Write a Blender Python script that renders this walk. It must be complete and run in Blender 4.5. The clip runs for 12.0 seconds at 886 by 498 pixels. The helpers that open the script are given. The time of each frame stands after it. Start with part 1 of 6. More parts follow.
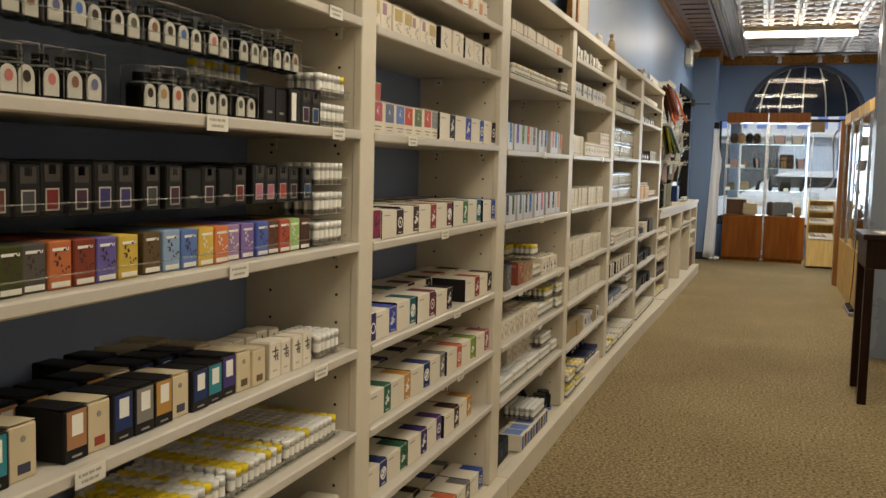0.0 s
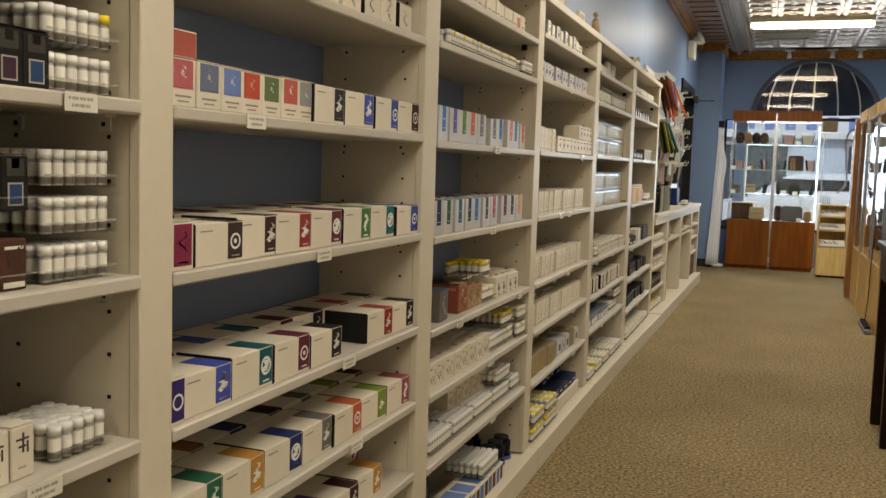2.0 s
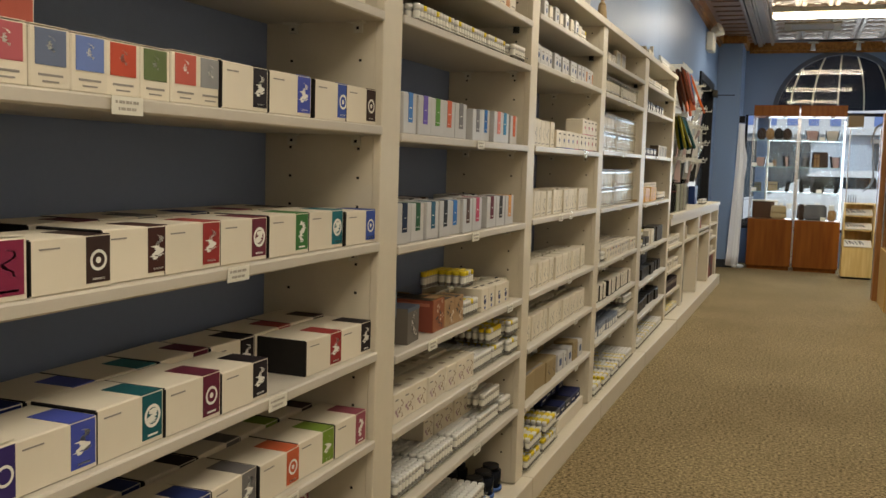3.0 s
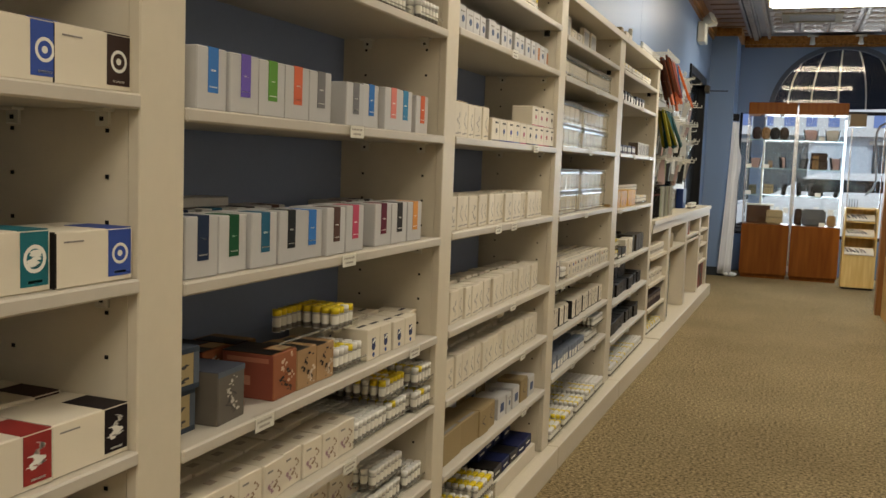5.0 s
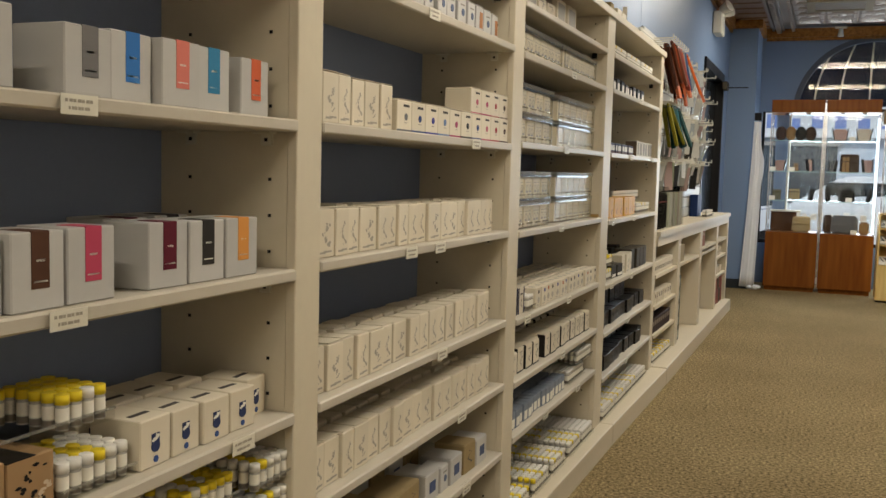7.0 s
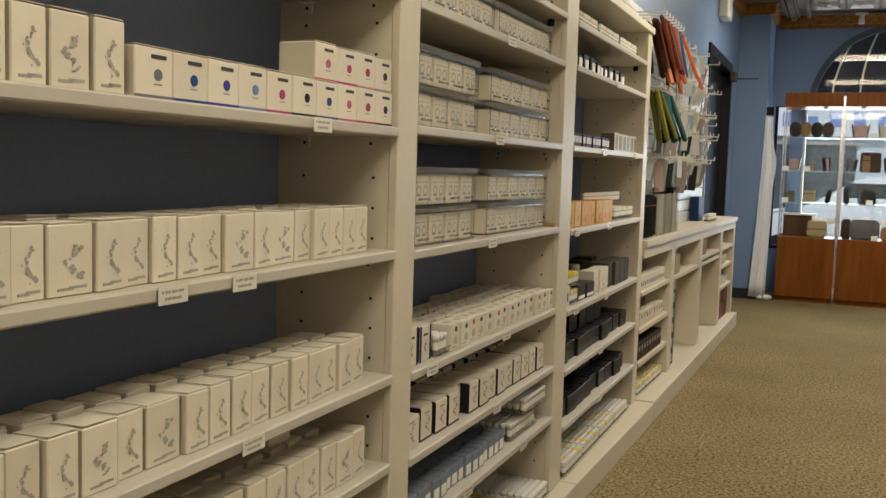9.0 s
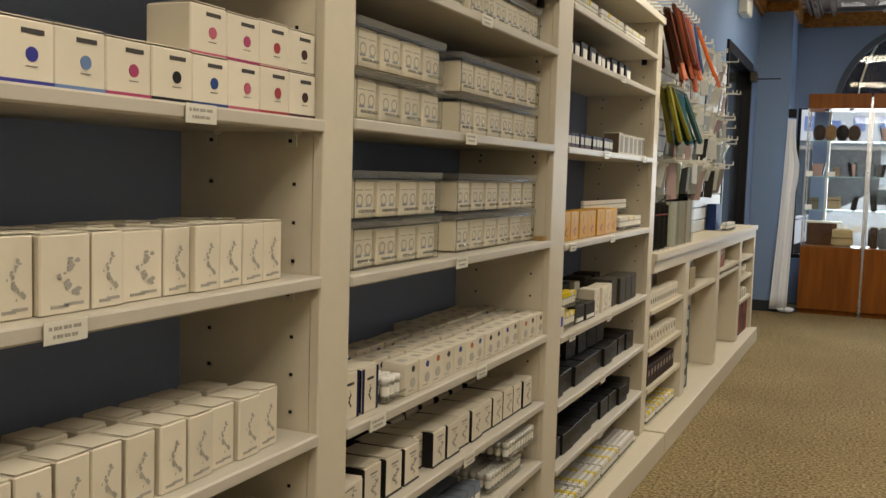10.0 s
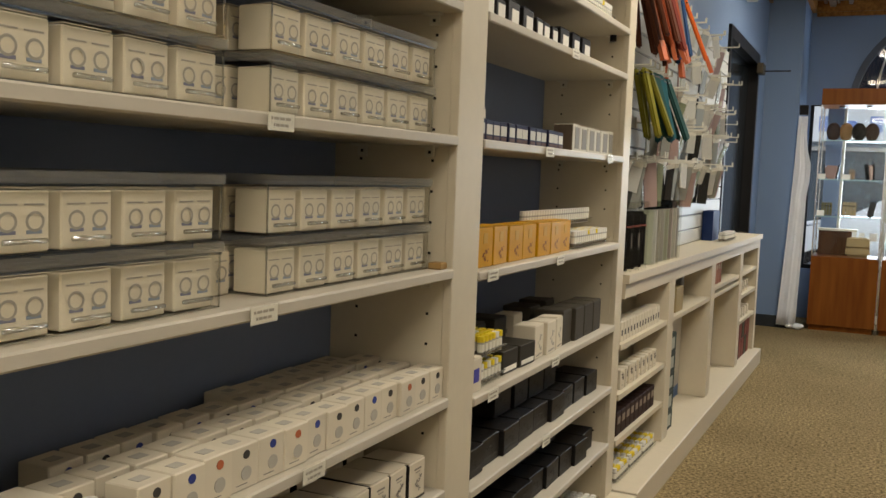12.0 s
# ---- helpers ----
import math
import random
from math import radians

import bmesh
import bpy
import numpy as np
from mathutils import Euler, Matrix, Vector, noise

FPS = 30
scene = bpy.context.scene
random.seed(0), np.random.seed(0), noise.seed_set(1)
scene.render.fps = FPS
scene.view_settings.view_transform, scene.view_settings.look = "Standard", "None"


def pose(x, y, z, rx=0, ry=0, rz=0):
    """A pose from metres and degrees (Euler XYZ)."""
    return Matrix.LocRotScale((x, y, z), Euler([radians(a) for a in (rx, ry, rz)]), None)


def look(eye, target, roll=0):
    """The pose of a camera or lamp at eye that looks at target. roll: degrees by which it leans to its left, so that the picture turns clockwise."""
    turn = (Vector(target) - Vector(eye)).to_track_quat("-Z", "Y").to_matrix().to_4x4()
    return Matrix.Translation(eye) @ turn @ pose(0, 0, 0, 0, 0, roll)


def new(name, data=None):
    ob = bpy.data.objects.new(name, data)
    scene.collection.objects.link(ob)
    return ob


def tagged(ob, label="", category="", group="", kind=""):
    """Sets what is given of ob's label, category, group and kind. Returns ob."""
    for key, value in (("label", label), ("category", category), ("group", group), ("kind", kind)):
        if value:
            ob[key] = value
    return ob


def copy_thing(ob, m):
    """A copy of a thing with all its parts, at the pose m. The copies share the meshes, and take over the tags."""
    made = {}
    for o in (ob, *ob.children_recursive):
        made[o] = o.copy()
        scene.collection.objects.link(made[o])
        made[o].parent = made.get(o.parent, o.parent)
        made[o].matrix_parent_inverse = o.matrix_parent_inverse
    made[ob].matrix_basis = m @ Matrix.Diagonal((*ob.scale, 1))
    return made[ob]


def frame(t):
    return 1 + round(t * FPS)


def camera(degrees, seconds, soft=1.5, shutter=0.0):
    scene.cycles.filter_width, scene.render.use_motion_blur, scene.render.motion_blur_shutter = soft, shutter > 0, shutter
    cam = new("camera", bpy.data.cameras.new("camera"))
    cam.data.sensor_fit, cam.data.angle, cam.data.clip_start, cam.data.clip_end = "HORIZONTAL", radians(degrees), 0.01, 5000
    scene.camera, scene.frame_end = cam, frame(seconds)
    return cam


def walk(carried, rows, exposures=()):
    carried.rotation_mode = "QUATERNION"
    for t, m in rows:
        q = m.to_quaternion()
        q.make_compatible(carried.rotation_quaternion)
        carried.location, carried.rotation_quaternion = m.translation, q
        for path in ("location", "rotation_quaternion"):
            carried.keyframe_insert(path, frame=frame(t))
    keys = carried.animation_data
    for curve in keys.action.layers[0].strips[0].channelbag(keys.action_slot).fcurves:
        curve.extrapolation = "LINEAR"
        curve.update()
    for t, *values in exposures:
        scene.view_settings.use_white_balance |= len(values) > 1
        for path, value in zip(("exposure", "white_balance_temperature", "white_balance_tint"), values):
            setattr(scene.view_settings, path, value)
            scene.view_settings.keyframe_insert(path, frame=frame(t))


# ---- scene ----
cam = camera(50.6, 12.0)
PATH = [
    (0, (-0.1785, 0.2379, 1.2050), (-0.8246, 2.1222, 1.0262), 1.38),
    (0.5, (-0.1781, 0.4286, 1.2040), (-0.8367, 2.3087, 1.0267), 1.50),
    (1, (-0.1758, 0.6207, 1.2060), (-0.8383, 2.4998, 1.0320), 1.73),
    (1.5, (-0.1800, 0.8272, 1.2036), (-0.8308, 2.7104, 1.0310), 1.76),
    (2, (-0.1805, 1.0383, 1.1987), (-0.8393, 2.9182, 1.0201), 1.79),
    (2.5, (-0.1853, 1.2431, 1.2000), (-0.8675, 3.1140, 1.0151), 1.57),
    (3, (-0.1871, 1.4358, 1.2010), (-0.8851, 3.3009, 1.0158), 1.71),
    (5, (-0.1974, 2.2462, 1.1983), (-0.8882, 4.1139, 1.0129), 2.13),
    (5.5, (-0.2082, 2.4804, 1.1946), (-0.8733, 4.3568, 1.0028), 2.18),
    (6, (-0.2026, 2.6832, 1.1900), (-0.8873, 4.5533, 1.0059), 1.97),
    (6.5, (-0.1973, 2.8788, 1.1849), (-0.9149, 4.7378, 1.0141), 1.65),
    (8.5, (-0.1733, 3.7184, 1.1855), (-0.9466, 5.5546, 1.0107), 1.68),
    (9, (-0.1889, 3.9434, 1.1841), (-0.9623, 5.7799, 1.0126), 1.71),
    (9.5, (-0.1996, 4.1514, 1.1870), (-0.9940, 5.9788, 1.0154), 1.90),
    (10, (-0.2348, 4.3860, 1.1856), (-1.0444, 6.2077, 1.0245), 1.74),
    (10.5, (-0.2563, 4.6031, 1.1904), (-1.0853, 6.4160, 1.0288), 1.72),
    (11, (-0.2782, 4.7985, 1.1938), (-1.1187, 6.6058, 1.0283), 1.89),
    (11.5, (-0.2790, 4.9994, 1.1983), (-1.1151, 6.8085, 1.0311), 2.18),
    (12, (-0.2535, 5.1938, 1.2017), (-1.0875, 7.0042, 1.0377), 2.18),
]
EXPOSURE = 0.0
walk(cam, [(t, look(eye, target, roll)) for t, eye, target, roll in PATH],
     exposures=[(0.0, EXPOSURE), (12.0, EXPOSURE)])

# ---- world and light ----
world = bpy.data.worlds.new("sky")
scene.world = world
world.use_nodes = True
sky = world.node_tree.nodes.new("ShaderNodeTexSky")
sky.sky_type, sky.sun_disc = "NISHITA", False
sky.sun_elevation, sky.sun_rotation = radians(42), radians(160)
world.node_tree.links.new(sky.outputs[0], world.node_tree.nodes["Background"].inputs[0])
world.node_tree.nodes["Background"].inputs[1].default_value = 0.15

sun = new("sun", bpy.data.lights.new("sun", "SUN"))
sun.data.energy, sun.data.angle, sun.data.color = 3.2, radians(3), (1, 0.95, 0.88)
sun.matrix_world = look((0, 0, 20), (-3, 16, 0))

LAMP_YS = (-1.3, 1.9, 5.1, 8.3, 11.55)
LAMP_WATTS = dict(zip(LAMP_YS, (32.0, 29.5, 30.0, 47.0, 45.0)))      # tuned lamp by lamp for the brightness along the row
LAMP_COLOUR = (1.0, 0.92, 0.795)


# daylight that comes in through the arched window
day = new("window_daylight", bpy.data.lights.new("window_daylight", "AREA"))
day.data.shape, day.data.size, day.data.size_y = "RECTANGLE", 1.8, 1.35
day.data.energy, day.data.color = 72.0, (0.76, 0.88, 1.0)
day.matrix_world = pose(0.25, 14.4, 1.18, -90, 0, 0)


# ---- materials ----
def rgb(code):
    c = [int(code[i:i + 2], 16) / 255 for i in (0, 2, 4)]
    return tuple(v / 12.92 if v <= 0.04045 else ((v + 0.055) / 1.055) ** 2.4 for v in c)


def paint(name, colour, rough=0.5, metal=0.0, vary=0.12, grain=60.0, bump=0.15, stain=4.0, random_tint=0.0, coat=0.0):
    """A surface with a fine grain, broad stains and a fine relief."""
    m = bpy.data.materials.new(name)
    m.use_nodes = True
    nt = m.node_tree
    n, link = nt.nodes, nt.links.new
    b = n["Principled BSDF"]
    b.inputs["Roughness"].default_value, b.inputs["Metallic"].default_value = rough, metal
    b.inputs["Coat Weight"].default_value = coat
    where = n.new("ShaderNodeTexCoord")
    fine, broad = n.new("ShaderNodeTexNoise"), n.new("ShaderNodeTexNoise")
    for tex, size, detail in ((fine, grain, 4), (broad, stain, 5)):
        tex.inputs["Scale"].default_value, tex.inputs["Detail"].default_value = size, detail
        link(where.outputs["Object"], tex.inputs["Vector"])
    mix = n.new("ShaderNodeMix")
    mix.data_type = "RGBA"
    c = Vector(colour)
    mix.inputs["A"].default_value = (*(c * (1 - vary)), 1)
    mix.inputs["B"].default_value = (*[min(1, v) for v in c * (1 + vary)], 1)
    add = n.new("ShaderNodeMath")
    add.operation = "MULTIPLY_ADD"
    add.inputs[1].default_value = 0.5
    link(fine.outputs["Fac"], add.inputs[0])
    half = n.new("ShaderNodeMath")
    half.operation = "MULTIPLY"
    half.inputs[1].default_value = 0.5
    link(broad.outputs["Fac"], half.inputs[0])
    link(half.outputs[0], add.inputs[2])
    link(add.outputs[0], mix.inputs["Factor"])
    out = mix.outputs["Result"]
    if random_tint:
        info, hsv, span = n.new("ShaderNodeObjectInfo"), n.new("ShaderNodeHueSaturation"), n.new("ShaderNodeMapRange")
        span.inputs["To Min"].default_value, span.inputs["To Max"].default_value = 1 - random_tint, 1 + random_tint
        link(info.outputs["Random"], span.inputs["Value"])
        link(span.outputs[0], hsv.inputs["Value"])
        link(out, hsv.inputs["Color"])
        out = hsv.outputs[0]
    link(out, b.inputs["Base Color"])
    b.inputs["Specular IOR Level"].default_value = 0.1 if rough >= 0.3 and not metal else 0.5
    ruff = n.new("ShaderNodeMapRange")
    ruff.inputs["To Min"].default_value, ruff.inputs["To Max"].default_value = max(0.03, rough - 0.08), min(1, rough + 0.08)
    link(broad.outputs["Fac"], ruff.inputs["Value"])
    link(ruff.outputs[0], b.inputs["Roughness"])
    if bump:
        bp = n.new("ShaderNodeBump")
        bp.inputs["Strength"].default_value, bp.inputs["Distance"].default_value = bump, 0.002
        link(fine.outputs["Fac"], bp.inputs["Height"])
        link(bp.outputs[0], b.inputs["Normal"])
    return m


def clear(name, tint=(0.95, 0.97, 0.96), rough=0.03, gleam=0.05, slanted=0.5):
    """Thin clear sheet: lets light through and gleams more at a slant."""
    m = bpy.data.materials.new(name)
    m.use_nodes = True
    n, link = m.node_tree.nodes, m.node_tree.links.new
    n.remove(n["Principled BSDF"])
    see, shine, mix, slant, power, span = (n.new("ShaderNodeBsdfTransparent"), n.new("ShaderNodeBsdfGlossy"), n.new("ShaderNodeMixShader"),
                                           n.new("ShaderNodeLayerWeight"), n.new("ShaderNodeMath"), n.new("ShaderNodeMath"))
    see.inputs[0].default_value = (*tint, 1)
    shine.inputs["Roughness"].default_value = rough
    power.operation, power.inputs[1].default_value = "POWER", 4.0
    span.operation, span.inputs[1].default_value, span.inputs[2].default_value = "MULTIPLY_ADD", slanted, gleam
    link(slant.outputs["Facing"], power.inputs[0])
    link(power.outputs[0], span.inputs[0])
    link(span.outputs[0], mix.inputs[0])
    link(see.outputs[0], mix.inputs[1])
    link(shine.outputs[0], mix.inputs[2])
    link(mix.outputs[0], n["Material Output"].inputs[0])
    return m


def glow(name, colour, strength):
    m = bpy.data.materials.new(name)
    m.use_nodes = True
    b = m.node_tree.nodes["Principled BSDF"]
    b.inputs["Base Color"].default_value = (*colour, 1)
    b.inputs["Emission Color"].default_value = (*colour, 1)
    b.inputs["Emission Strength"].default_value = strength
    return m


def wood(name, dark, light, rough=0.4, axis=2, size=6.0):
    m = paint(name, light, rough, vary=0.1)
    n, link = m.node_tree.nodes, m.node_tree.links.new
    where, stretch, ring, ramp = n.new("ShaderNodeTexCoord"), n.new("ShaderNodeMapping"), n.new("ShaderNodeTexNoise"), n.new("ShaderNodeValToRGB")
    s = [size * 6] * 3
    s[axis] = size * 0.5
    stretch.inputs["Scale"].default_value = s
    ring.inputs["Scale"].default_value, ring.inputs["Detail"].default_value = 1.0, 6
    link(where.outputs["Object"], stretch.inputs[0])
    link(stretch.outputs[0], ring.inputs["Vector"])
    link(ring.outputs["Fac"], ramp.inputs[0])
    ramp.color_ramp.elements[0].position, ramp.color_ramp.elements[1].position = 0.3, 0.7
    ramp.color_ramp.elements[0].color, ramp.color_ramp.elements[1].color = (*dark, 1), (*light, 1)
    link(ramp.outputs[0], n["Principled BSDF"].inputs["Base Color"])
    return m


def carpet_material():
    m = bpy.data.materials.new("carpet")
    m.use_nodes = True
    n, link = m.node_tree.nodes, m.node_tree.links.new
    b = n["Principled BSDF"]
    b.inputs["Roughness"].default_value = 0.95
    b.inputs["Specular IOR Level"].default_value = 0.15
    where, loops, fleck, worn = n.new("ShaderNodeTexCoord"), n.new("ShaderNodeTexVoronoi"), n.new("ShaderNodeTexNoise"), n.new("ShaderNodeTexNoise")
    loops.inputs["Scale"].default_value = 145
    fleck.inputs["Scale"].default_value, fleck.inputs["Detail"].default_value = 72, 8
    fleck.inputs["Roughness"].default_value = 0.72
    worn.inputs["Scale"].default_value, worn.inputs["Detail"].default_value = 1.3, 9
    for tex in (loops, fleck, worn):
        link(where.outputs["Object"], tex.inputs["Vector"])
    ramp = n.new("ShaderNodeValToRGB")
    ramp.color_ramp.elements[0].position, ramp.color_ramp.elements[1].position = 0.4, 0.6
    ramp.color_ramp.elements[0].color, ramp.color_ramp.elements[1].color = (0.085, 0.062, 0.026, 1), (0.42, 0.322, 0.165, 1)
    mid = ramp.color_ramp.elements.new(0.5)
    mid.color = (0.252, 0.188, 0.09, 1)
    link(fleck.outputs["Fac"], ramp.inputs[0])
    mul = n.new("ShaderNodeMix")
    mul.data_type, mul.blend_type = "RGBA", "MULTIPLY"
    mul.inputs["Factor"].default_value = 0.5
    link(ramp.outputs[0], mul.inputs["A"])
    tone = n.new("ShaderNodeValToRGB")
    tone.color_ramp.elements[0].position, tone.color_ramp.elements[1].position = 0.35, 0.65
    tone.color_ramp.elements[0].color, tone.color_ramp.elements[1].color = (0.66, 0.62, 0.56, 1), (1, 1, 1, 1)
    link(worn.outputs["Fac"], tone.inputs[0])
    link(tone.outputs[0], mul.inputs["B"])
    link(mul.outputs["Result"], b.inputs["Base Color"])
    bp = n.new("ShaderNodeBump")
    bp.inputs["Strength"].default_value, bp.inputs["Distance"].default_value = 0.75, 0.005
    link(loops.outputs["Distance"], bp.inputs["Height"])
    link(bp.outputs[0], b.inputs["Normal"])
    return m


SHELFPAINT = paint("grey_cream_shelf", (0.485, 0.442, 0.36), 0.38, vary=0.06, grain=40, bump=0.06, stain=2.0)
CREAM = paint("cream_paint", (0.585, 0.522, 0.395), 0.42, vary=0.08, grain=35, bump=0.08, stain=2.5)
BLUE = paint("blue_wall_paint", (0.178, 0.246, 0.362), 0.4, vary=0.06, grain=90, bump=0.12, stain=1.2)
OFFWHITE = paint("off_white_bounce_paint", (0.78, 0.73, 0.64), 0.6, vary=0.05, grain=90, bump=0.1, stain=1.2)
BACKBLUE = paint("navy_blue_back_panel", (0.2, 0.245, 0.36), 0.45, vary=0.07, grain=70, bump=0.1, stain=1.6)
CARPET = carpet_material()
CARD = paint("white_card", (0.645, 0.58, 0.45), 0.5, vary=0.04, grain=30, bump=0.05, random_tint=0.05)
PAPER = paint("white_paper", (0.72, 0.69, 0.6), 0.6, vary=0.03, bump=0)
SILVER_CARD = paint("pearl_card", (0.46, 0.45, 0.425), 0.35, vary=0.05, bump=0.03, random_tint=0.05)
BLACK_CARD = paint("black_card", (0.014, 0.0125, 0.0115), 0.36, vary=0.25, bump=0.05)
CREAM_CARD = paint("ivory_card", (0.52, 0.43, 0.27), 0.5, vary=0.05, bump=0.05, random_tint=0.05)
KRAFT = paint("kraft_card", (0.27, 0.2, 0.1), 0.7, vary=0.08, bump=0.1, random_tint=0.08)
INK = paint("printed_ink", (0.06, 0.055, 0.05), 0.6, vary=0.2, bump=0)
SKETCHINK = paint("brush_print", (0.34, 0.315, 0.265), 0.6, vary=0.25, bump=0)
GREYINK = paint("grey_print", (0.25, 0.23, 0.2), 0.6, vary=0.2, bump=0)
FADED = paint("faded_print", (0.36, 0.33, 0.28), 0.6, vary=0.2, bump=0)
SWATCH = paint("pale_grey_print", (0.43, 0.4, 0.34), 0.6, vary=0.15, bump=0)
PALE = paint("pale_print", (0.72, 0.7, 0.62), 0.6, vary=0.05, bump=0)
ACRYLIC = clear("clear_acrylic", (0.95, 0.95, 0.93), 0.06, 0.02, 0.03)
HAZY = clear("hazy_plastic", (0.88, 0.88, 0.85), 0.15, 0.03, 0.04)
_n, _l = HAZY.node_tree.nodes, HAZY.node_tree.links.new
_fog, _both = _n.new("ShaderNodeBsdfDiffuse"), _n.new("ShaderNodeMixShader")
_fog.inputs[0].default_value = (0.75, 0.73, 0.66, 1)
_both.inputs[0].default_value = 0.14
_l(_n["Mix Shader"].outputs[0], _both.inputs[1])
_l(_fog.outputs[0], _both.inputs[2])
_l(_both.outputs[0], _n["Material Output"].inputs[0])
AGED_LABEL = paint("aged_label", (0.5, 0.475, 0.41), 0.55, vary=0.1, grain=150, bump=0)
GLOSSY = clear("glossy_plastic_edge", (0.8, 0.8, 0.77), 0.12, 0.3, 0.4)
SLEEVE_FILM = clear("sleeve_film", (0.92, 0.92, 0.9), 0.2, 0.02, 0.1)
GLASS = clear("window_glass", (0.97, 0.99, 0.99), 0.01, 0.05)
VIAL = paint("vial_plastic", (0.42, 0.41, 0.37), 0.2, vary=0.1, bump=0)
SEDIMENT = paint("vial_ink", (0.15, 0.13, 0.105), 0.3, vary=0.3, bump=0)
CAP_WHITE = paint("white_cap", (0.7, 0.68, 0.62), 0.35, vary=0.03, bump=0)
CAP_YELLOW = paint("yellow_cap", (0.72, 0.55, 0.03), 0.35, vary=0.05, bump=0)
CAP_BLUE = paint("blue_cap", (0.03, 0.06, 0.3), 0.35, vary=0.05, bump=0)
ALU = paint("brushed_aluminium", (0.6, 0.6, 0.6), 0.25, metal=1.0, vary=0.05, grain=200, bump=0.03)
GLASSEDGE = paint("glass_edge", (0.35, 0.52, 0.48), 0.1, vary=0.05, bump=0)
DARKMETAL = paint("dark_metal", (0.015, 0.014, 0.014), 0.35, vary=0.2, bump=0.03)
TIN = paint("pressed_tin", (0.43, 0.365, 0.31), 0.38, metal=0.85, vary=0.25, grain=25, bump=0.2, stain=3)
TINBROWN = paint("bronzed_tin", (0.3, 0.185, 0.115), 0.35, metal=0.35, vary=0.25, grain=25, bump=0.2, stain=3)
OAK = wood("oak_trim", rgb("7a4f22"), rgb("a9763a"), 0.4, axis=1)
CHERRY = wood("cherry_laminate", rgb("6c3b16"), rgb("84501f"), 0.35, axis=2, size=3.0)
MAPLE = wood("maple_laminate", rgb("b8924f"), rgb("dcb878"), 0.35, axis=2)
TANWOOD = wood("tan_laminate", rgb("d2ae68"), rgb("e4c886"), 0.45, axis=2)
DARKWOOD = wood("dark_stained_wood", rgb("1a0f0a"), rgb("2b1a12"), 0.3, axis=2)
SKIRT = paint("dark_vinyl_base", (0.03, 0.033, 0.035), 0.5, vary=0.15)
GREYWALL = paint("grey_blue_panel", (0.2, 0.22, 0.26), 0.28, vary=0.05, bump=0.04, stain=2)
SLAT = paint("white_slatwall", (0.55, 0.55, 0.51), 0.35, vary=0.03, bump=0.02)
FABRIC = paint("white_sheer_fabric", (0.75, 0.76, 0.77), 0.85, vary=0.05, grain=250, bump=0.3)
PLASTIC_WHITE = paint("aged_white_plastic", (0.6, 0.57, 0.47), 0.4, vary=0.05, bump=0.02)
GREYPLASTIC = paint("grey_plastic", (0.2, 0.2, 0.2), 0.4, vary=0.1, bump=0.02)
TUBE = glow("lit_diffuser", (1.0, 0.9, 0.72), 9.0)

TINTS = {}


def tint(code, rough=0.5):
    if code not in TINTS:
        c = Vector(rgb(code))
        grey = sum(c) / 3
        c = (c * 0.84 + Vector((grey, grey, grey)) * 0.16) * 0.82     # printed card is duller than the ink
        TINTS[code] = paint("print_" + code, c, rough, vary=0.08, grain=80, bump=0.02)
        TINTS[code].node_tree.nodes["Principled BSDF"].inputs["Specular IOR Level"].default_value = 0.06
    return TINTS[code]


# ---- building blocks ----
def cuboid(bm, x0, x1, y0, y1, z0, z1, slot=0):
    v = [bm.verts.new((x, y, z)) for x in (x0, x1) for y in (y0, y1) for z in (z0, z1)]
    fs = [(0, 1, 3, 2), (4, 6, 7, 5), (0, 4, 5, 1), (2, 3, 7, 6), (0, 2, 6, 4), (1, 5, 7, 3)]
    made = [bm.faces.new([v[i] for i in f]) for f in fs]
    for f in made:
        f.material_index = slot
    return made


def rounded(bm, r, segments=1):
    bmesh.ops.bevel(bm, geom=list(bm.edges), offset=r, segments=segments, affect="EDGES", clamp_overlap=True)


def drum(bm, x, y, z0, z1, r0, r1=None, n=12, slot=0, lid=True):
    r1 = r0 if r1 is None else r1
    low = [bm.verts.new((x + r0 * math.cos(a), y + r0 * math.sin(a), z0)) for a in (2 * math.pi * i / n for i in range(n))]
    top = [bm.verts.new((x + r1 * math.cos(a), y + r1 * math.sin(a), z1)) for a in (2 * math.pi * i / n for i in range(n))]
    fs = [bm.faces.new((low[i], low[(i + 1) % n], top[(i + 1) % n], top[i])) for i in range(n)]
    for f in fs:
        f.smooth = True
    if lid:
        fs += [bm.faces.new(low[::-1]), bm.faces.new(top)]
    for f in fs:
        f.material_index = slot


def mesh_of(name, bm, *mats):
    bmesh.ops.recalc_face_normals(bm, faces=bm.faces)
    me = bpy.data.meshes.new(name)
    bm.to_mesh(me)
    bm.free()
    for m in mats:
        me.materials.append(m)
    return me


def part(name, bm, material, parent=None, label=""):
    mats = material if isinstance(material, (list, tuple)) else [material]
    ob = new(name, mesh_of(name, bm, *mats))
    if parent is not None:
        ob.parent = parent
    if label:
        ob["label"] = label
    return ob


def block(name, box, material, parent=None, label="", bevel=0.0):
    bm = bmesh.new()
    cuboid(bm, *box)
    if bevel:
        rounded(bm, bevel)
    return part(name, bm, material, parent, label)


def sheet(name, faces, material, parent=None, label=""):
    """Thin clear sheets: each face a list of corners."""
    bm = bmesh.new()
    for f in faces:
        bm.faces.new([bm.verts.new(c) for c in f])
    bmesh.ops.remove_doubles(bm, verts=bm.verts, dist=0.0001)
    return part(name, bm, material, parent, label)


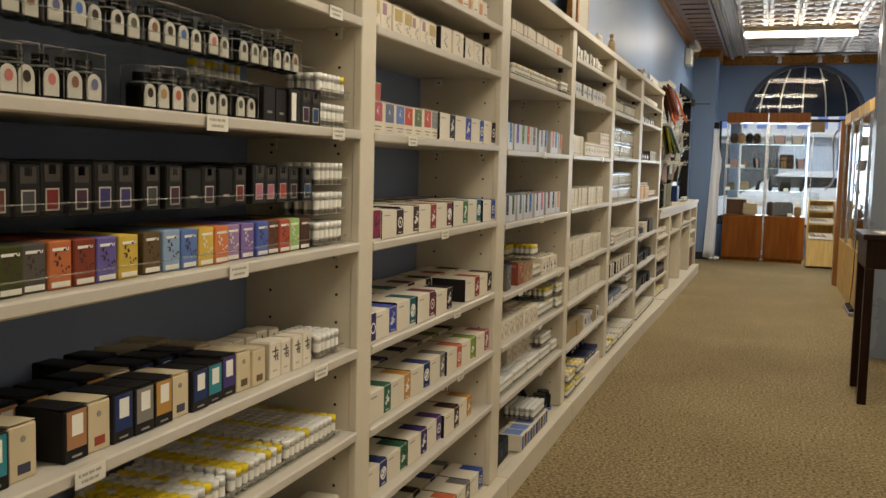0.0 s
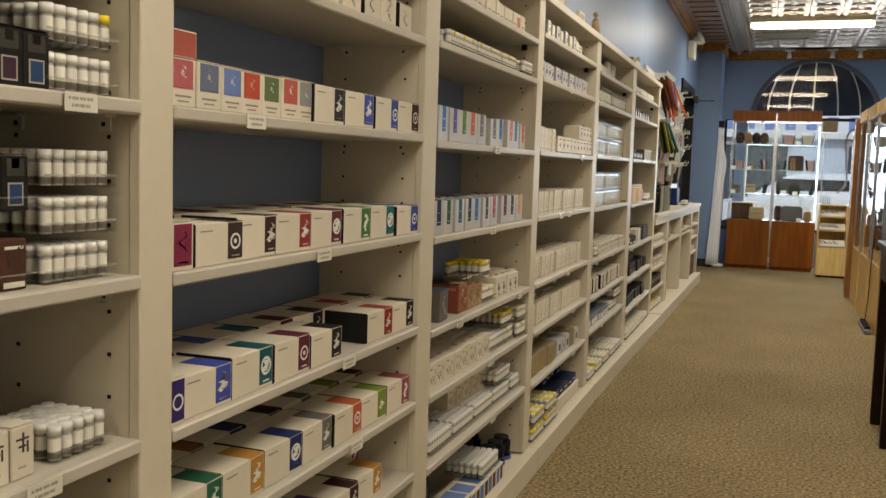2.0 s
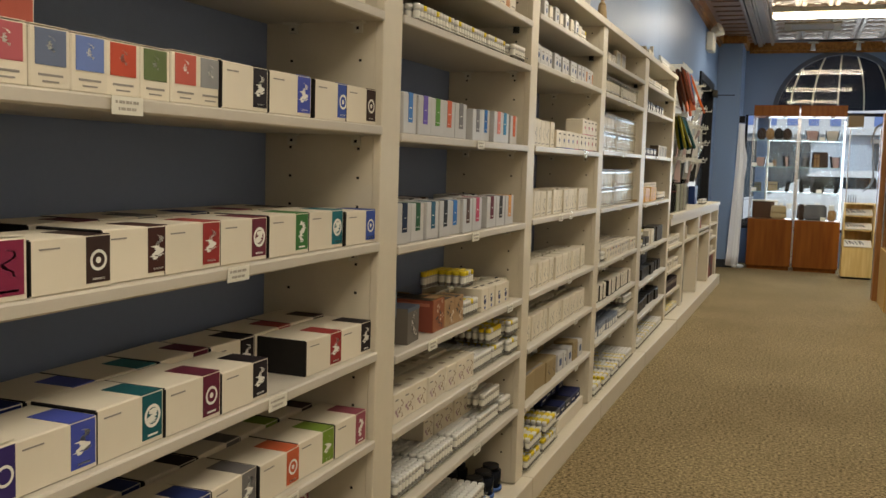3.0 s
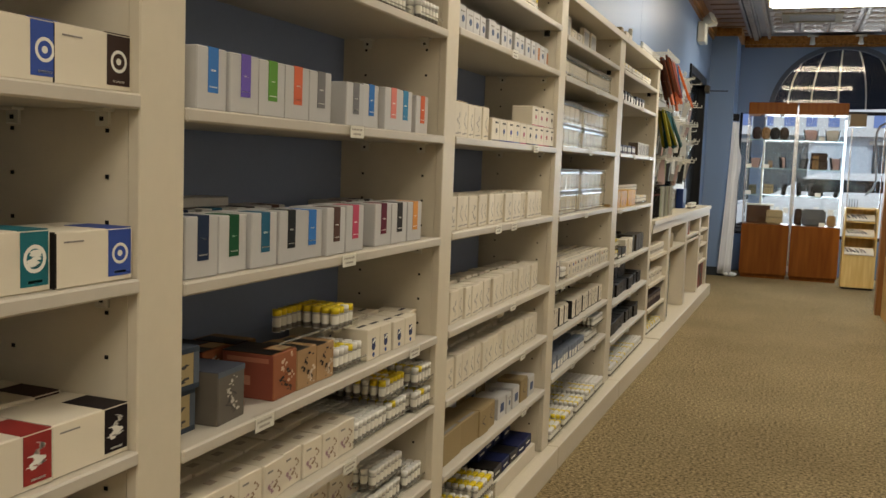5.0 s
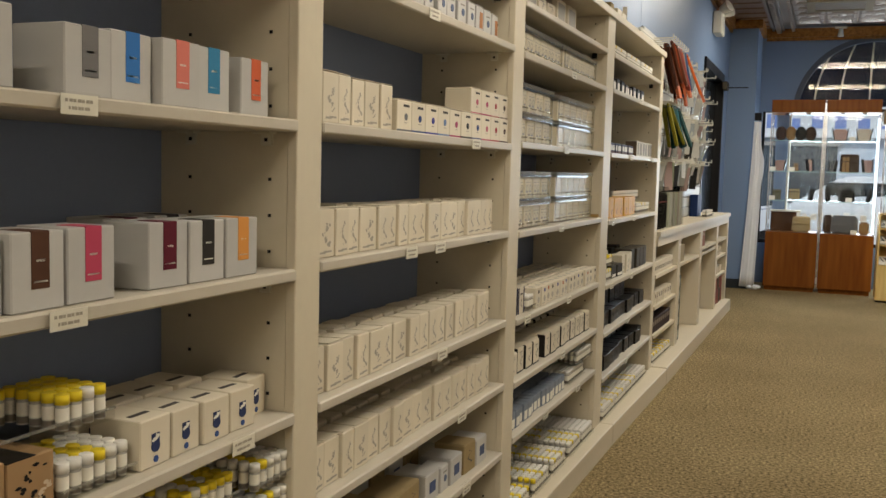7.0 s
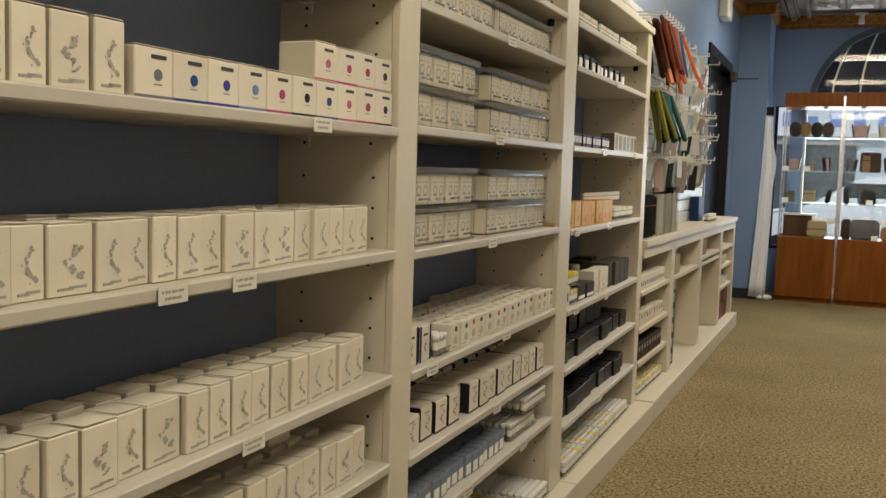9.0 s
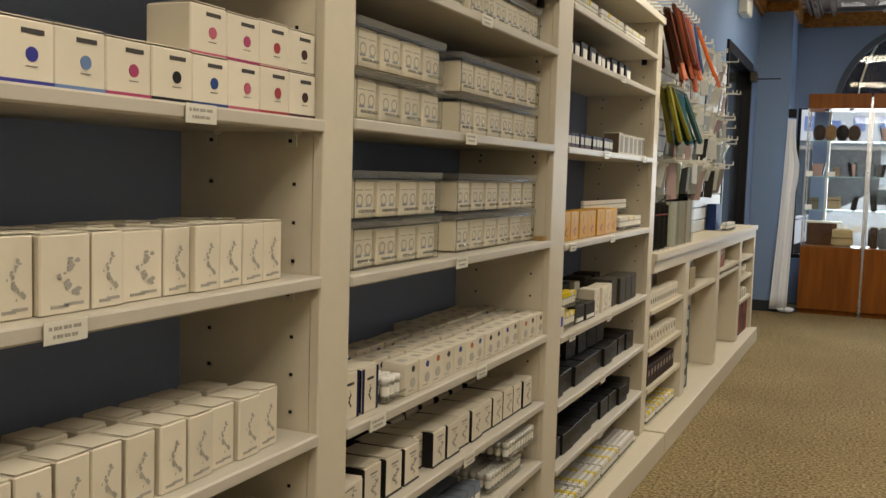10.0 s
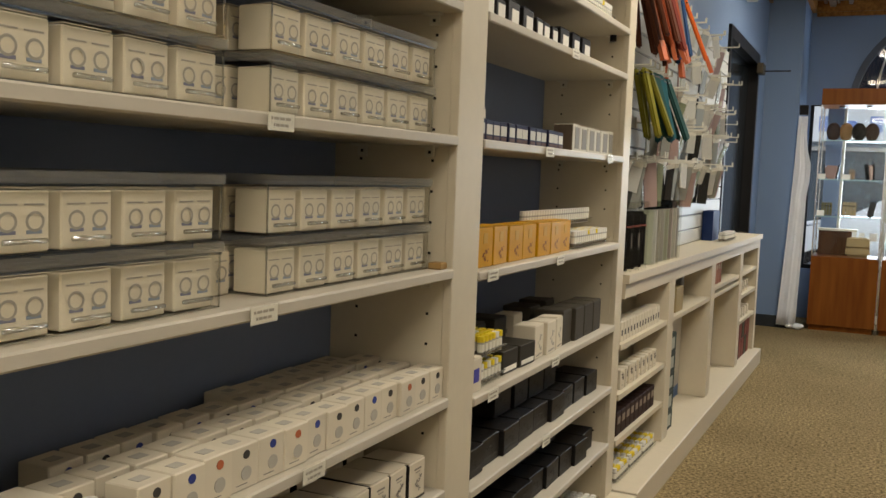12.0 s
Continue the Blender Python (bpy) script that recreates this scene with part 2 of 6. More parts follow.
def open_box(x0, x1, y0, y1, z0, z1, bottom=True, top=False):
    f = [[(x1, y0, z0), (x1, y1, z0), (x1, y1, z1), (x1, y0, z1)], [(x0, y0, z0), (x0, y1, z0), (x0, y1, z1), (x0, y0, z1)],
         [(x0, y0, z0), (x1, y0, z0), (x1, y0, z1), (x0, y0, z1)], [(x0, y1, z0), (x1, y1, z0), (x1, y1, z1), (x0, y1, z1)]]
    if bottom:
        f.append([(x0, y0, z0), (x1, y0, z0), (x1, y1, z0), (x0, y1, z0)])
    if top:
        f.append([(x0, y0, z1), (x1, y0, z1), (x1, y1, z1), (x0, y1, z1)])
    return f


def empty(name, m, label, category, group="", kind=""):
    ob = new(name)
    ob.matrix_basis = m
    ob.empty_display_size = 0.05
    return tagged(ob, label, category, group, kind)


def structure(ob, label, category):
    return tagged(ob, label, category, kind="structure")


# ---- the room ----
FACE = -1.04          # front of the bookcases
BACK = -1.33          # back of their niche
WALL = -1.18          # side wall above and beyond them
CEIL = 2.84
END = 14.3            # end wall with the arched window
RIGHT = 1.28
REAR = -2.6
structure(block("floor", (-1.6, RIGHT + 0.15, REAR, END + 0.02, -0.12, 0.0), CARPET), "brown flecked loop-pile carpet across the shop floor", "carpet")
structure(block("wall_west", (BACK - 0.15, BACK, REAR, 8.41, 0.0, 1.88), BACKBLUE), "slate blue painted wall behind the shelves", "wall")
structure(block("wall_west_upper", (BACK - 0.15, WALL, REAR, 8.41, 1.884, CEIL), BLUE), "slate blue painted wall above the bookcases", "wall")
structure(block("wall_west_far", (BACK - 0.15, WALL, 8.414, 11.38, 0.0, CEIL), BLUE), "slate blue painted wall behind the slatwall", "wall")
structure(block("wall_west_end", (BACK - 0.15, WALL, 12.95, END + 0.15, 0.0, CEIL), BLUE), "slate blue painted wall end", "wall")
structure(block("wall_west_lintel", (BACK - 0.15, WALL, 11.38, 12.95, 2.2, CEIL), BLUE), "slate blue wall over the dark doorway", "wall")
structure(block("wall_pillar", (WALL, -0.898, 13.53, END, 0.0, CEIL), BLUE), "slate blue painted corner pillar", "pillar")
structure(block("wall_east", (RIGHT, RIGHT + 0.15, 6.95, END + 0.15, 0.0, CEIL), BLUE), "slate blue painted side wall", "wall")
# out of view: off-white side and rear walls added to bounce light onto the shelves
structure(block("wall_east_near", (RIGHT, RIGHT + 0.15, REAR, 6.946, 0.0, CEIL), OFFWHITE), "unseen side wall, off-white to bounce light", "wall")
structure(block("wall_south", (-1.6, RIGHT + 0.15, REAR - 0.15, REAR, 0.0, CEIL), OFFWHITE), "unseen rear wall, off-white to bounce light", "wall")
structure(block("wall_partition", (0.475, RIGHT, 6.95, 7.15, 0.0, CEIL), GREYWALL), "glossy grey blue painted partition stub", "wall")

# end wall with its arched opening
AX, AZ, AR, SILL = 0.262, 1.925, 0.785, 0.45
bm = bmesh.new()
segs = 28
x0, x1 = -1.0, RIGHT - 0.002
LX0, LX1, LZ = -0.86, RIGHT - 0.1, 1.93      # the wide shop window under the arch
y0, y1 = END, END + 0.15
cuboid(bm, x0, LX0, y0, y1, 0.0, LZ)
cuboid(bm, LX1, x1, y0, y1, 0.0, LZ)
cuboid(bm, LX0, LX1, y0, y1, 0.0, SILL)
arc = [(AX - AR * math.cos(math.pi * i / segs), max(LZ, AZ + AR * math.sin(math.pi * i / segs))) for i in range(segs + 1)]
for (xa, za), (xb, zb) in zip(arc, arc[1:]):
    f0 = [bm.verts.new((x, y0, z)) for x, z in ((xa, za), (xb, zb), (xb, CEIL), (xa, CEIL))]
    f1 = [bm.verts.new((x, y1, z)) for x, z in ((xa, za), (xb, zb), (xb, CEIL), (xa, CEIL))]
    bm.faces.new(f0)
    bm.faces.new(f1[::-1])
    bm.faces.new((f0[0], f0[1], f1[1], f1[0]))
cuboid(bm, x0, AX - AR, y0, y1, LZ, CEIL)
cuboid(bm, AX + AR, x1, y0, y1, LZ, CEIL)
structure(part("wall_north", bm, BLUE), "slate blue end wall with an arched shop window", "wall")

# arched window: frame, bars and panes
win = empty("window_1", pose(AX, END + 0.05, 0), "arched shop window with a dark rounded frame", "window", kind="structure")
bm = bmesh.new()
ring = []
for i in range(segs + 1):
    a = math.pi * i / segs
    ring.append([bm.verts.new((-r * math.cos(a), y, AZ + r * math.sin(a))) for r, y in ((AR + 0.025, -0.075), (AR - 0.03, -0.075), (AR - 0.03, 0.02), (AR + 0.025, 0.02))])
for p, q in zip(ring, ring[1:]):
    for k in range(4):
        bm.faces.new((p[k], p[(k + 1) % 4], q[(k + 1) % 4], q[k]))
part("arch_frame", bm, tint("5b6470"), win, "grey blue painted arched frame")
bm = bmesh.new()
WL, WR = LX0 - AX, LX1 - AX
cuboid(bm, WL, WR, -0.02, 0.02, LZ - 0.01, LZ + 0.03)
for x in (WL, WR - 0.03):
    cuboid(bm, x, x + 0.03, -0.02, 0.02, SILL, LZ - 0.01)
cuboid(bm, WL + 0.03, WR - 0.03, -0.02, 0.02, SILL, SILL + 0.04)
part("window_frame", bm, DARKMETAL, win)
bm = bmesh.new()
fan = [bm.verts.new((-(AR - 0.03) * math.cos(math.pi * i / segs), 0.004, AZ + 0.1 + (AR - 0.13) * math.sin(math.pi * i / segs))) for i in range(segs + 1)]
bm.faces.new(fan)
pane = part("arched_pane", bm, GLASS, win)
pane.visible_shadow = False
pane = sheet("lower_pane", [[(WL + 0.03, 0.0, SILL + 0.04), (WR - 0.03, 0.0, SILL + 0.04), (WR - 0.03, 0.0, LZ - 0.01), (WL + 0.03, 0.0, LZ - 0.01)]], GLASS, win)
pane.visible_shadow = False

# ceiling in pressed tin
bm = bmesh.new()
cuboid(bm, BACK - 0.15, RIGHT + 0.15, REAR - 0.15, END + 0.15, CEIL + 0.02, CEIL + 0.15)
tile = 0.305
gx0, gy0 = -0.56, -2.55
for i in range(6):
    for j in range(56):
        xa, ya = gx0 + i * tile, gy0 + j * tile
        if ya + tile > END - 0.1:
            continue
        steps = ((0.0, 0.0), (0.018, -0.016), (0.045, -0.016), (0.07, 0.004))
        rings = []
        for inset, dz in steps:
            rings.append([bm.verts.new((x, y, CEIL + dz)) for x, y in ((xa + inset, ya + inset), (xa + tile - inset, ya + inset), (xa + tile - inset, ya + tile - inset), (xa + inset, ya + tile - inset))])
        for p, q in zip(rings, rings[1:]):
            for k in range(4):
                bm.faces.new((p[k], p[(k + 1) % 4], q[(k + 1) % 4], q[k]))
        bm.faces.new(rings[-1])
        drum(bm, xa + tile / 2, ya + tile / 2, CEIL - 0.012, CEIL + 0.006, 0.03, 0.055, 8)
structure(part("ceiling", bm, TIN), "pressed tin ceiling panels with embossed squares", "ceiling")
bm = bmesh.new()
cuboid(bm, WALL, -0.80, REAR, END, CEIL - 0.002, CEIL + 0.018)
for j in range(58):
    y = REAR + 0.1 + j * 0.295
    if y < END - 0.12:
        cuboid(bm, WALL + 0.1, -0.82, y, y + 0.06, CEIL - 0.014, CEIL)
structure(part("ceiling_border", bm, TINBROWN), "bronzed tin border strip of the ceiling", "ceiling")
bm = bmesh.new()
for k, (xa, xb, dz) in enumerate(((-0.80, -0.775, 0.03), (-0.755, -0.7, 0.045), (-0.69, -0.675, 0.03), (-0.6, -0.565, 0.025))):
    cuboid(bm, xa, xb, REAR, END, CEIL - dz, CEIL + 0.018)
for j in range(160):
    y = REAR + 0.05 + j * 0.106
    if y < END - 0.1:
        cuboid(bm, -0.75, -0.705, y, y + 0.06, CEIL - 0.058, CEIL - 0.04)
        cuboid(bm, -0.597, -0.568, y, y + 0.05, CEIL - 0.04, CEIL - 0.02)
structure(part("trim", bm, TIN), "beaded pressed tin moulding along the ceiling", "moulding")


def crown(name, box_list):
    bm = bmesh.new()
    for b in box_list:
        cuboid(bm, *b)
    return structure(part(name, bm, OAK), "stained wooden crown moulding under the ceiling", "moulding")


crown("trim_west", [(WALL, WALL + 0.05, REAR, 13.53, CEIL - 0.1, CEIL - 0.004), (WALL, WALL + 0.025, REAR, 13.53, CEIL - 0.135, CEIL - 0.1),
                    (WALL, -0.858, 13.49, 13.53, CEIL - 0.1, CEIL - 0.004), (-0.898, -0.858, 13.53, END, CEIL - 0.1, CEIL - 0.004)])
crown("trim_north", [(-0.858, RIGHT, END - 0.05, END - 0.001, CEIL - 0.1, CEIL - 0.004), (-0.858, RIGHT, END - 0.025, END - 0.001, CEIL - 0.135, CEIL - 0.1)])
structure(block("baseboard", (WALL, -0.89, 13.515, 13.529, 0.0, 0.1), SKIRT), "dark vinyl skirting at the foot of the pillar", "baseboard")
structure(block("baseboard_side", (-0.897, -0.885, 13.53, END, 0.0, 0.1), SKIRT), "dark vinyl skirting along the pillar", "baseboard")

# dark doorway beyond the slatwall
door = empty("door_1", pose(WALL, 11.38, 0), "dark framed glass door with a closer arm", "door", kind="structure")
bm = bmesh.new()
for b in ((-0.1, 0.02, 0.0, 0.06, 0.0, 2.2), (-0.1, 0.02, 1.5, 1.57, 0.0, 2.2), (-0.1, 0.02, 0.06, 1.5, 2.12, 2.2), (-0.1, 0.02, 0.06, 1.5, 0.0, 0.1)):
    cuboid(bm, *b)
part("door_frame", bm, DARKMETAL, door, "black metal door frame")
block("door_panel", (-0.08, -0.05, 0.06, 1.5, 0.1, 2.12), paint("dark_glass", (0.01, 0.012, 0.013), 0.12, bump=0), door, "dark glass leaf")
block("door_closer", (0.02, 0.07, 1.36, 1.52, 2.04, 2.12), tint("4a4438"), door, "bronze door closer box", bevel=0.006)
block("closer_arm", (0.07, 0.26, 1.45, 1.462, 2.06, 2.07), DARKMETAL, door)

# ---- lamps ----
def strip_light(y):
    lamp = empty("ceiling_light", pose(0.08, y, CEIL), "lit white fluorescent strip light on the ceiling", "light", "strip lights")
    block("housing", (-0.6, 0.6, -0.07, 0.07, -0.06, -0.012), PLASTIC_WHITE, lamp, bevel=0.006)
    bm = bmesh.new()
    cuboid(bm, -0.59, 0.59, -0.06, 0.06, -0.115, -0.062)
    rounded(bm, 0.018, 2)
    part("diffuser", bm, TUBE, lamp, "glowing white diffuser")
    for x in (-0.602, 0.592):
        block("end_cap", (x, x + 0.01, -0.065, 0.065, -0.118, -0.058), PLASTIC_WHITE, lamp)
    light = new("fluorescent_lamp", bpy.data.lights.new("fluorescent_lamp", "AREA"))
    light.data.shape, light.data.size, light.data.size_y = "RECTANGLE", 1.15, 0.1
    light.data.energy, light.data.color = LAMP_WATTS[y], LAMP_COLOUR
    light.matrix_world = pose(0.08, y, CEIL - 0.125)


for y in LAMP_YS:
    strip_light(y)

# ceiling vent near the window
vent = empty("ceiling_vent", pose(-0.13, 12.78, CEIL - 0.012), "square metal ceiling air vent", "vent")
bm = bmesh.new()
for b in ((-0.29, 0.29, -0.29, -0.22, -0.02, 0.0), (-0.29, 0.29, 0.22, 0.29, -0.02, 0.0), (-0.29, -0.22, -0.22, 0.22, -0.02, 0.0), (0.22, 0.29, -0.22, 0.22, -0.02, 0.0)):
    cuboid(bm, *b)
part("frame", bm, tint("9a8a6a"), vent)
for k in range(7):
    block("slat", (-0.22, 0.22, -0.2 + k * 0.06, -0.165 + k * 0.06, -0.014, -0.004), tint("a8a094"), vent)

# ---- bookcases ----
UPRIGHTS = [(-0.287, -0.171), (0.943, 1.069), (2.168, 2.246), (3.312, 3.413), (4.501, 4.587), (5.707, 5.804), (6.953, 7.09), (8.322, 8.41)]
LEVELS = [[1.668, 1.523, 1.277, 1.026, 0.783, 0.59, 0.372],
          [1.668, 1.523, 1.277, 1.026, 0.783, 0.59, 0.372],
          [1.668, 1.52, 1.275, 1.021, 0.776, 0.575, 0.383],
          [1.675, 1.53, 1.264, 1.004, 0.747, 0.564, 0.361],
          [1.717, 1.55, 1.266, 1.011, 0.746, 0.554, 0.344],
          [1.698, 1.544, 1.276, 1.003, 0.732, 0.536, 0.361],
          [1.698, 1.55, 1.276, 0.985, 0.703, 0.49, 0.291]]
THICK, BASE, TOP = 0.021, 0.095, 1.862
PLINTH = [-1.0, -1.0, -1.0, -1.0, -1.0, -0.996, -0.98, -0.95]      # the base board runs a little out of line
# the stock is listed on an even plan of the row, which settle() fits to the bays as built
PLAN = [(-0.36, -0.23), (0.90, 1.03), (2.155, 2.275), (3.335, 3.47), (4.57, 4.70), (5.82, 5.95), (7.07, 7.20), (8.39, 8.49)]
SHELVES = [[1.70, 1.541, 1.272, 1.005, 0.758, 0.557, 0.33], [1.70, 1.541, 1.272, 1.005, 0.758, 0.557, 0.33], [1.70, 1.548, 1.27, 1.002, 0.738, 0.531, 0.33],
           [1.697, 1.545, 1.265, 0.99, 0.722, 0.531, 0.32], [1.71, 1.55, 1.261, 0.99, 0.728, 0.525, 0.308],
           [1.70, 1.542, 1.264, 0.987, 0.712, 0.505, 0.325], [1.71, 1.557, 1.27, 0.983, 0.695, 0.475, 0.27]]
TALL = [0.955, 0.955, 0.945, 0.955, 0.98, 0.975, 0.98]


def settle(x, y, z):
    """Place and scale, along the row and upwards, for stock planned at (x, y, z)."""
    if x > -0.9 or y > 8.4 or y < PLAN[0][1]:
        return x, y, z, 1.0, 1.0
    k = max(i for i in range(7) if PLAN[i][1] <= y + 0.05 or i == 0)
    wide = (UPRIGHTS[k + 1][0] - UPRIGHTS[k][1]) / (PLAN[k + 1][0] - PLAN[k][1])
    floors = list(zip(SHELVES[k] + [BASE, 1.937], LEVELS[k] + [BASE, TOP + 0.001]))
    plan, built = max(f for f in floors if f[0] <= z + 0.002)
    return min(x, -1.03) if plan == BASE else x, UPRIGHTS[k][1] + (y - PLAN[k][1]) * wide, built + (z - plan) * TALL[k], wide, TALL[k]


def wedge(name, x, front_a, front_b, y0, y1, h, parent):
    """A base board whose front runs from front_a to front_b."""
    bm = bmesh.new()
    cuboid(bm, x, front_a, y0, y1, 0.0, h)
    for v in bm.verts:
        if v.co.x > x + 0.001 and v.co.y > (y0 + y1) / 2:
            v.co.x = front_b
    rounded(bm, 0.003)
    return part(name, bm, CREAM, parent)


def pin_holes(parent, y, zs):
    bm = bmesh.new()
    for x in (-0.055, BACK - FACE + 0.065):
        for z in zs:
            cuboid(bm, x - 0.0028, x + 0.0028, y - 0.0015, y + 0.002, z - 0.0028, z + 0.0028)
    return tagged(part("pin_hole_row", bm, BLACK_CARD, parent), kind="stuff")


for k, zs in enumerate(LEVELS):
    ya, yb, yc = UPRIGHTS[k][1], UPRIGHTS[k + 1][0], UPRIGHTS[k + 1][1]
    case = empty("bookcase", pose(FACE, ya, 0), "cream painted built-in wooden bookcase with adjustable shelves", "bookcase", "row of bookcases")
    w, wc, d = yb - ya, yc - ya, BACK - FACE
    block("stile", (-0.02, 0.0, w - 0.001, wc, BASE, TOP - 0.006), CREAM, case, bevel=0.002)
    block("side_panel", (d, -0.02, w, w + 0.022, BASE, TOP - 0.031), CREAM, case)
    block("side_panel", (d, -0.02, wc - 0.022, wc, BASE, TOP - 0.031), CREAM, case)
    block("top_board", (d, 0.012, 0.0, wc, TOP - 0.03, TOP), CREAM, case, bevel=0.002)
    block("base_board", (d, -0.004, 0.0, wc, 0.0, BASE - 0.004), CREAM, case)
    wedge("plinth", -0.003, PLINTH[k] - FACE, PLINTH[k + 1] - FACE, 0.001, wc - 0.001, BASE, case)
    for z in zs:
        sag = bmesh.new()
        cuboid(sag, d, 0.004, 0.0, w - 0.0015, z - THICK, z)
        rounded(sag, 0.003)
        part("shelf", sag, SHELFPAINT, case)
        for x in (-0.06, d + 0.07):
            clip = bmesh.new()
            cuboid(clip, x - 0.018, x + 0.018, w - 0.024, w - 0.001, z - THICK - 0.004, z - THICK)
            cuboid(clip, x - 0.011, x + 0.011, w - 0.006, w - 0.001, z - THICK - 0.024, z - THICK - 0.004)
            drum(clip, x, w - 0.006, z - THICK - 0.0235, z - THICK - 0.0225, 0.008, n=8)
            part("shelf_clip", clip, PLASTIC_WHITE, case)
            pinhead = bmesh.new()
            cuboid(pinhead, x - 0.003, x + 0.003, w - 0.0075, w - 0.0055, z - THICK - 0.017, z - THICK - 0.011)
            part("pin", pinhead, DARKMETAL, case)
    taken = [z for z in zs]
    pin_holes(case, w, [z for z in (0.2 + 0.064 * i for i in range(26)) if all(not (t - 0.05 < z < t + 0.01) for t in taken)])


# ---- cartons ----
PROTO = {}


def carton(key, name, w, d, h, body, label, panels=(), near=None, bevel=0.0018, category="box", group="boxes on the shelves"):
    """A carton with its front at x = 0, its depth towards -x and its width along y, centred on y. panels: (side, u0, v0, u1, v1, material, part name)."""
    bm = bmesh.new()
    cuboid(bm, -d, 0, -w / 2, w / 2, 0, h)
    rounded(bm, bevel)
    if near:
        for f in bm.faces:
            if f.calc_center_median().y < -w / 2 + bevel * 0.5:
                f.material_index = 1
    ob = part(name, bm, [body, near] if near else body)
    tagged(ob, label, category, group)
    t = 0.0007
    if h > 0.055 and w < 0.1 and d < 0.14 and not any(p[0] == "top" for p in panels):      # the tuck flap stands a little open along the front
        bm = bmesh.new()
        lift = 0.0015 + 0.002 * ((w * 1000) % 3) / 3
        cuboid(bm, -d * 0.96, -0.001, -w / 2 + 0.002, w / 2 - 0.002, h - 0.0002, h + 0.0008)
        for v in bm.verts:
            if v.co.x > -d * 0.5:
                v.co.z += lift
        part("flap", bm, body, ob)
    for side, u0, v0, u1, v1, mat, pname in panels:
        bm = bmesh.new()
        if side == "front":
            cuboid(bm, -t, t * (1.25 if pname == "label" else 1), (u0 - 0.5) * w, (u1 - 0.5) * w, v0 * h, v1 * h)
        elif side == "top":
            cuboid(bm, -v1 * d, -v0 * d, (u0 - 0.5) * w, (u1 - 0.5) * w, h - t, h + t)
        elif side == "near":
            cuboid(bm, -u1 * d, -u0 * d, -w / 2 - t, -w / 2 + t, v0 * h, v1 * h)
        elif side == "dot":       # round mark on the front, radius v1 of the height
            r = v1 * h
            ring = [bm.verts.new((t * 1.3, (u0 - 0.5) * w + r * math.cos(a), v0 * h + r * math.sin(a))) for a in (2 * math.pi * i / 14 for i in range(14))]
            low = [bm.verts.new((-t, v.co.y, v.co.z)) for v in ring]
            bm.faces.new(ring)
            for i in range(14):
                bm.faces.new((ring[i], ring[(i + 1) % 14], low[(i + 1) % 14], low[i]))
        elif side == "ring":
            r = v1 * h
            outer = [bm.verts.new((t * 1.5, (u0 - 0.5) * w + r * math.cos(a), v0 * h + r * math.sin(a))) for a in (2 * math.pi * i / 16 for i in range(16))]
            inner = [bm.verts.new((t * 1.5, (u0 - 0.5) * w + 0.72 * r * math.cos(a), v0 * h + 0.72 * r * math.sin(a))) for a in (2 * math.pi * i / 16 for i in range(16))]
            for i in range(16):
                bm.faces.new((outer[i], outer[(i + 1) % 16], inner[(i + 1) % 16], inner[i]))
        elif side == "brush":     # a leafy brushed figure: a stem with blobs
            own = random.Random(str(w) + str(u0))
            for i in range(16):
                cz = v0 + (v1 - v0) * i / 15
                cy = u0 + (u1 - u0) * (0.5 + 0.3 * math.sin(i * 0.45 + 4 * u0) + 0.45 * (own.random() - 0.5))
                ry, rz_ = 0.02 + 0.06 * own.random(), 0.012 + 0.03 * own.random()
                blob = [bm.verts.new((t * (1 + 0.05 * i), (cy - 0.5 + ry * math.cos(a) * (0.7 + 0.5 * own.random())) * w, (cz + rz_ * math.sin(a) * (0.7 + 0.5 * own.random())) * h)) for a in (2 * math.pi * q / 9 for q in range(9))]
                bm.faces.new(blob)
        elif side == "sketch":    # a small brushed figure
            own = random.Random(pname + str(w) + str(u0))
            path, n_s = [], 16
            for i in range(n_s + 1):
                q = i / n_s
                yy = u0 + (u1 - u0) * (0.5 + 0.42 * math.sin(q * 9 + own.random() * 1.5))
                zz = v0 + (v1 - v0) * (q + 0.06 * math.sin(q * 21))
                path.append((yy, zz, (0.012 + 0.05 * own.random()) * (1.2 - abs(q - 0.4))))
            pairs = [(bm.verts.new((t, (yy - 0.5 - hw) * w, zz * h)), bm.verts.new((t, (yy - 0.5 + hw) * w, zz * h))) for yy, zz, hw in path]
            for p_, q_ in zip(pairs, pairs[1:]):
                bm.faces.new((p_[0], p_[1], q_[1], q_[0]))
        piece = part(pname, bm, mat, ob)
        if side == "brush":
            piece["kind"] = "stuff"
    PROTO[key] = (ob, w, d, h)
    ob.location = (0, -1, -50)
    return ob


USED = set()
BULK = []             # back rows, joined at the end


def put(key, y, z, x=-1.06, rz=0.0, near_edge=False, tall=1.0):
    """Stands a carton with its front centre at (x, y) on height z."""
    ob, w, d, h = PROTO[key]
    px, py, pz, wide, up = settle(x, y + (w / 2 if near_edge else 0), z)
    m = pose(px, py, pz, 0, 0, rz) @ Matrix.Diagonal((1, wide, tall * up, 1))
    if -1.3 < x <= -1.145 and z < 1.9:
        for o in (ob, *ob.children_recursive):
            if o.type == "MESH":
                BULK.append((o.data, m @ (Matrix() if o is ob else o.matrix_basis)))
        return None
    if key in USED:
        return copy_thing(ob, m)
    USED.add(key)
    ob.matrix_basis = m
    return ob


rnd = random.Random(7)


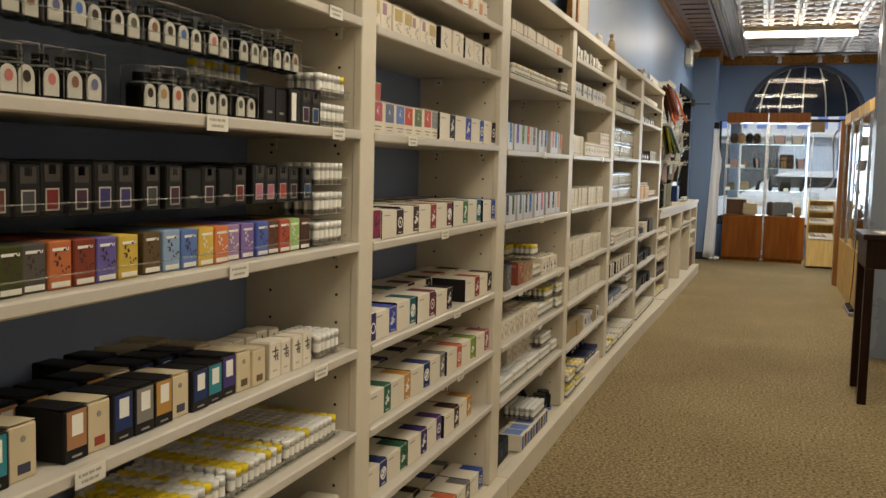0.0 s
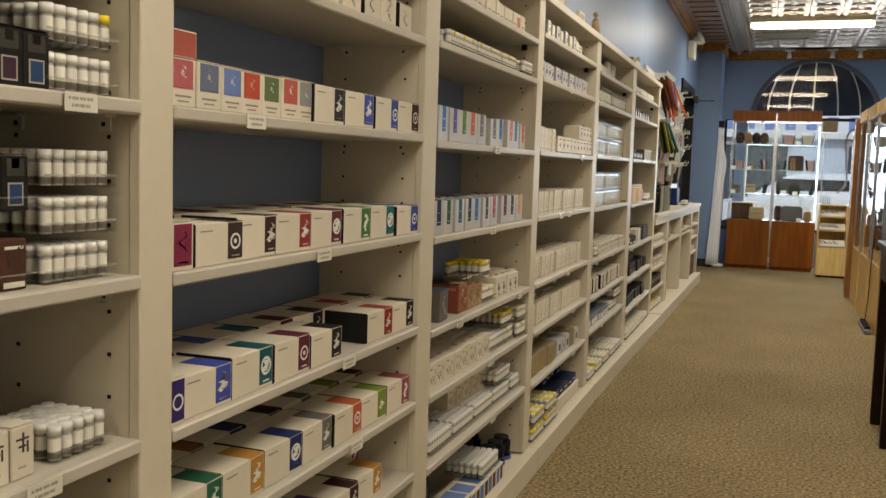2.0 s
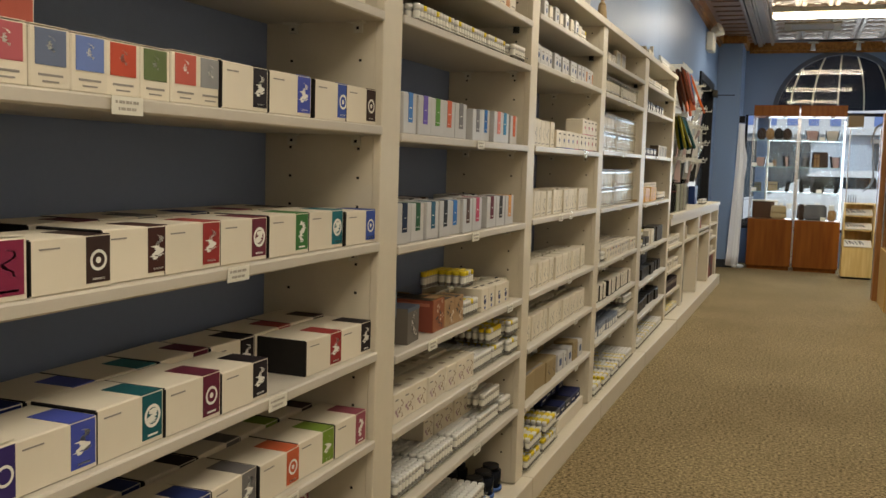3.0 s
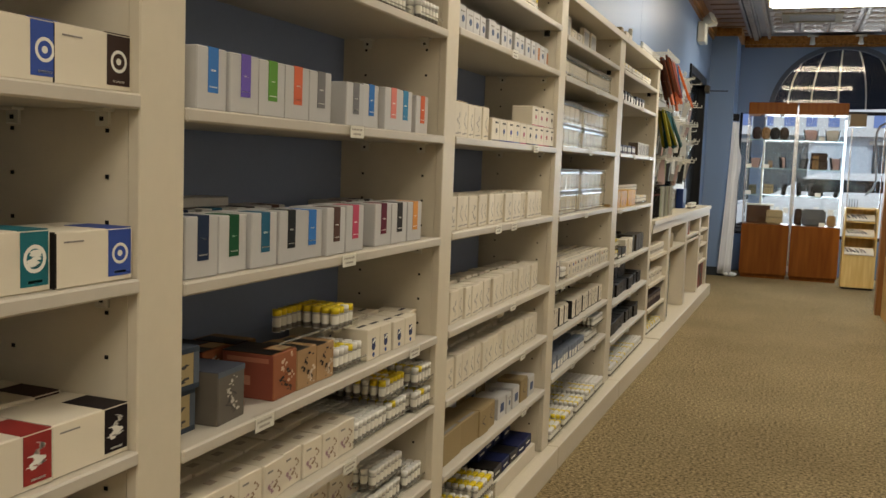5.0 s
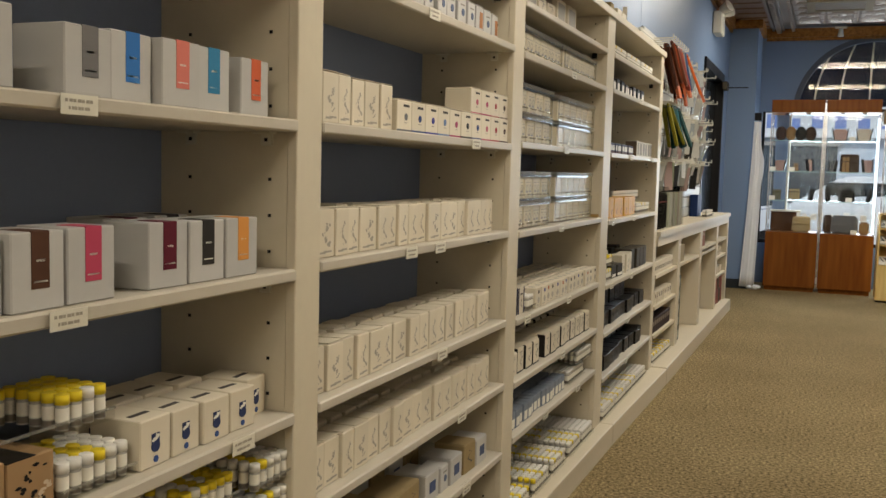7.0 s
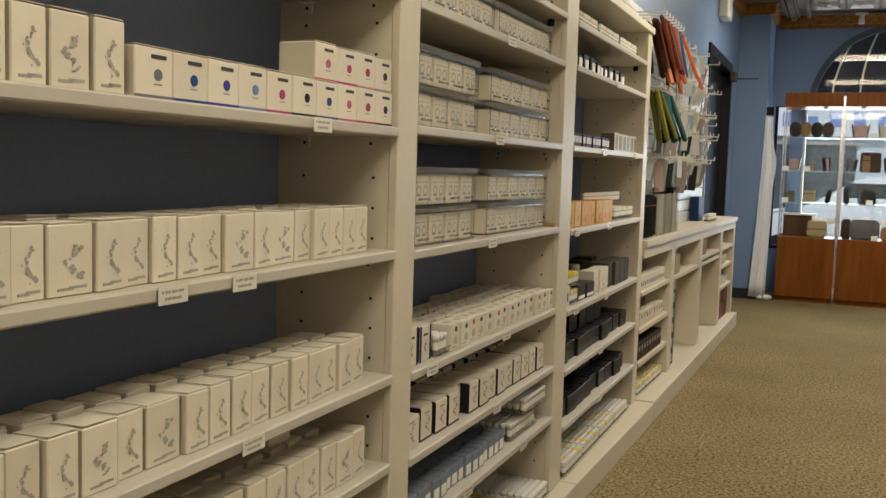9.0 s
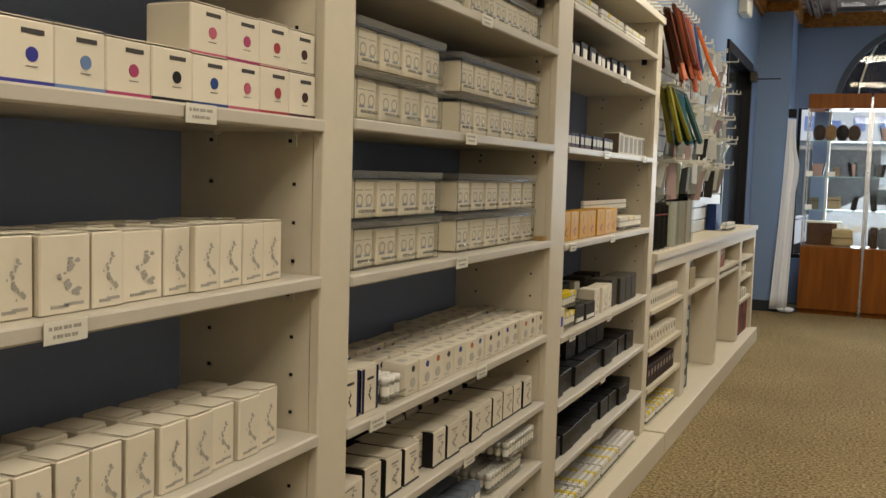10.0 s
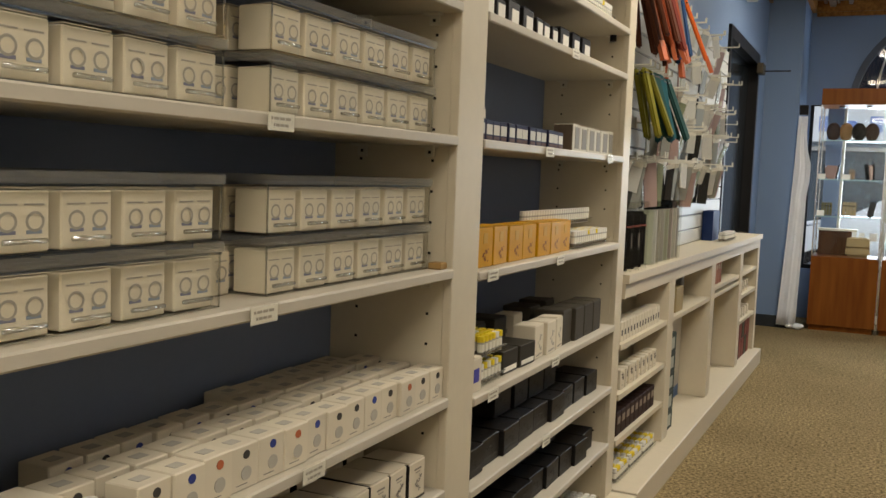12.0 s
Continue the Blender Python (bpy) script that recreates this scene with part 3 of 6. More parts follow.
def line(keys, y0, z, x=-1.06, gap=0.002, slack=0.009, turn=1.9):
    """A row of cartons along the shelf from y0 on."""
    y = y0
    for key in keys:
        w = PROTO[key][1]
        put(key, y + w / 2, z + 0.0006, x - rnd.random() * slack, rnd.uniform(-turn, turn), tall=1 + rnd.uniform(-0.018, 0.012))
        y += w + gap
    return y


# wide ink cartons: white with a dark end and a coloured panel that folds over the top
WIDE = {"crimson": "8e1f45", "brown": "42302a", "umber": "4a2a22", "red": "a02a22", "plum": "6e2433", "green": "3f7a35", "teal": "0f6f78", "blue": "2f50a8",
        "violet": "3a2a6a", "royal": "3f4fb0", "petrol": "125d63", "maroon": "6b2238", "coal": "2a2224", "olive": "8f8420", "lime": "7d9a25", "orange": "d05a1c",
        "grey": "75706c", "rose": "a04a58", "amber": "c58a1c", "purple": "57307e", "forest": "2c6a4a", "navy": "26356f", "ochre": "9a6a1c"}
for n_, c_ in WIDE.items():
    p = [("front", 0.66, 0.1, 0.97, 0.97, tint(c_), "colour_panel"), ("top", 0.64, 0.0, 0.97, 0.62, tint(c_), "top_panel"),
         ("front", 0.1, 0.8, 0.34, 0.83, GREYINK, "maker_mark"), ("front", 0.74, 0.15, 0.9, 0.19, PALE, "name_bar")]
    k_ = sum(map(ord, n_)) % 4
    if k_ == 0:
        p += [("ring", 0.815, 0.52, 0, 0.2, PALE, "emblem"), ("dot", 0.815, 0.52, 0, 0.06, PALE, "emblem_heart")]
    elif k_ == 1:
        p += [("brush", 0.74, 0.32, 0.89, 0.78, PALE, "emblem")]
    elif k_ == 2:
        p += [("ring", 0.815, 0.54, 0, 0.23, PALE, "emblem"), ("brush", 0.77, 0.42, 0.86, 0.66, PALE, "figure")]
    else:
        p += [("brush", 0.72, 0.36, 0.86, 0.6, PALE, "emblem"), ("sketch", 0.78, 0.4, 0.88, 0.8, PALE, "figure")]
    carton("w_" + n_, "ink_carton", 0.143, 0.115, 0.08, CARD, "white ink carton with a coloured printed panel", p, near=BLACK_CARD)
for n_, c_ in {"pink": "c25a60", "slate": "6a7690", "blue": "6b84c4", "scarlet": "cf4a22", "olive": "6b7a48", "coral": "cf5a44", "ash": "9a9a98", "ink": "22201e", "sea": "1f7f96"}.items():
    carton("s_" + n_, "pastel_carton", 0.067, 0.1, 0.078, CARD, "small white ink carton with a pastel square",
           [("front", 0.12, 0.38, 0.88, 0.98, tint(c_), "colour_panel"), ("front", 0.2, 0.2, 0.8, 0.24, GREYINK, "maker_mark"), ("front", 0.3, 0.1, 0.7, 0.13, GREYINK, "name_bar"),
            ("sketch", 0.4, 0.6, 0.6, 0.85, PALE, "emblem")])
carton("w_red_stack", "ink_carton", 0.075, 0.16, 0.05, CARD, "dark ink carton with a red end lying on others", [("front", 0.1, 0.1, 0.95, 0.95, tint("b4533c"), "colour_panel")], near=BLACK_CARD)

Z = SHELVES[2]
line(["s_pink", "s_slate", "s_blue", "s_scarlet", "s_olive", "s_coral", "s_ash"], 2.277, Z[2], x=-1.046, gap=0.0005, turn=0.6)
line(["w_coal", "w_royal"], 2.737, Z[2], x=-1.046, gap=0.005)
line(["w_blue", "w_brown"], 3.06, Z[2] + 0.0002, x=-1.048, gap=-0.013, turn=0)
put("w_red_stack", 2.34, Z[2] + 0.0795, -1.07)
carton("w_narrow", "ink_carton", 0.058, 0.115, 0.08, CARD, "white ink carton end with a crimson panel", [("front", 0.1, 0.1, 0.9, 0.97, tint("8e1f45"), "colour_panel"), ("front", 0.25, 0.15, 0.75, 0.19, PALE, "name_bar"), ("sketch", 0.3, 0.4, 0.7, 0.8, PALE, "emblem")])
carton("w_violet_end", "ink_carton", 0.038, 0.115, 0.08, CARD, "white ink carton end with a violet panel", [("front", 0.05, 0.1, 0.95, 0.97, tint("3a2a6a"), "colour_panel"), ("ring", 0.5, 0.5, 0, 0.18, PALE, "emblem")])
put("w_narrow", 2.308, Z[3], -1.046)
line(["w_brown", "w_umber", "w_red"], 2.342, Z[3], x=-1.046, gap=-0.012, turn=0)
line(["w_plum", "w_green", "w_teal", "w_blue"], 2.748, Z[3], x=-1.046, gap=0.003, turn=0.3)
line(["w_plum", "w_grey", "w_navy", "w_crimson", "w_brown"], 2.48, Z[3] + 0.0003, x=-1.185)
put("w_violet_end", 2.297, Z[4], -1.046)
line(["w_royal", "w_petrol", "w_maroon", "w_coal"], 2.318, Z[4], x=-1.046, gap=-0.0005, turn=0.4)
line(["w_red", "w_coal"], 3.043, Z[4], x=-1.052, gap=0.001)
line(["w_navy", "w_royal", "w_teal", "w_maroon", "w_coal", "w_red", "w_brown"], 2.31, Z[4], x=-1.165)
line(["w_forest", "w_amber", "w_navy", "w_grey", "w_orange", "w_lime", "w_rose"], 2.297, Z[5], x=-1.05)
line(["w_teal", "w_ochre", "w_navy", "w_coal", "w_grey", "w_lime", "w_brown"], 2.29, Z[5], x=-1.18)
line(["w_navy", "w_forest", "w_violet", "w_purple", "w_umber", "w_amber"], 2.3, Z[6], x=-1.056)
line(["w_navy", "w_purple", "w_red", "w_forest", "w_brown", "w_umber", "w_rose"], 2.3, Z[6], x=-1.18)
line(["w_purple", "w_teal", "w_navy", "w_red", "w_orange", "w_grey", "w_blue"], 2.29, BASE, x=-1.05)
line(["w_navy", "w_coal", "w_plum", "w_red", "w_umber", "w_navy", "w_grey"], 2.29, BASE, x=-1.175)

# plain white cartons with small marks, on the upper shelves
carton("m_mark", "figure_carton", 0.085, 0.08, 0.078, CARD, "white ink carton with dark figures", [("brush", 0.25, 0.2, 0.75, 0.8, GREYINK, "emblem"), ("front", 0.2, 0.86, 0.6, 0.9, GREYINK, "name_bar")])
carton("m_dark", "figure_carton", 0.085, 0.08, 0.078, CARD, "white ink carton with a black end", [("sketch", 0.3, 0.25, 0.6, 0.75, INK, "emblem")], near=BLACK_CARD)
carton("m_gold", "figure_carton", 0.062, 0.08, 0.078, CARD, "white ink carton with a gold and grey print", [("front", 0.12, 0.5, 0.88, 0.92, tint("c4a860"), "colour_panel"), ("brush", 0.2, 0.12, 0.8, 0.45, SKETCHINK, "figure"), ("front", 0.3, 0.93, 0.7, 0.98, PALE, "name_bar")])
carton("m_rose", "figure_carton", 0.062, 0.08, 0.078, CARD, "white ink carton with a rose and grey print", [("front", 0.12, 0.55, 0.5, 0.92, tint("b08a90"), "colour_panel"), ("brush", 0.35, 0.15, 0.85, 0.6, SKETCHINK, "figure")])
line(["m_gold", "m_rose", "m_gold", "m_gold", "m_rose", "m_rose", "m_gold"], 2.3, Z[1], gap=0.004)
line(["m_dark", "m_mark", "m_dark", "m_mark", "m_dark"], 2.79, Z[1], gap=0.02)
carton("m_small", "small_carton", 0.05, 0.06, 0.065, CARD, "small plain white ink carton", [("front", 0.2, 0.3, 0.8, 0.36, GREYINK, "name_bar")])
carton("m_orange", "ink_carton", 0.05, 0.06, 0.065, CARD, "small white carton with an orange print", [("front", 0.15, 0.2, 0.85, 0.8, tint("d08a4a"), "colour_panel")])
line(["m_small"] * 8 + ["m_orange", "m_small"] * 3, 2.5, Z[0])

# tall pearl-white cartons with a colour strip
STRIP = {"violet": "7a6ac0", "blue": "1f78c8", "purple": "6b50b8", "green": "5f9a2a", "orange": "e0622a", "grey": "7d7a78", "coral": "ea7a66", "cyan": "1f86b4",
         "navy": "26344e", "forest": "1f5a34", "petrol": "17607a", "black": "23221c", "brown": "5e3e2c", "rose": "cc3a5e", "wine": "6a2030", "soot": "3a3632", "amber": "e8982a"}
for n_, c_ in STRIP.items():
    carton("t_" + n_, "strip_carton", 0.085, 0.085, 0.1, SILVER_CARD, "tall pearl white ink carton with a colour strip",
           [("front", 0.36, 0.28, 0.7, 1.0, tint(c_), "colour_strip"), ("front", 0.45, 0.62, 0.61, 0.65, PALE, "maker_mark"), ("front", 0.4, 0.36, 0.66, 0.38, PALE, "name_bar"),
            ("top", 0.36, 0.0, 0.7, 0.55, tint(c_), "top_strip")])
Z = SHELVES[3]
line(["t_blue", "t_purple", "t_green"], 3.512, Z[2], x=-1.047, gap=0.004)
line(["t_orange", "t_grey"], 3.785, Z[2], x=-1.047, gap=0.001)
line(["t_grey", "t_blue"], 4.045, Z[2] + 0.0005, x=-1.055, gap=-0.001)
line(["t_coral", "t_cyan"], 4.22, Z[2], x=-1.05, gap=-0.001)
line(["t_orange"], 4.43, Z[2], x=-1.06)
line(["t_navy", "t_forest", "t_petrol", "t_black", "t_blue", "t_brown", "t_rose"], 3.488, Z[3], x=-1.047, gap=0.0065)
line(["t_wine", "t_soot", "t_amber"], 4.2, Z[3], x=-1.055, gap=0.007)
line(["t_navy", "t_petrol", "t_black", "t_brown"], 3.6, Z[3], x=-1.165, gap=0.02)
line(["t_wine", "t_soot"], 4.25, Z[3], x=-1.165, gap=0.02)
carton("lid", "carton_lid", 0.2, 0.06, 0.018, SILVER_CARD, "flat pearl white carton lying on top of the others")
put("lid", 3.72, Z[3] + 0.1015, -1.19)
line(["m_small"] * 14 + ["m_orange", "m_small"], 3.6, Z[0], slack=0.01)

# white sketch-printed cartons
for n_, w_ in (("a", 0.075), ("b", 0.052), ("c", 0.062)):
    carton("k_" + n_, "sketch_carton", w_, 0.062, 0.096, CARD, "narrow white ink carton with a grey brush sketch",
           [("brush", 0.32, 0.24, 0.74, 0.7, SKETCHINK, "sketch"), ("front", 0.2, 0.08, 0.55, 0.12, SKETCHINK, "brush_line"), ("front", 0.45, 0.1, 0.85, 0.14, SKETCHINK, "brush_line"), ("near", 0.3, 0.45, 0.6, 0.58, SKETCHINK, "side_mark")])
carton("k_grey", "silver_carton", 0.055, 0.06, 0.07, SILVER_CARD, "small silver grey ink carton with a dot", [("dot", 0.6, 0.5, 0, 0.14, tint("5a6a8a"), "colour_dot"), ("front", 0.3, 0.75, 0.8, 0.8, GREYINK, "maker_mark")])
carton("k_rust", "ink_carton", 0.055, 0.06, 0.07, SILVER_CARD, "small silver grey ink carton with an orange dot", [("front", 0.5, 0.2, 0.9, 0.8, tint("c07a3a"), "colour_panel")])
for n_, c_ in {"grey": "7a7a7a", "blue": "2a4a86", "violet": "3a3a9a", "sky": "6a88b8", "pink": "b83a6a", "black": "2a2a2a", "rose": "cc5a72", "red": "b0343c", "brown": "4a2e2a"}.items():
    carton("l_" + n_, "dot_carton", 0.076, 0.075, 0.068, CARD, "white ink carton with a coloured dot and base band",
           [("front", 0.42, 0.79, 0.82, 0.87, INK, "maker_mark"), ("dot", 0.6, 0.47, 0, 0.12, tint(c_), "colour_dot"), ("front", 0.0, 0.005, 1.0, 0.06, tint(c_), "base_band"), ("front", 0.5, 0.27, 0.7, 0.29, GREYINK, "name_bar")])
Z = SHELVES[4]
line(["k_c", "k_b", "k_b", "k_c", "k_b"], 4.722, Z[2], x=-1.05, gap=0.007)
line(["l_grey", "l_blue", "l_violet", "l_sky", "l_pink", "l_black", "l_blue", "l_rose", "l_red", "l_brown"], 5.04, Z[2], x=-1.046, gap=0.0004, turn=0.3, slack=0.002)
line(["l_rose", "l_pink", "l_red", "l_brown"], 5.498, Z[2] + 0.0685, x=-1.048, gap=0.0004, turn=0.3, slack=0.002)
line(["l_pink", "l_grey", "l_blue"], 5.45, Z[2], x=-1.15, gap=0.01)
line(["k_a", "k_b", "k_b", "k_a", "k_b", "k_b", "k_b", "k_b", "k_b", "k_a", "k_b", "k_a", "k_b", "k_b", "k_b", "k_b", "k_b"], 4.72, Z[3], gap=0.003)
line(["k_b"] * 12, 4.95, Z[3], x=-1.135, gap=0.014)
line(["k_b", "k_c", "k_b", "k_b", "k_c", "k_b", "k_a", "k_b", "k_b", "k_b", "k_b", "k_b", "k_b", "k_b", "k_b", "k_b", "k_b"], 4.72, Z[4], gap=0.006)
line(["k_b"] * 14, 4.8, Z[4], x=-1.135, gap=0.014)
line(["k_b", "k_c"] * 8 + ["k_b"], 4.72, Z[5], gap=0.004)
line(["k_b"] * 15, 4.74, Z[5], x=-1.135, gap=0.012)
line(["k_b"] * 10, 4.8, Z[5], x=-1.21, gap=0.03)
put("k_a", 5.56, Z[5] + 0.03, -1.15)
line(["k_grey"] * 12 + ["k_rust", "k_grey", "k_rust"], 4.75, Z[1], gap=0.012)
carton("kraft_wide", "kraft_carton", 0.16, 0.13, 0.09, KRAFT, "brown kraft card carton", [("top", 0.1, 0.05, 0.9, 0.12, GREYINK, "tape")])
carton("kraft_small", "kraft_carton", 0.085, 0.09, 0.085, KRAFT, "small kraft ink carton with dark print", [("sketch", 0.3, 0.3, 0.7, 0.75, INK, "emblem")])
carton("grey_blue", "ink_carton", 0.085, 0.09, 0.075, SILVER_CARD, "grey ink carton with a blue print", [("front", 0.3, 0.3, 0.75, 0.7, tint("4a5a80"), "colour_panel")])
line(["kraft_wide", "kraft_wide", "kraft_small", "kraft_small"], 4.76, Z[6])
line(["grey_blue", "k_grey", "grey_blue", "kraft_small", "grey_blue"], 5.3, Z[6], gap=0.012)
line(["kraft_wide", "kraft_small", "grey_blue", "grey_blue", "kraft_small", "grey_blue", "kraft_small"], 4.75, Z[6], x=-1.19, gap=0.02)
carton("navy_pack", "ink_carton", 0.095, 0.09, 0.04, tint("1b2450"), "flat dark navy ink carton", [("front", 0.2, 0.4, 0.7, 0.55, PALE, "name_bar")])
carton("black_pack", "ink_carton", 0.095, 0.09, 0.04, BLACK_CARD, "flat black ink carton", [("front", 0.2, 0.4, 0.7, 0.55, PALE, "name_bar")])
carton("card_tray", "display_tray", 0.5, 0.24, 0.055, CARD, "open white card display tray of flat cartons")
put("card_tray", 5.5, BASE, -1.05)
for r in range(2):
    line(["black_pack", "navy_pack", "black_pack", "navy_pack", "navy_pack"], 5.255, BASE + 0.056, x=-1.058 - r * 0.11, gap=0.002)
line(["navy_pack"] * 4, 5.3, BASE + 0.0975, x=-1.13, gap=0.002)
line(["m_small", "k_grey"] * 4 + ["m_small"], 4.76, Z[0], gap=0.03)

# bay with the clear cases
carton("r_ring", "window_carton", 0.073, 0.06, 0.07, CARD, "white ink carton with two arched windows",
       [("ring", 0.28, 0.5, 0, 0.17, FADED, "arched_window"), ("ring", 0.74, 0.5, 0, 0.17, FADED, "arched_window"), ("front", 0.16, 0.3, 0.42, 0.36, tint("8a8aa0"), "colour_bar"), ("front", 0.6, 0.3, 0.86, 0.36, tint("9aa4b4"), "colour_bar"),
        ("front", 0.1, 0.76, 0.45, 0.79, FADED, "name_bar"), ("front", 0.56, 0.76, 0.9, 0.79, FADED, "name_bar")])
carton("r_narrow", "window_carton", 0.038, 0.06, 0.07, CARD, "narrow white ink carton with one arched window", [("ring", 0.5, 0.5, 0, 0.17, FADED, "arched_window"), ("front", 0.2, 0.76, 0.8, 0.79, FADED, "name_bar")])


def clear_case(y, z, w, n, x=-1.065, d=0.2, h=0.0925):
    """A clear lidded case with its cartons standing in it."""
    px, py, pz, wide, up = settle(x, y, z)
    case = empty("clear_case", pose(px, py, pz) @ Matrix.Diagonal((1, wide, up, 1)), "clear lidded plastic case of white ink cartons", "case", "clear cases")
    sheet("tray", open_box(-d, 0, 0, w, 0.001, h - 0.012), ACRYLIC, case)
    sheet("lid", open_box(-d - 0.004, 0.004, -0.004, w + 0.004, h - 0.013, h, bottom=False, top=True), HAZY, case, "hazy clear lid")
    block("rim", (-0.001, 0.0035, 0.0, w, h - 0.0165, h - 0.0135), GLOSSY, case)
    step = w / n
    # thin glossy strips added to give the case edges their highlights
    bm = bmesh.new()
    for y_ in (0.0, w - 0.0016):
        cuboid(bm, -0.0012, 0.0012, y_, y_ + 0.0016, 0.001, h - 0.014)
        cuboid(bm, -d, -0.0012, y_, y_ + 0.0016, 0.001, 0.0022)
    cuboid(bm, -0.0012, 0.0016, 0.0016, w - 0.0016, 0.001, 0.0026)
    part("corner_edge", bm, GLOSSY, case, "glossy strips added for the highlights along the case edges")
    # one glossy rod per carton, added to put glints on the front lip
    for i in range(n):
        grip = bmesh.new()
        drum(grip, 0, 0, -step * 0.3, step * 0.3, 0.0032, n=8)
        bmesh.ops.rotate(grip, verts=grip.verts, matrix=Euler((radians(90), 0, 0)).to_matrix())
        bmesh.ops.translate(grip, verts=grip.verts, vec=(0.0015, step * (i + 0.5), 0.016))
        part("grip", grip, GLOSSY, case, "glossy clear rod added on the front lip for its glint")
    for i in range(n):
        yy = y + step * (i + 0.5)
        put("r_ring" if step > 0.06 else "r_narrow", yy, z + 0.003, x - 0.006, rnd.uniform(-1, 1))
        put("r_ring" if step > 0.06 else "r_narrow", yy, z + 0.003, x - 0.085, rnd.uniform(-1, 1))


Z = SHELVES[5]
for z in (Z[2], Z[3]):
    for tier in (0, 1):
        clear_case(6.0, z + 0.001 + tier * 0.0945, 0.362, 4)
        clear_case(6.48, z + 0.001 + tier * 0.0945, 0.54, 6, x=-1.075)
put("r_ring", 6.43, Z[2] + 0.001, -1.14)
put("r_ring", 6.44, Z[3] + 0.001, -1.14)
for y in (5.98, 6.5):
    clear_case(y, Z[1] + 0.001, 0.48, 6)
carton("block", "wood_block", 0.03, 0.03, 0.014, tint("b08a4a"), "small yellow wooden block on the shelf")
put("block", 7.045, Z[3], -1.048)
carton("q_dot", "swatch_carton", 0.06, 0.055, 0.07, CARD, "small white ink carton with a dot and a swatch circle",
       [("dot", 0.55, 0.36, 0, 0.16, SWATCH, "swatch"), ("dot", 0.55, 0.78, 0, 0.1, INK, "colour_dot"), ("front", 0.2, 0.12, 0.6, 0.14, GREYINK, "name_bar"), ("top", 0.32, 0.3, 0.68, 0.62, SWATCH, "top_window")])
carton("q_blue", "swatch_carton", 0.06, 0.055, 0.07, CARD, "small white ink carton with a blue dot",
       [("dot", 0.55, 0.36, 0, 0.16, SWATCH, "swatch"), ("dot", 0.55, 0.78, 0, 0.1, tint("3a4a9a"), "colour_dot"), ("front", 0.2, 0.12, 0.6, 0.14, GREYINK, "name_bar"), ("top", 0.32, 0.3, 0.68, 0.62, SWATCH, "top_window")])
carton("q_orange", "swatch_carton", 0.06, 0.055, 0.07, CARD, "small white ink carton with an orange dot",
       [("dot", 0.55, 0.36, 0, 0.16, SWATCH, "swatch"), ("dot", 0.55, 0.78, 0, 0.1, tint("c86a3a"), "colour_dot"), ("front", 0.2, 0.12, 0.6, 0.14, GREYINK, "name_bar"), ("top", 0.32, 0.3, 0.68, 0.62, SWATCH, "top_window")])
line(["q_dot", "q_blue", "q_orange", "q_dot", "q_blue", "q_orange", "q_blue", "q_dot", "q_dot", "q_blue", "q_dot", "q_orange", "q_dot", "q_dot"], 6.2, Z[4], x=-1.05, gap=0.002, turn=2.5, slack=0.012)
line(["q_dot"] * 14, 6.14, Z[4], x=-1.122, gap=0.006, turn=3, slack=0.012)
line(["q_blue", "q_dot"] * 7, 6.2, Z[4], x=-1.192, gap=0.004, turn=3, slack=0.012)
line(["q_dot"] * 6, 6.62, Z[4], x=-1.24, gap=0.006)
carton("sailor", "ink_carton", 0.06, 0.08, 0.09, CARD, "white ink carton with navy edges", [("front", 0.0, 0.0, 0.12, 1.0, tint("1c2550"), "edge_band"), ("front", 0.88, 0.0, 1.0, 1.0, tint("1c2550"), "edge_band"), ("front", 0.3, 0.72, 0.7, 0.78, INK, "maker_mark"), ("sketch", 0.4, 0.25, 0.55, 0.6, INK, "name_mark")], near=tint("23253a"))
line(["sailor", "sailor"], 5.97, Z[4], gap=0.012)
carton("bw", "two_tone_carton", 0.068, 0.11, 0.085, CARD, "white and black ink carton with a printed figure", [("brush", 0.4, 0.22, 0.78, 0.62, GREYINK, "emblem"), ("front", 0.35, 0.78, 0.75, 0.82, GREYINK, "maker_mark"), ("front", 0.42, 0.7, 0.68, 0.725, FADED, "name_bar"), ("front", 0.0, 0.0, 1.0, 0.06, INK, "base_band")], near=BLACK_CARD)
line(["m_mark", "bw", "bw", "bw"], 5.97, Z[5], gap=0.012)
line(["bw", "bw"], 6.24, Z[5], x=-1.08, gap=0.006)
line(["bw"] * 9, 6.36, Z[5], x=-1.06, gap=0.006)
line(["bw"] * 8, 6.3, Z[5], x=-1.18, gap=0.02)
carton("bluegrey", "small_carton", 0.042, 0.05, 0.06, tint("7d8796"), "small blue grey ink carton with a white label", [("front", 0.15, 0.1, 0.85, 0.6, PAPER, "label"), ("front", 0.3, 0.25, 0.6, 0.45, INK, "name_bar")])
for r in range(3):
    line(["bluegrey"] * 16, 5.97, Z[6], x=-1.06 - r * 0.058, gap=0.001)
carton("frame_white", "photo_frame", 0.12, 0.02, 0.12, CARD, "white framed card leaning on the shelf", [("front", 0.12, 0.12, 0.88, 0.88, tint("b8b4a8"), "picture")])
line(["frame_white", "frame_white", "m_mark", "m_mark", "frame_white", "frame_white"], 6.0, Z[0], gap=0.03, x=-1.1)

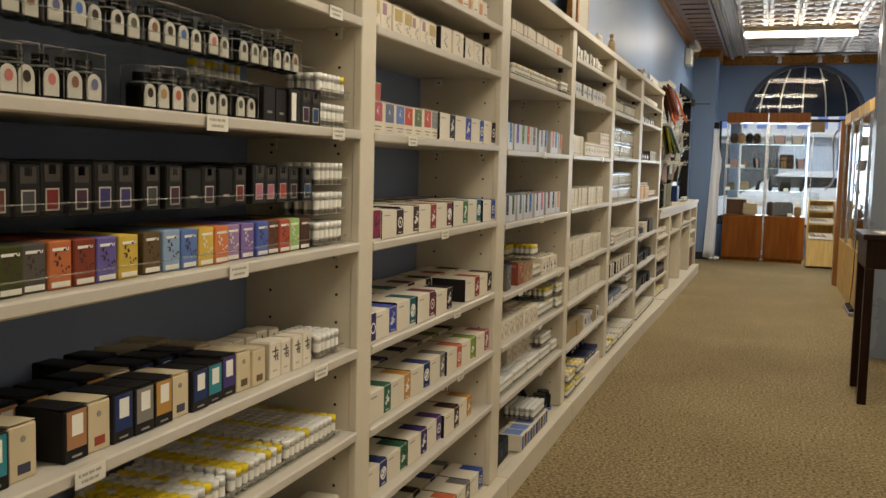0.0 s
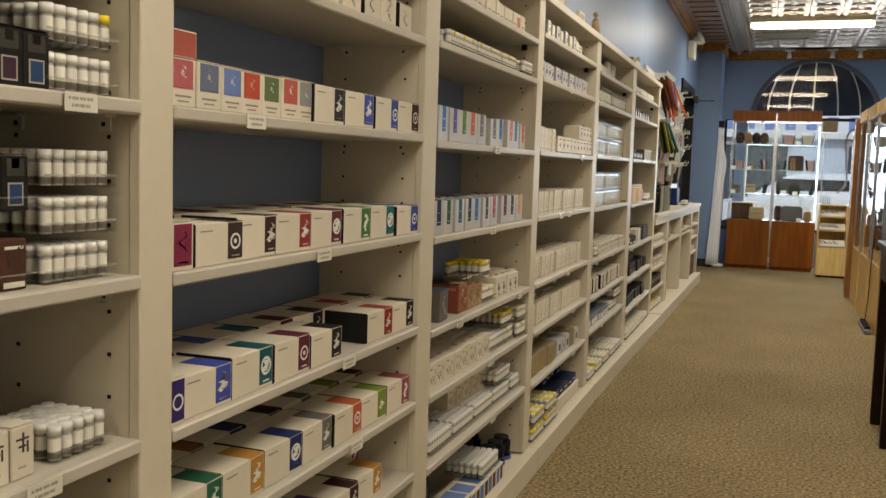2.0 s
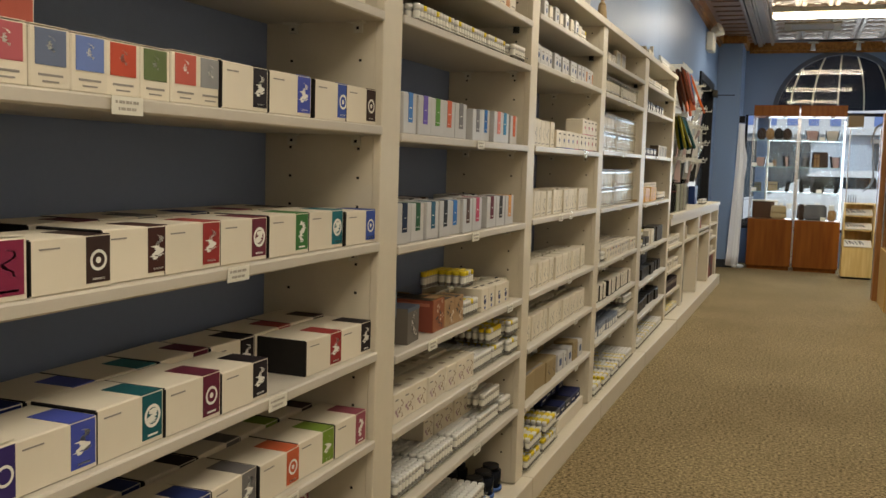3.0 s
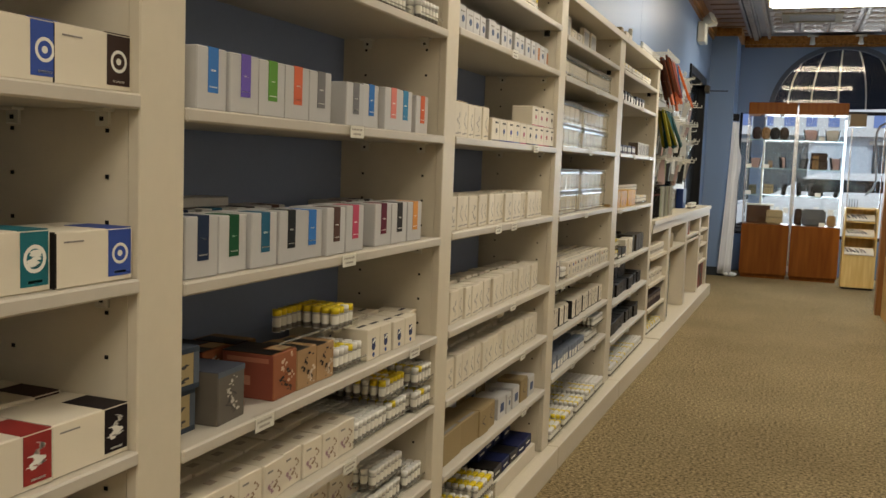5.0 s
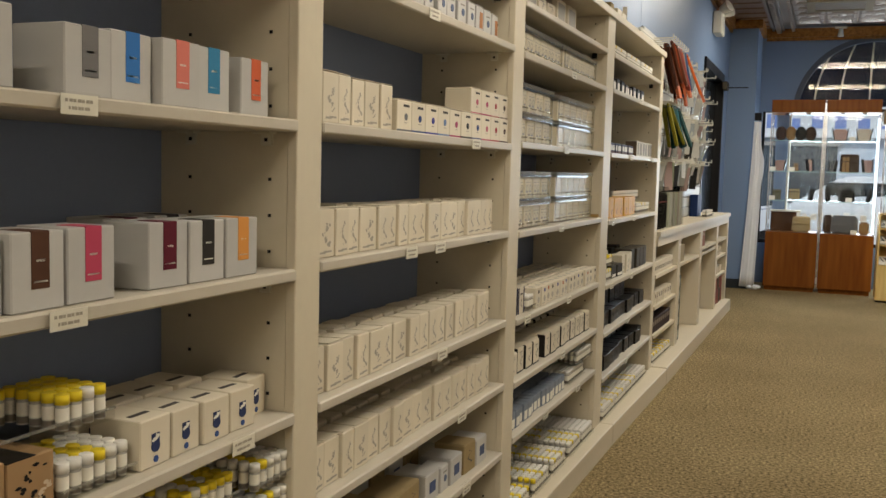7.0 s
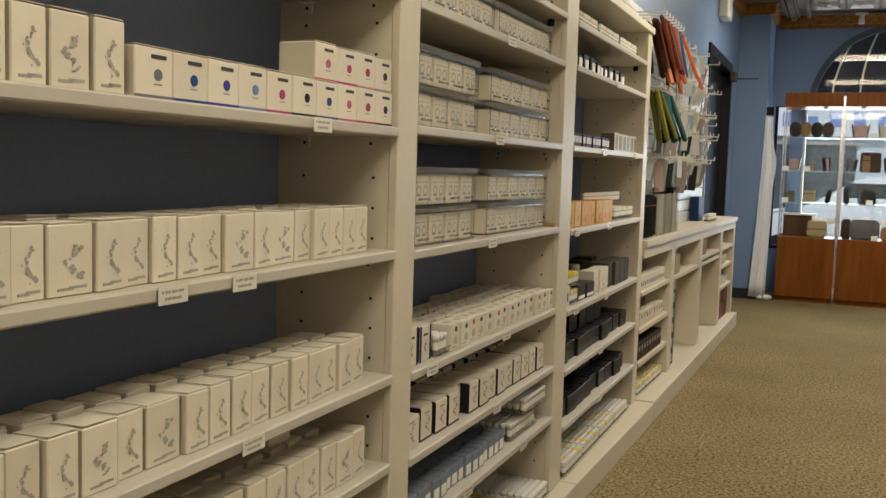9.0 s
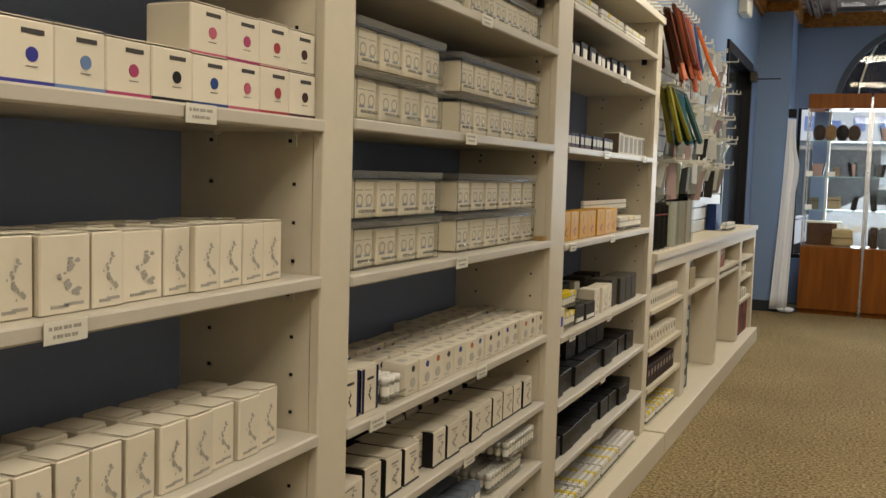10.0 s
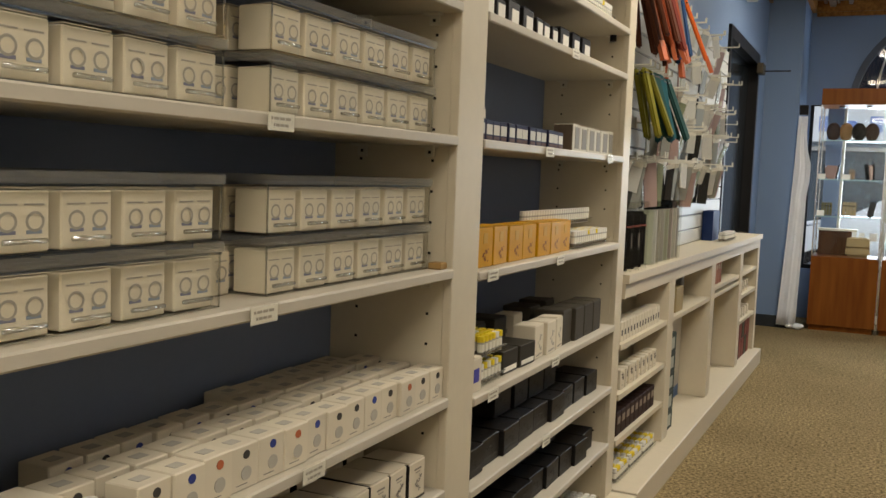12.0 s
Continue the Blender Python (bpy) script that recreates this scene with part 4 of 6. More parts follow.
# last tall bay
Z = SHELVES[6]
carton("d_small", "label_carton", 0.048, 0.05, 0.05, BLACK_CARD, "small black ink carton with a white label", [("front", 0.2, 0.1, 0.95, 0.8, PAPER, "label"), ("front", 0.5, 0.4, 0.7, 0.6, INK, "emblem")])
carton("d_tall", "label_carton", 0.075, 0.06, 0.058, BLACK_CARD, "black ink carton with a white label", [("front", 0.3, 0.15, 0.9, 0.7, PAPER, "label"), ("front", 0.5, 0.35, 0.62, 0.55, INK, "emblem")])
line(["d_small", "d_small", "d_tall", "d_tall", "d_small", "d_small", "d_small", "d_tall", "d_tall", "d_tall"], 7.23, Z[1], gap=0.02)
line(["d_small"] * 8, 7.3, Z[1], x=-1.13, gap=0.04)
carton("b_label", "label_carton", 0.044, 0.05, 0.05, tint("2a2a44"), "small dark blue ink carton with a white label", [("front", 0.12, 0.3, 0.88, 0.78, AGED_LABEL, "label"), ("front", 0.4, 0.4, 0.6, 0.7, INK, "emblem"), ("front", 0.12, 0.06, 0.88, 0.24, tint("5a3a30"), "base_band")])
line(["b_label"] * 13, 7.22, Z[2], gap=0.003)
line(["b_label"] * 8, 7.25, Z[2], x=-1.12, gap=0.01)
carton("b_tall", "ink_carton", 0.07, 0.06, 0.078, tint("c8c0a8"), "pale ink carton with a brown side", [("front", 0.3, 0.1, 0.9, 0.9, tint("8a8478"), "label")], near=tint("6a5a48"))
line(["b_tall"] * 6, 7.9, Z[2], gap=0.006)
put("k_c", 7.55, Z[2], -1.2)
carton("orange", "ink_carton", 0.088, 0.07, 0.095, paint("amber_card", (0.5, 0.25, 0.004), 0.45, vary=0.12, grain=60, bump=0.03), "glossy amber ink carton", [("front", 0.4, 0.6, 0.66, 0.86, tint("d0a020"), "label"), ("brush", 0.35, 0.15, 0.7, 0.45, tint("905a10"), "emblem")])
line(["orange"] * 7, 7.25, Z[3], x=-1.062, gap=0.012)
carton("steel", "ink_carton", 0.085, 0.09, 0.105, tint("4e483c"), "grey brown ink carton", [("front", 0.2, 0.1, 0.8, 0.2, tint("4a463c"), "name_bar")])
carton("steel_low", "ink_carton", 0.1, 0.1, 0.06, tint("3c382f"), "dark grey ink carton lying on its side", [("front", 0.1, 0.1, 0.9, 0.3, PAPER, "label")])
line(["steel_low", "steel_low", "k_a", "k_a", "k_c", "steel", "steel", "steel", "steel"], 7.44, Z[4], gap=0.012)
line(["steel_low", "steel_low"], 7.22, Z[4], x=-1.13, gap=0.01)
line(["steel", "steel", "k_a", "steel", "steel"], 7.5, Z[4], x=-1.17, gap=0.06)
carton("noir", "black_carton", 0.11, 0.12, 0.07, BLACK_CARD, "glossy black ink carton with silver print", [("brush", 0.1, 0.3, 0.9, 0.8, tint("3a3832"), "figure"), ("front", 0.1, 0.14, 0.9, 0.2, tint("45433c"), "pattern"), ("front", 0.15, 0.24, 0.85, 0.28, tint("4a4842"), "pattern"), ("front", 0.3, 0.6, 0.55, 0.64, tint("45433c"), "name_bar"), ("top", 0.45, 0.2, 0.55, 0.26, tint("45433c"), "top_mark")])
for z in (Z[5], Z[6]):
    line(["noir"] * 9, 7.23, z, gap=0.012, slack=0.02)
    line(["noir"] * 9, 7.24, z, x=-1.2, gap=0.012, slack=0.01)
line(["noir"] * 4, 7.55, Z[5] + 0.0715, x=-1.12, gap=0.015)
line(["noir"] * 3, 7.75, Z[6] + 0.0715, x=-1.14, gap=0.015)

# ---- sample vials in clear racks ----
def vial_mesh(cap):
    bm = bmesh.new()
    drum(bm, 0, 0, 0.0, 0.036, 0.0088, n=9, slot=0, lid=False)
    drum(bm, 0, 0, 0.002, 0.011, 0.009, n=9, slot=2, lid=False)
    drum(bm, 0, 0, 0.0125, 0.031, 0.0091, n=9, slot=1, lid=False)
    drum(bm, 0, 0, 0.0355, 0.049, 0.0099, 0.0094, n=10, slot=3)
    return mesh_of("vial", bm, VIAL, PAPER, SEDIMENT, cap)


VIALS = {"w": vial_mesh(CAP_WHITE), "y": vial_mesh(CAP_YELLOW)}


def vial_rack(y, z, ny, nx, caps="w", x=-1.06, pitch=0.022, rz=0.0, fill=None):
    """A clear rack of capped sample vials, ny along the shelf and nx deep. caps: one letter a row across the depth, repeated."""
    px, py, pz, wide, up = settle(x, y, z)
    rack = empty("vial_rack", pose(px, py, pz, 0, 0, rz) @ Matrix.Diagonal((1, wide, up, 1)), "clear acrylic rack of capped ink sample vials", "rack", "vial racks")
    w, d = ny * pitch + 0.008, nx * pitch + 0.008
    sheet("tray", open_box(-d, 0, 0, w, 0.0008, 0.018), ACRYLIC, rack)
    block("rim", (-0.001, 0.002, 0, w, 0.016, 0.0195), HAZY, rack)
    for i in range(ny):
        row = caps[i % len(caps)]
        for j in range(nx):
            if fill and not fill(i, j):
                continue
            cap = "y" if row == "y" and rnd.random() < 0.9 else "w"
            spot = (-0.004 - pitch * (j + 0.5), 0.004 + pitch * (i + 0.5), 0.0035)
            if j > 4 or y > 7.0:
                BULK.append((VIALS[cap], rack.matrix_basis @ Matrix.Translation(spot)))
                continue
            v = new("vial", VIALS[cap])
            v.parent = rack
            v.location = spot
    return rack


# first bay: bottles in clear boxes, dark cartons, bright cartons
def bottle_pack_proto(key, label_code, drink):
    ob = empty("bottle_pack", pose(0, -1, -50), "ink bottle with a white label in a clear box", "bottle", "boxed ink bottles")
    sheet("clear_box", open_box(-0.045, 0, -0.0195, 0.0195, 0.001, 0.074, bottom=False, top=True), ACRYLIC, ob)
    bm = bmesh.new()
    cuboid(bm, -0.04, -0.006, -0.0165, 0.0165, 0.001, 0.045)
    rounded(bm, 0.004)
    drum(bm, -0.023, 0, 0.044, 0.064, 0.0115, n=12)
    part("bottle", bm, tint(drink, 0.15), ob, "dark glass bottle with a black cap")
    bm = bmesh.new()
    cuboid(bm, -0.0055, -0.0045, -0.0145, 0.0145, 0.006, 0.03)
    pts = [bm.verts.new((-0.0045, 0.0145 * math.cos(a), 0.03 + 0.0145 * math.sin(a))) for a in (math.pi * i / 10 for i in range(11))]
    bm.faces.new(pts)
    part("label", bm, AGED_LABEL, ob)
    # highlights of the clear box, built as thin glossy strips
    bm = bmesh.new()
    for y in (-0.0195, 0.0185):
        for x in (-0.045, -0.001):
            cuboid(bm, x, x + 0.001, y, y + 0.001, 0.001, 0.074)
        cuboid(bm, -0.045, 0.0, y, y + 0.001, 0.0735, 0.0745)
    cuboid(bm, -0.0008, 0.0006, -0.0185, 0.0185, 0.0732, 0.0746)
    cuboid(bm, -0.0008, 0.0004, -0.0185, 0.0185, 0.0515, 0.0522)
    part("box_edge", bm, GLOSSY, ob, "glossy strips standing in for highlights on the clear box")
    bm = bmesh.new()
    drum(bm, -0.023, 0, 0.0455, 0.048, 0.0122, n=12)
    part("collar", bm, GREYPLASTIC, ob)
    bm = bmesh.new()
    pts = [bm.verts.new((-0.0035, 0.0075 * math.cos(a), 0.029 + 0.0085 * math.sin(a))) for a in (2 * math.pi * i / 12 for i in range(12))]
    bm.faces.new(pts)
    part("colour_dot", bm, tint(label_code), ob)
    PROTO[key] = (ob, 0.041, 0.045, 0.074)


for n_, c_ in {"a": "3a2a22", "b": "c86a62", "c": "8a5a3a", "d": "6a6a90", "e": "b8874a", "f": "c05a3a", "g": "4a74b8", "h": "5a5a4a"}.items():
    bottle_pack_proto("p_" + n_, c_, "120f10")


def ledge(y0, y1, z, d=0.13, x=-1.058):
    """A clear riser with a low front lip that carries a second tier."""
    px, py, pz, wide, up = settle(x, y0, z)
    r = empty("clear_riser", pose(px, py, pz) @ Matrix.Diagonal((1, wide, up, 1)), "clear acrylic riser with a low front lip", "riser", "clear risers")
    w = y1 - y0
    sheet("tray", [[(-d, 0, 0.001), (0, 0, 0.001), (0, w, 0.001), (-d, w, 0.001)], [(0, 0, 0.001), (0, w, 0.001), (0, w, 0.022), (0, 0, 0.022)]], ACRYLIC, r)
    block("rim", (-0.001, 0.001, 0, w, 0.021, 0.023), HAZY, r)
    return r


def legs_of(r, w, h, d=0.13):
    for y in (0.002, w - 0.004):
        sheet("leg", [[(-d, y, -h + 0.001), (-0.004, y, -h + 0.001), (-0.004, y, 0.001), (-d, y, 0.001)]], ACRYLIC, r)


Z = SHELVES[1]
line(["p_a", "p_b", "p_c", "p_d"] , 1.15, Z[2], x=-1.064, gap=0.001, turn=0.3)
line(["p_a", "p_e", "p_f", "p_h"], 1.40, Z[2], x=-1.064, gap=0.001, turn=0.3)
line(["p_a", "p_a"], 1.575, Z[2], x=-1.064, gap=0.001, turn=0.3)
line(["p_h", "p_a"], 1.668, Z[2], x=-1.064, gap=0.001, turn=0.3)
line(["p_a", "p_c", "p_b"], 1.03, Z[2], x=-1.064, gap=0.001, turn=0.3)
for a, b in ((1.03, 1.395), (1.40, 1.66), (1.665, 1.95)):
    r = ledge(a, b, Z[2] + 0.1)
    legs_of(r, b - a, 0.1)
line(["p_a", "p_h", "p_a", "p_c", "p_d", "p_g", "p_a", "p_a", "p_h"], 1.033, Z[2] + 0.1035, x=-1.064, gap=0.0008, turn=0.2)
line(["p_c", "p_a", "p_g", "p_a", "p_b", "p_h"], 1.41, Z[2] + 0.1035, x=-1.064, gap=0.0008, turn=0.2)
line(["p_a", "p_h", "p_a", "p_h", "p_a", "p_c"], 1.675, Z[2] + 0.1035, x=-1.064, gap=0.0008, turn=0.2)
DARKS = {"a": "6a3a30", "b": "4a4a4a", "c": "7a2a26", "d": "3f3a6a", "e": "b83a2a", "f": "b8627a", "g": "4a3040", "h": "2a4a72"}
for n_, c_ in DARKS.items():
    carton("n_" + n_, "label_carton", 0.046, 0.11, 0.075, BLACK_CARD, "glossy black ink carton with a coloured label",
           [("front", 0.22, 0.1, 0.78, 0.52, FADED, "label_edge"), ("front", 0.27, 0.13, 0.73, 0.49, tint(c_), "label"), ("front", 0.18, 0.64, 0.82, 0.95, tint("4a4640", 0.15), "bottle_window"), ("front", 0.35, 0.78, 0.65, 0.95, tint("1a1816", 0.15), "bottle_neck")])
carton("n_black", "ink_carton", 0.045, 0.12, 0.07, BLACK_CARD, "black ink carton with a white end label", [("front", 0.3, 0.25, 0.7, 0.32, GREYINK, "label")])
carton("n_white", "label_carton", 0.045, 0.12, 0.07, BLACK_CARD, "black ink carton with a white end label", [("front", 0.15, 0.1, 0.55, 0.9, PAPER, "label")])
line(["n_black", "n_black", "n_white", "n_g", "n_h"], 1.765, Z[2], gap=0.002)
vial_rack(1.99, Z[2] + 0.001, 6, 4, "w")
vial_rack(1.99, Z[2] + 0.066, 6, 4, "wwwwwy")
vial_rack(1.74, Z[2] + 0.07, 8, 1, "ywyyw", x=-1.2)
for a, b in ((1.035, 1.385), (1.39, 1.715), (1.72, 1.965)):
    r = ledge(a, b, Z[3] + 0.1)
    legs_of(r, b - a, 0.1)
line(["n_b", "n_a", "n_b", "n_c", "n_g", "n_d", "n_d"], 1.038, Z[3] + 0.1035, gap=0.002, turn=0.4)
line(["n_b", "n_g", "n_black", "n_g", "n_black", "n_c"], 1.395, Z[3] + 0.1035, gap=0.007, turn=0.6)
line(["n_f", "n_f", "n_e", "n_g", "n_h"], 1.725, Z[3] + 0.1035, gap=0.001, turn=0.4)
line(["n_g", "n_b"] * 9, 1.05, Z[3] + 0.1035, x=-1.18, gap=0.004)
BRIGHT = {"olive": "4a4a22", "slate": "5a544c", "orange": "c86a26", "rust": "8a3a22", "violet": "6a5aa0", "yellow": "d8b424", "mud": "6a5434", "sky": "8aa8c8", "blue": "5a7ab8", "lemon": "e0b82a", "tang": "e07a2a", "lilac": "9a7aa8",
          "mauve": "8a6ab0", "denim": "4a64b4", "brown": "6a4226", "coral": "b84a2a", "aqua": "8ab4b0", "lime": "9ac46a", "choc": "5a3a2a"}
for n_, c_ in BRIGHT.items():
    carton("c_" + n_, "bright_carton", 0.044, 0.15, 0.068, tint(c_), "brightly printed ink carton in a clear tray", [("front", 0.1, 0.05, 0.9, 0.16, PAPER, "price_strip"), ("brush", 0.1, 0.3, 0.9, 0.85, tint("e8dcc0" if n_ in ("lemon", "tang", "lilac", "mauve", "lime") else "4a3a30"), "emblem"), ("front", 0.15, 0.8, 0.85, 0.86, PALE, "name_bar")])
line(["c_olive", "c_slate", "c_orange", "c_rust", "c_violet", "c_yellow"], 1.1, Z[3], gap=0.003, turn=0.3)
line(["c_violet"], 1.04, Z[3])
line(["c_mud", "c_sky", "c_blue", "c_lemon", "c_tang", "c_lilac"], 1.4, Z[3], gap=0.003, turn=0.3)
line(["c_mauve", "c_denim", "c_brown", "c_coral", "c_lime", "c_choc"], 1.69, Z[3], gap=0.001, turn=0.3)
for a, b in ((1.035, 1.395), (1.398, 1.685), (1.688, 1.965)):
    ledge(a, b, Z[3] + 0.0004, d=0.003, x=-1.053)
for k_ in range(3):
    vial_rack(1.985, Z[3] + 0.001 + 0.066 * k_, 6, 4, "w")
IV = {"teal": ("b", "2a8a94"), "gold": ("b", "c08a2a"), "navy": ("b", "2a3a6a"), "coal": ("b", "8a8478"), "bronze": ("b", "b07a4a"), "violet": ("b", "4a3a7a"), "sea": ("c", "4a4a5a"), "red": ("c", "a8452a"), "plain": ("c", "6a5a40")}
for n_, (base_, c_) in IV.items():
    dark = base_ == "b"
    carton("i_" + n_, "bottle_carton", 0.05, 0.085, 0.076, BLACK_CARD if dark else CREAM_CARD, "black ink carton with a coloured window" if dark else "ivory ink carton with a small picture",
           [("front", 0.1, 0.25, 0.9, 0.98, tint(c_), "window_print"), ("front", 0.3, 0.5, 0.75, 0.9, PAPER, "label"), ("front", 0.3, 0.08, 0.7, 0.12, GREYINK, "name_bar")] if dark else
           [("front", 0.3, 0.12, 0.75, 0.3, tint(c_), "picture"), ("dot", 0.5, 0.75, 0, 0.06, GREYINK, "emblem")])
Z4 = Z[4]
line(["i_teal"], 1.07, Z4)
line(["i_sea"], 1.125, Z4 - 0.0003, x=-1.068)
line(["i_bronze", "i_red", "i_navy", "i_coal", "i_gold", "i_sea", "i_navy", "i_teal", "i_violet", "i_plain", "i_plain"], 1.218, Z4, gap=0.0005, turn=0.5)
line(["i_bronze", "i_bronze", "i_gold", "i_navy", "i_gold", "i_sea", "i_navy", "i_navy", "i_violet", "i_plain"], 1.13, Z4, x=-1.155, gap=0.012)
line(["i_coal", "i_violet", "i_plain", "i_plain"], 1.45, Z4, x=-1.245, gap=0.03)
carton("h_white", "ink_carton", 0.042, 0.05, 0.075, CARD, "white ink carton with dark brush lettering", [("front", 0.2, 0.74, 0.75, 0.78, INK, "brush_stroke"), ("front", 0.3, 0.6, 0.62, 0.64, INK, "brush_stroke"), ("front", 0.46, 0.5, 0.54, 0.88, INK, "brush_stroke"), ("front", 0.66, 0.48, 0.73, 0.7, INK, "brush_stroke"), ("front", 0.3, 0.2, 0.62, 0.24, FADED, "name_bar"), ("near", 0.3, 0.66, 0.75, 0.7, INK, "side_stroke"), ("near", 0.48, 0.5, 0.56, 0.8, INK, "side_stroke")])
line(["h_white"] * 4, 1.79, Z4, gap=0.003)
line(["h_white"] * 5, 1.74, Z4, x=-1.14, gap=0.006)
vial_rack(2.0, Z4 + 0.001, 5, 5, "w")
vial_rack(1.36, Z[5] + 0.001, 4, 8, "yy", fill=lambda i, j: j < 6 or i > 1)
vial_rack(1.46, Z[5] + 0.001, 8, 9, "yyywwyww")
vial_rack(1.65, Z[5] + 0.001, 9, 10, "wyywwwywy")
vial_rack(1.86, Z[5] + 0.001, 11, 10, "wwwwywwwwwy")
vial_rack(1.15, Z[5] + 0.001, 8, 8, "w", fill=lambda i, j: False)
line(["m_mark"] * 10, 1.1, Z[6], gap=0.02)

# third bay, lower shelves
Z = SHELVES[3]
vial_rack(3.62, Z[1] + 0.001, 12, 4, "wwyw")
vial_rack(3.9, Z[1] + 0.001, 12, 4, "wywww")
vial_rack(4.18, Z[1] + 0.001, 8, 4, "wwwy")
vial_rack(4.4, Z[1] + 0.001, 6, 3, "w", x=-1.045)
carton("tin", "ink_tin", 0.1, 0.1, 0.074, tint("b09a68"), "tan printed tin with grey blue edges", [("front", 0, 0, 1, 0.12, tint("3c4652"), "edge_band"), ("front", 0, 0.88, 1, 1, tint("3c4652"), "edge_band"), ("brush", 0.2, 0.2, 0.7, 0.6, INK, "picture"), ("front", 0.86, 0.12, 1.0, 0.88, tint("5a6470"), "edge_band"), ("top", 0.0, 0.0, 1.0, 1.0, tint("5a6470"), "lid")], near=tint("c8a862"))
carton("tin_grey", "ink_carton", 0.09, 0.1, 0.095, tint("6c6458"), "grey printed ink carton with a cut-out figure", [("sketch", 0.25, 0.15, 0.7, 0.6, INK, "picture"), ("brush", 0.2, 0.2, 0.8, 0.85, tint("c4bcac"), "figure"), ("front", 0.0, 0.9, 1.0, 1.0, tint("5a6470"), "edge_band"), ("top", 0.0, 0.0, 1.0, 1.0, tint("4a4e5a"), "lid")])
carton("terra", "ink_carton", 0.088, 0.11, 0.09, tint("a05c32"), "terracotta printed ink carton with a black and tan top", [("brush", 0.25, 0.12, 0.75, 0.6, BLACK_CARD, "picture"), ("brush", 0.2, 0.35, 0.9, 0.95, tint("d8b898"), "figure"), ("near", 0.1, 0.8, 0.9, 0.9, tint("b06a4a"), "side_band"), ("near", 0.45, 0.3, 0.6, 0.5, tint("b87a5a"), "side_mark"), ("top", 0.0, 0.45, 1.0, 1.0, BLACK_CARD, "top_print"), ("top", 0.0, 0.05, 0.45, 0.45, BLACK_CARD, "top_print"), ("top", 0.5, 0.1, 1.0, 0.4, tint("c09a6a"), "top_figure")], near=tint("8e4630"))
carton("zebra", "ink_carton", 0.076, 0.1, 0.085, tint("b08a5a"), "tan printed ink carton with a dark figure", [("brush", 0.2, 0.1, 0.85, 0.85, BLACK_CARD, "picture"), ("brush", 0.5, 0.1, 0.95, 0.5, tint("d8c0a0"), "figure"), ("top", 0.0, 0.0, 0.6, 0.9, BLACK_CARD, "top_print")])
carton("crest", "ink_carton", 0.068, 0.09, 0.075, CARD, "white ink carton with a blue shield crest", [("front", 0.36, 0.4, 0.62, 0.68, tint("34406a"), "crest"), ("dot", 0.49, 0.42, 0, 0.13, tint("34406a"), "crest_foot"), ("brush", 0.4, 0.44, 0.58, 0.64, PALE, "crest_figure"), ("dot", 0.5, 0.15, 0, 0.07, tint("3a5a9a"), "colour_dot"), ("top", 0.2, 0.3, 0.8, 0.4, INK, "top_mark")])
put("tin", 3.525, Z[4], -1.09)
put("tin", 3.525, Z[4] + 0.0755, -1.085, -3)
put("tin_grey", 3.645, Z[4], -1.065, 4)
line(["terra", "terra", "zebra"], 3.64, Z[4], x=-1.185, gap=0.02)
line(["terra", "zebra", "zebra"], 3.785, Z[4], gap=0.002)
vial_rack(4.035, Z[4] + 0.001, 6, 5, "wwyyw")
vial_rack(3.8, Z[4] + 0.0925, 15, 5, "y", x=-1.065, fill=lambda i, j: i >= 11 or (j == 4 and i >= 7))
line(["crest"] * 4, 4.185, Z[4], gap=0.006)
line(["crest"] * 4, 4.17, Z[4], x=-1.16, gap=0.008)
put("crest", 4.525, Z[4], -1.09, 6)
carton("fruit", "flower_carton", 0.075, 0.075, 0.078, CARD, "white ink carton with small flower prints", [("brush", 0.45, 0.15, 0.85, 0.7, tint("9a7a5a"), "flower"), ("brush", 0.15, 0.2, 0.4, 0.5, tint("b08a90"), "petal"), ("top", 0.35, 0.35, 0.65, 0.55, tint("b8a890"), "top_flower"), ("front", 0.15, 0.75, 0.4, 0.8, GREYINK, "name_bar")])
line(["fruit"] * 8, 3.52, Z[5], gap=0.0015)
line(["fruit"] * 8, 3.5, Z[5], x=-1.14, gap=0.004)
line(["fruit"] * 6, 3.62, Z[5], x=-1.22, gap=0.01)
vial_rack(4.12, Z[5] + 0.001, 9, 9, "w")
vial_rack(4.33, Z[5] + 0.001, 5, 6, "wywww")
vial_rack(4.29, Z[5] + 0.067, 6, 7, "ywyyyy")
vial_rack(4.46, Z[5] + 0.067, 5, 6, "wywww", x=-1.045)
vial_rack(4.46, Z[5] + 0.001, 5, 6, "wwyww", x=-1.045)
for k_, yy in enumerate((3.56, 3.78, 4.0, 4.22)):
    vial_rack(yy, Z[6] + 0.001, 9, 9, "w")
line(["fruit"] * 5, 3.9, Z[6] + 0.052, x=-1.12, gap=0.004)
vial_rack(4.45, Z[6] + 0.001, 5, 6, "w")
vial_rack(4.25, Z[6] + 0.067, 8, 6, "w")
carton("night", "ink_carton", 0.075, 0.09, 0.085, tint("22262e"), "dark slate ink carton", [("front", 0.2, 0.3, 0.8, 0.7, tint("3a4454"), "picture")])
line(["night", "night", "night"], 3.5, BASE, gap=0.002)
line(["night", "night"], 3.54, BASE + 0.0865, x=-1.1, gap=0.002)
carton("bluepack", "ink_carton", 0.09, 0.1, 0.07, CARD, "white ink carton with blue and dark panels", [("front", 0.05, 0.1, 0.45, 0.9, tint("5a74b0"), "colour_panel"), ("top", 0.1, 0.1, 0.9, 0.8, tint("6a86c0"), "top_panel"), ("front", 0.6, 0.1, 0.95, 0.9, tint("5a3a2e"), "colour_panel")])
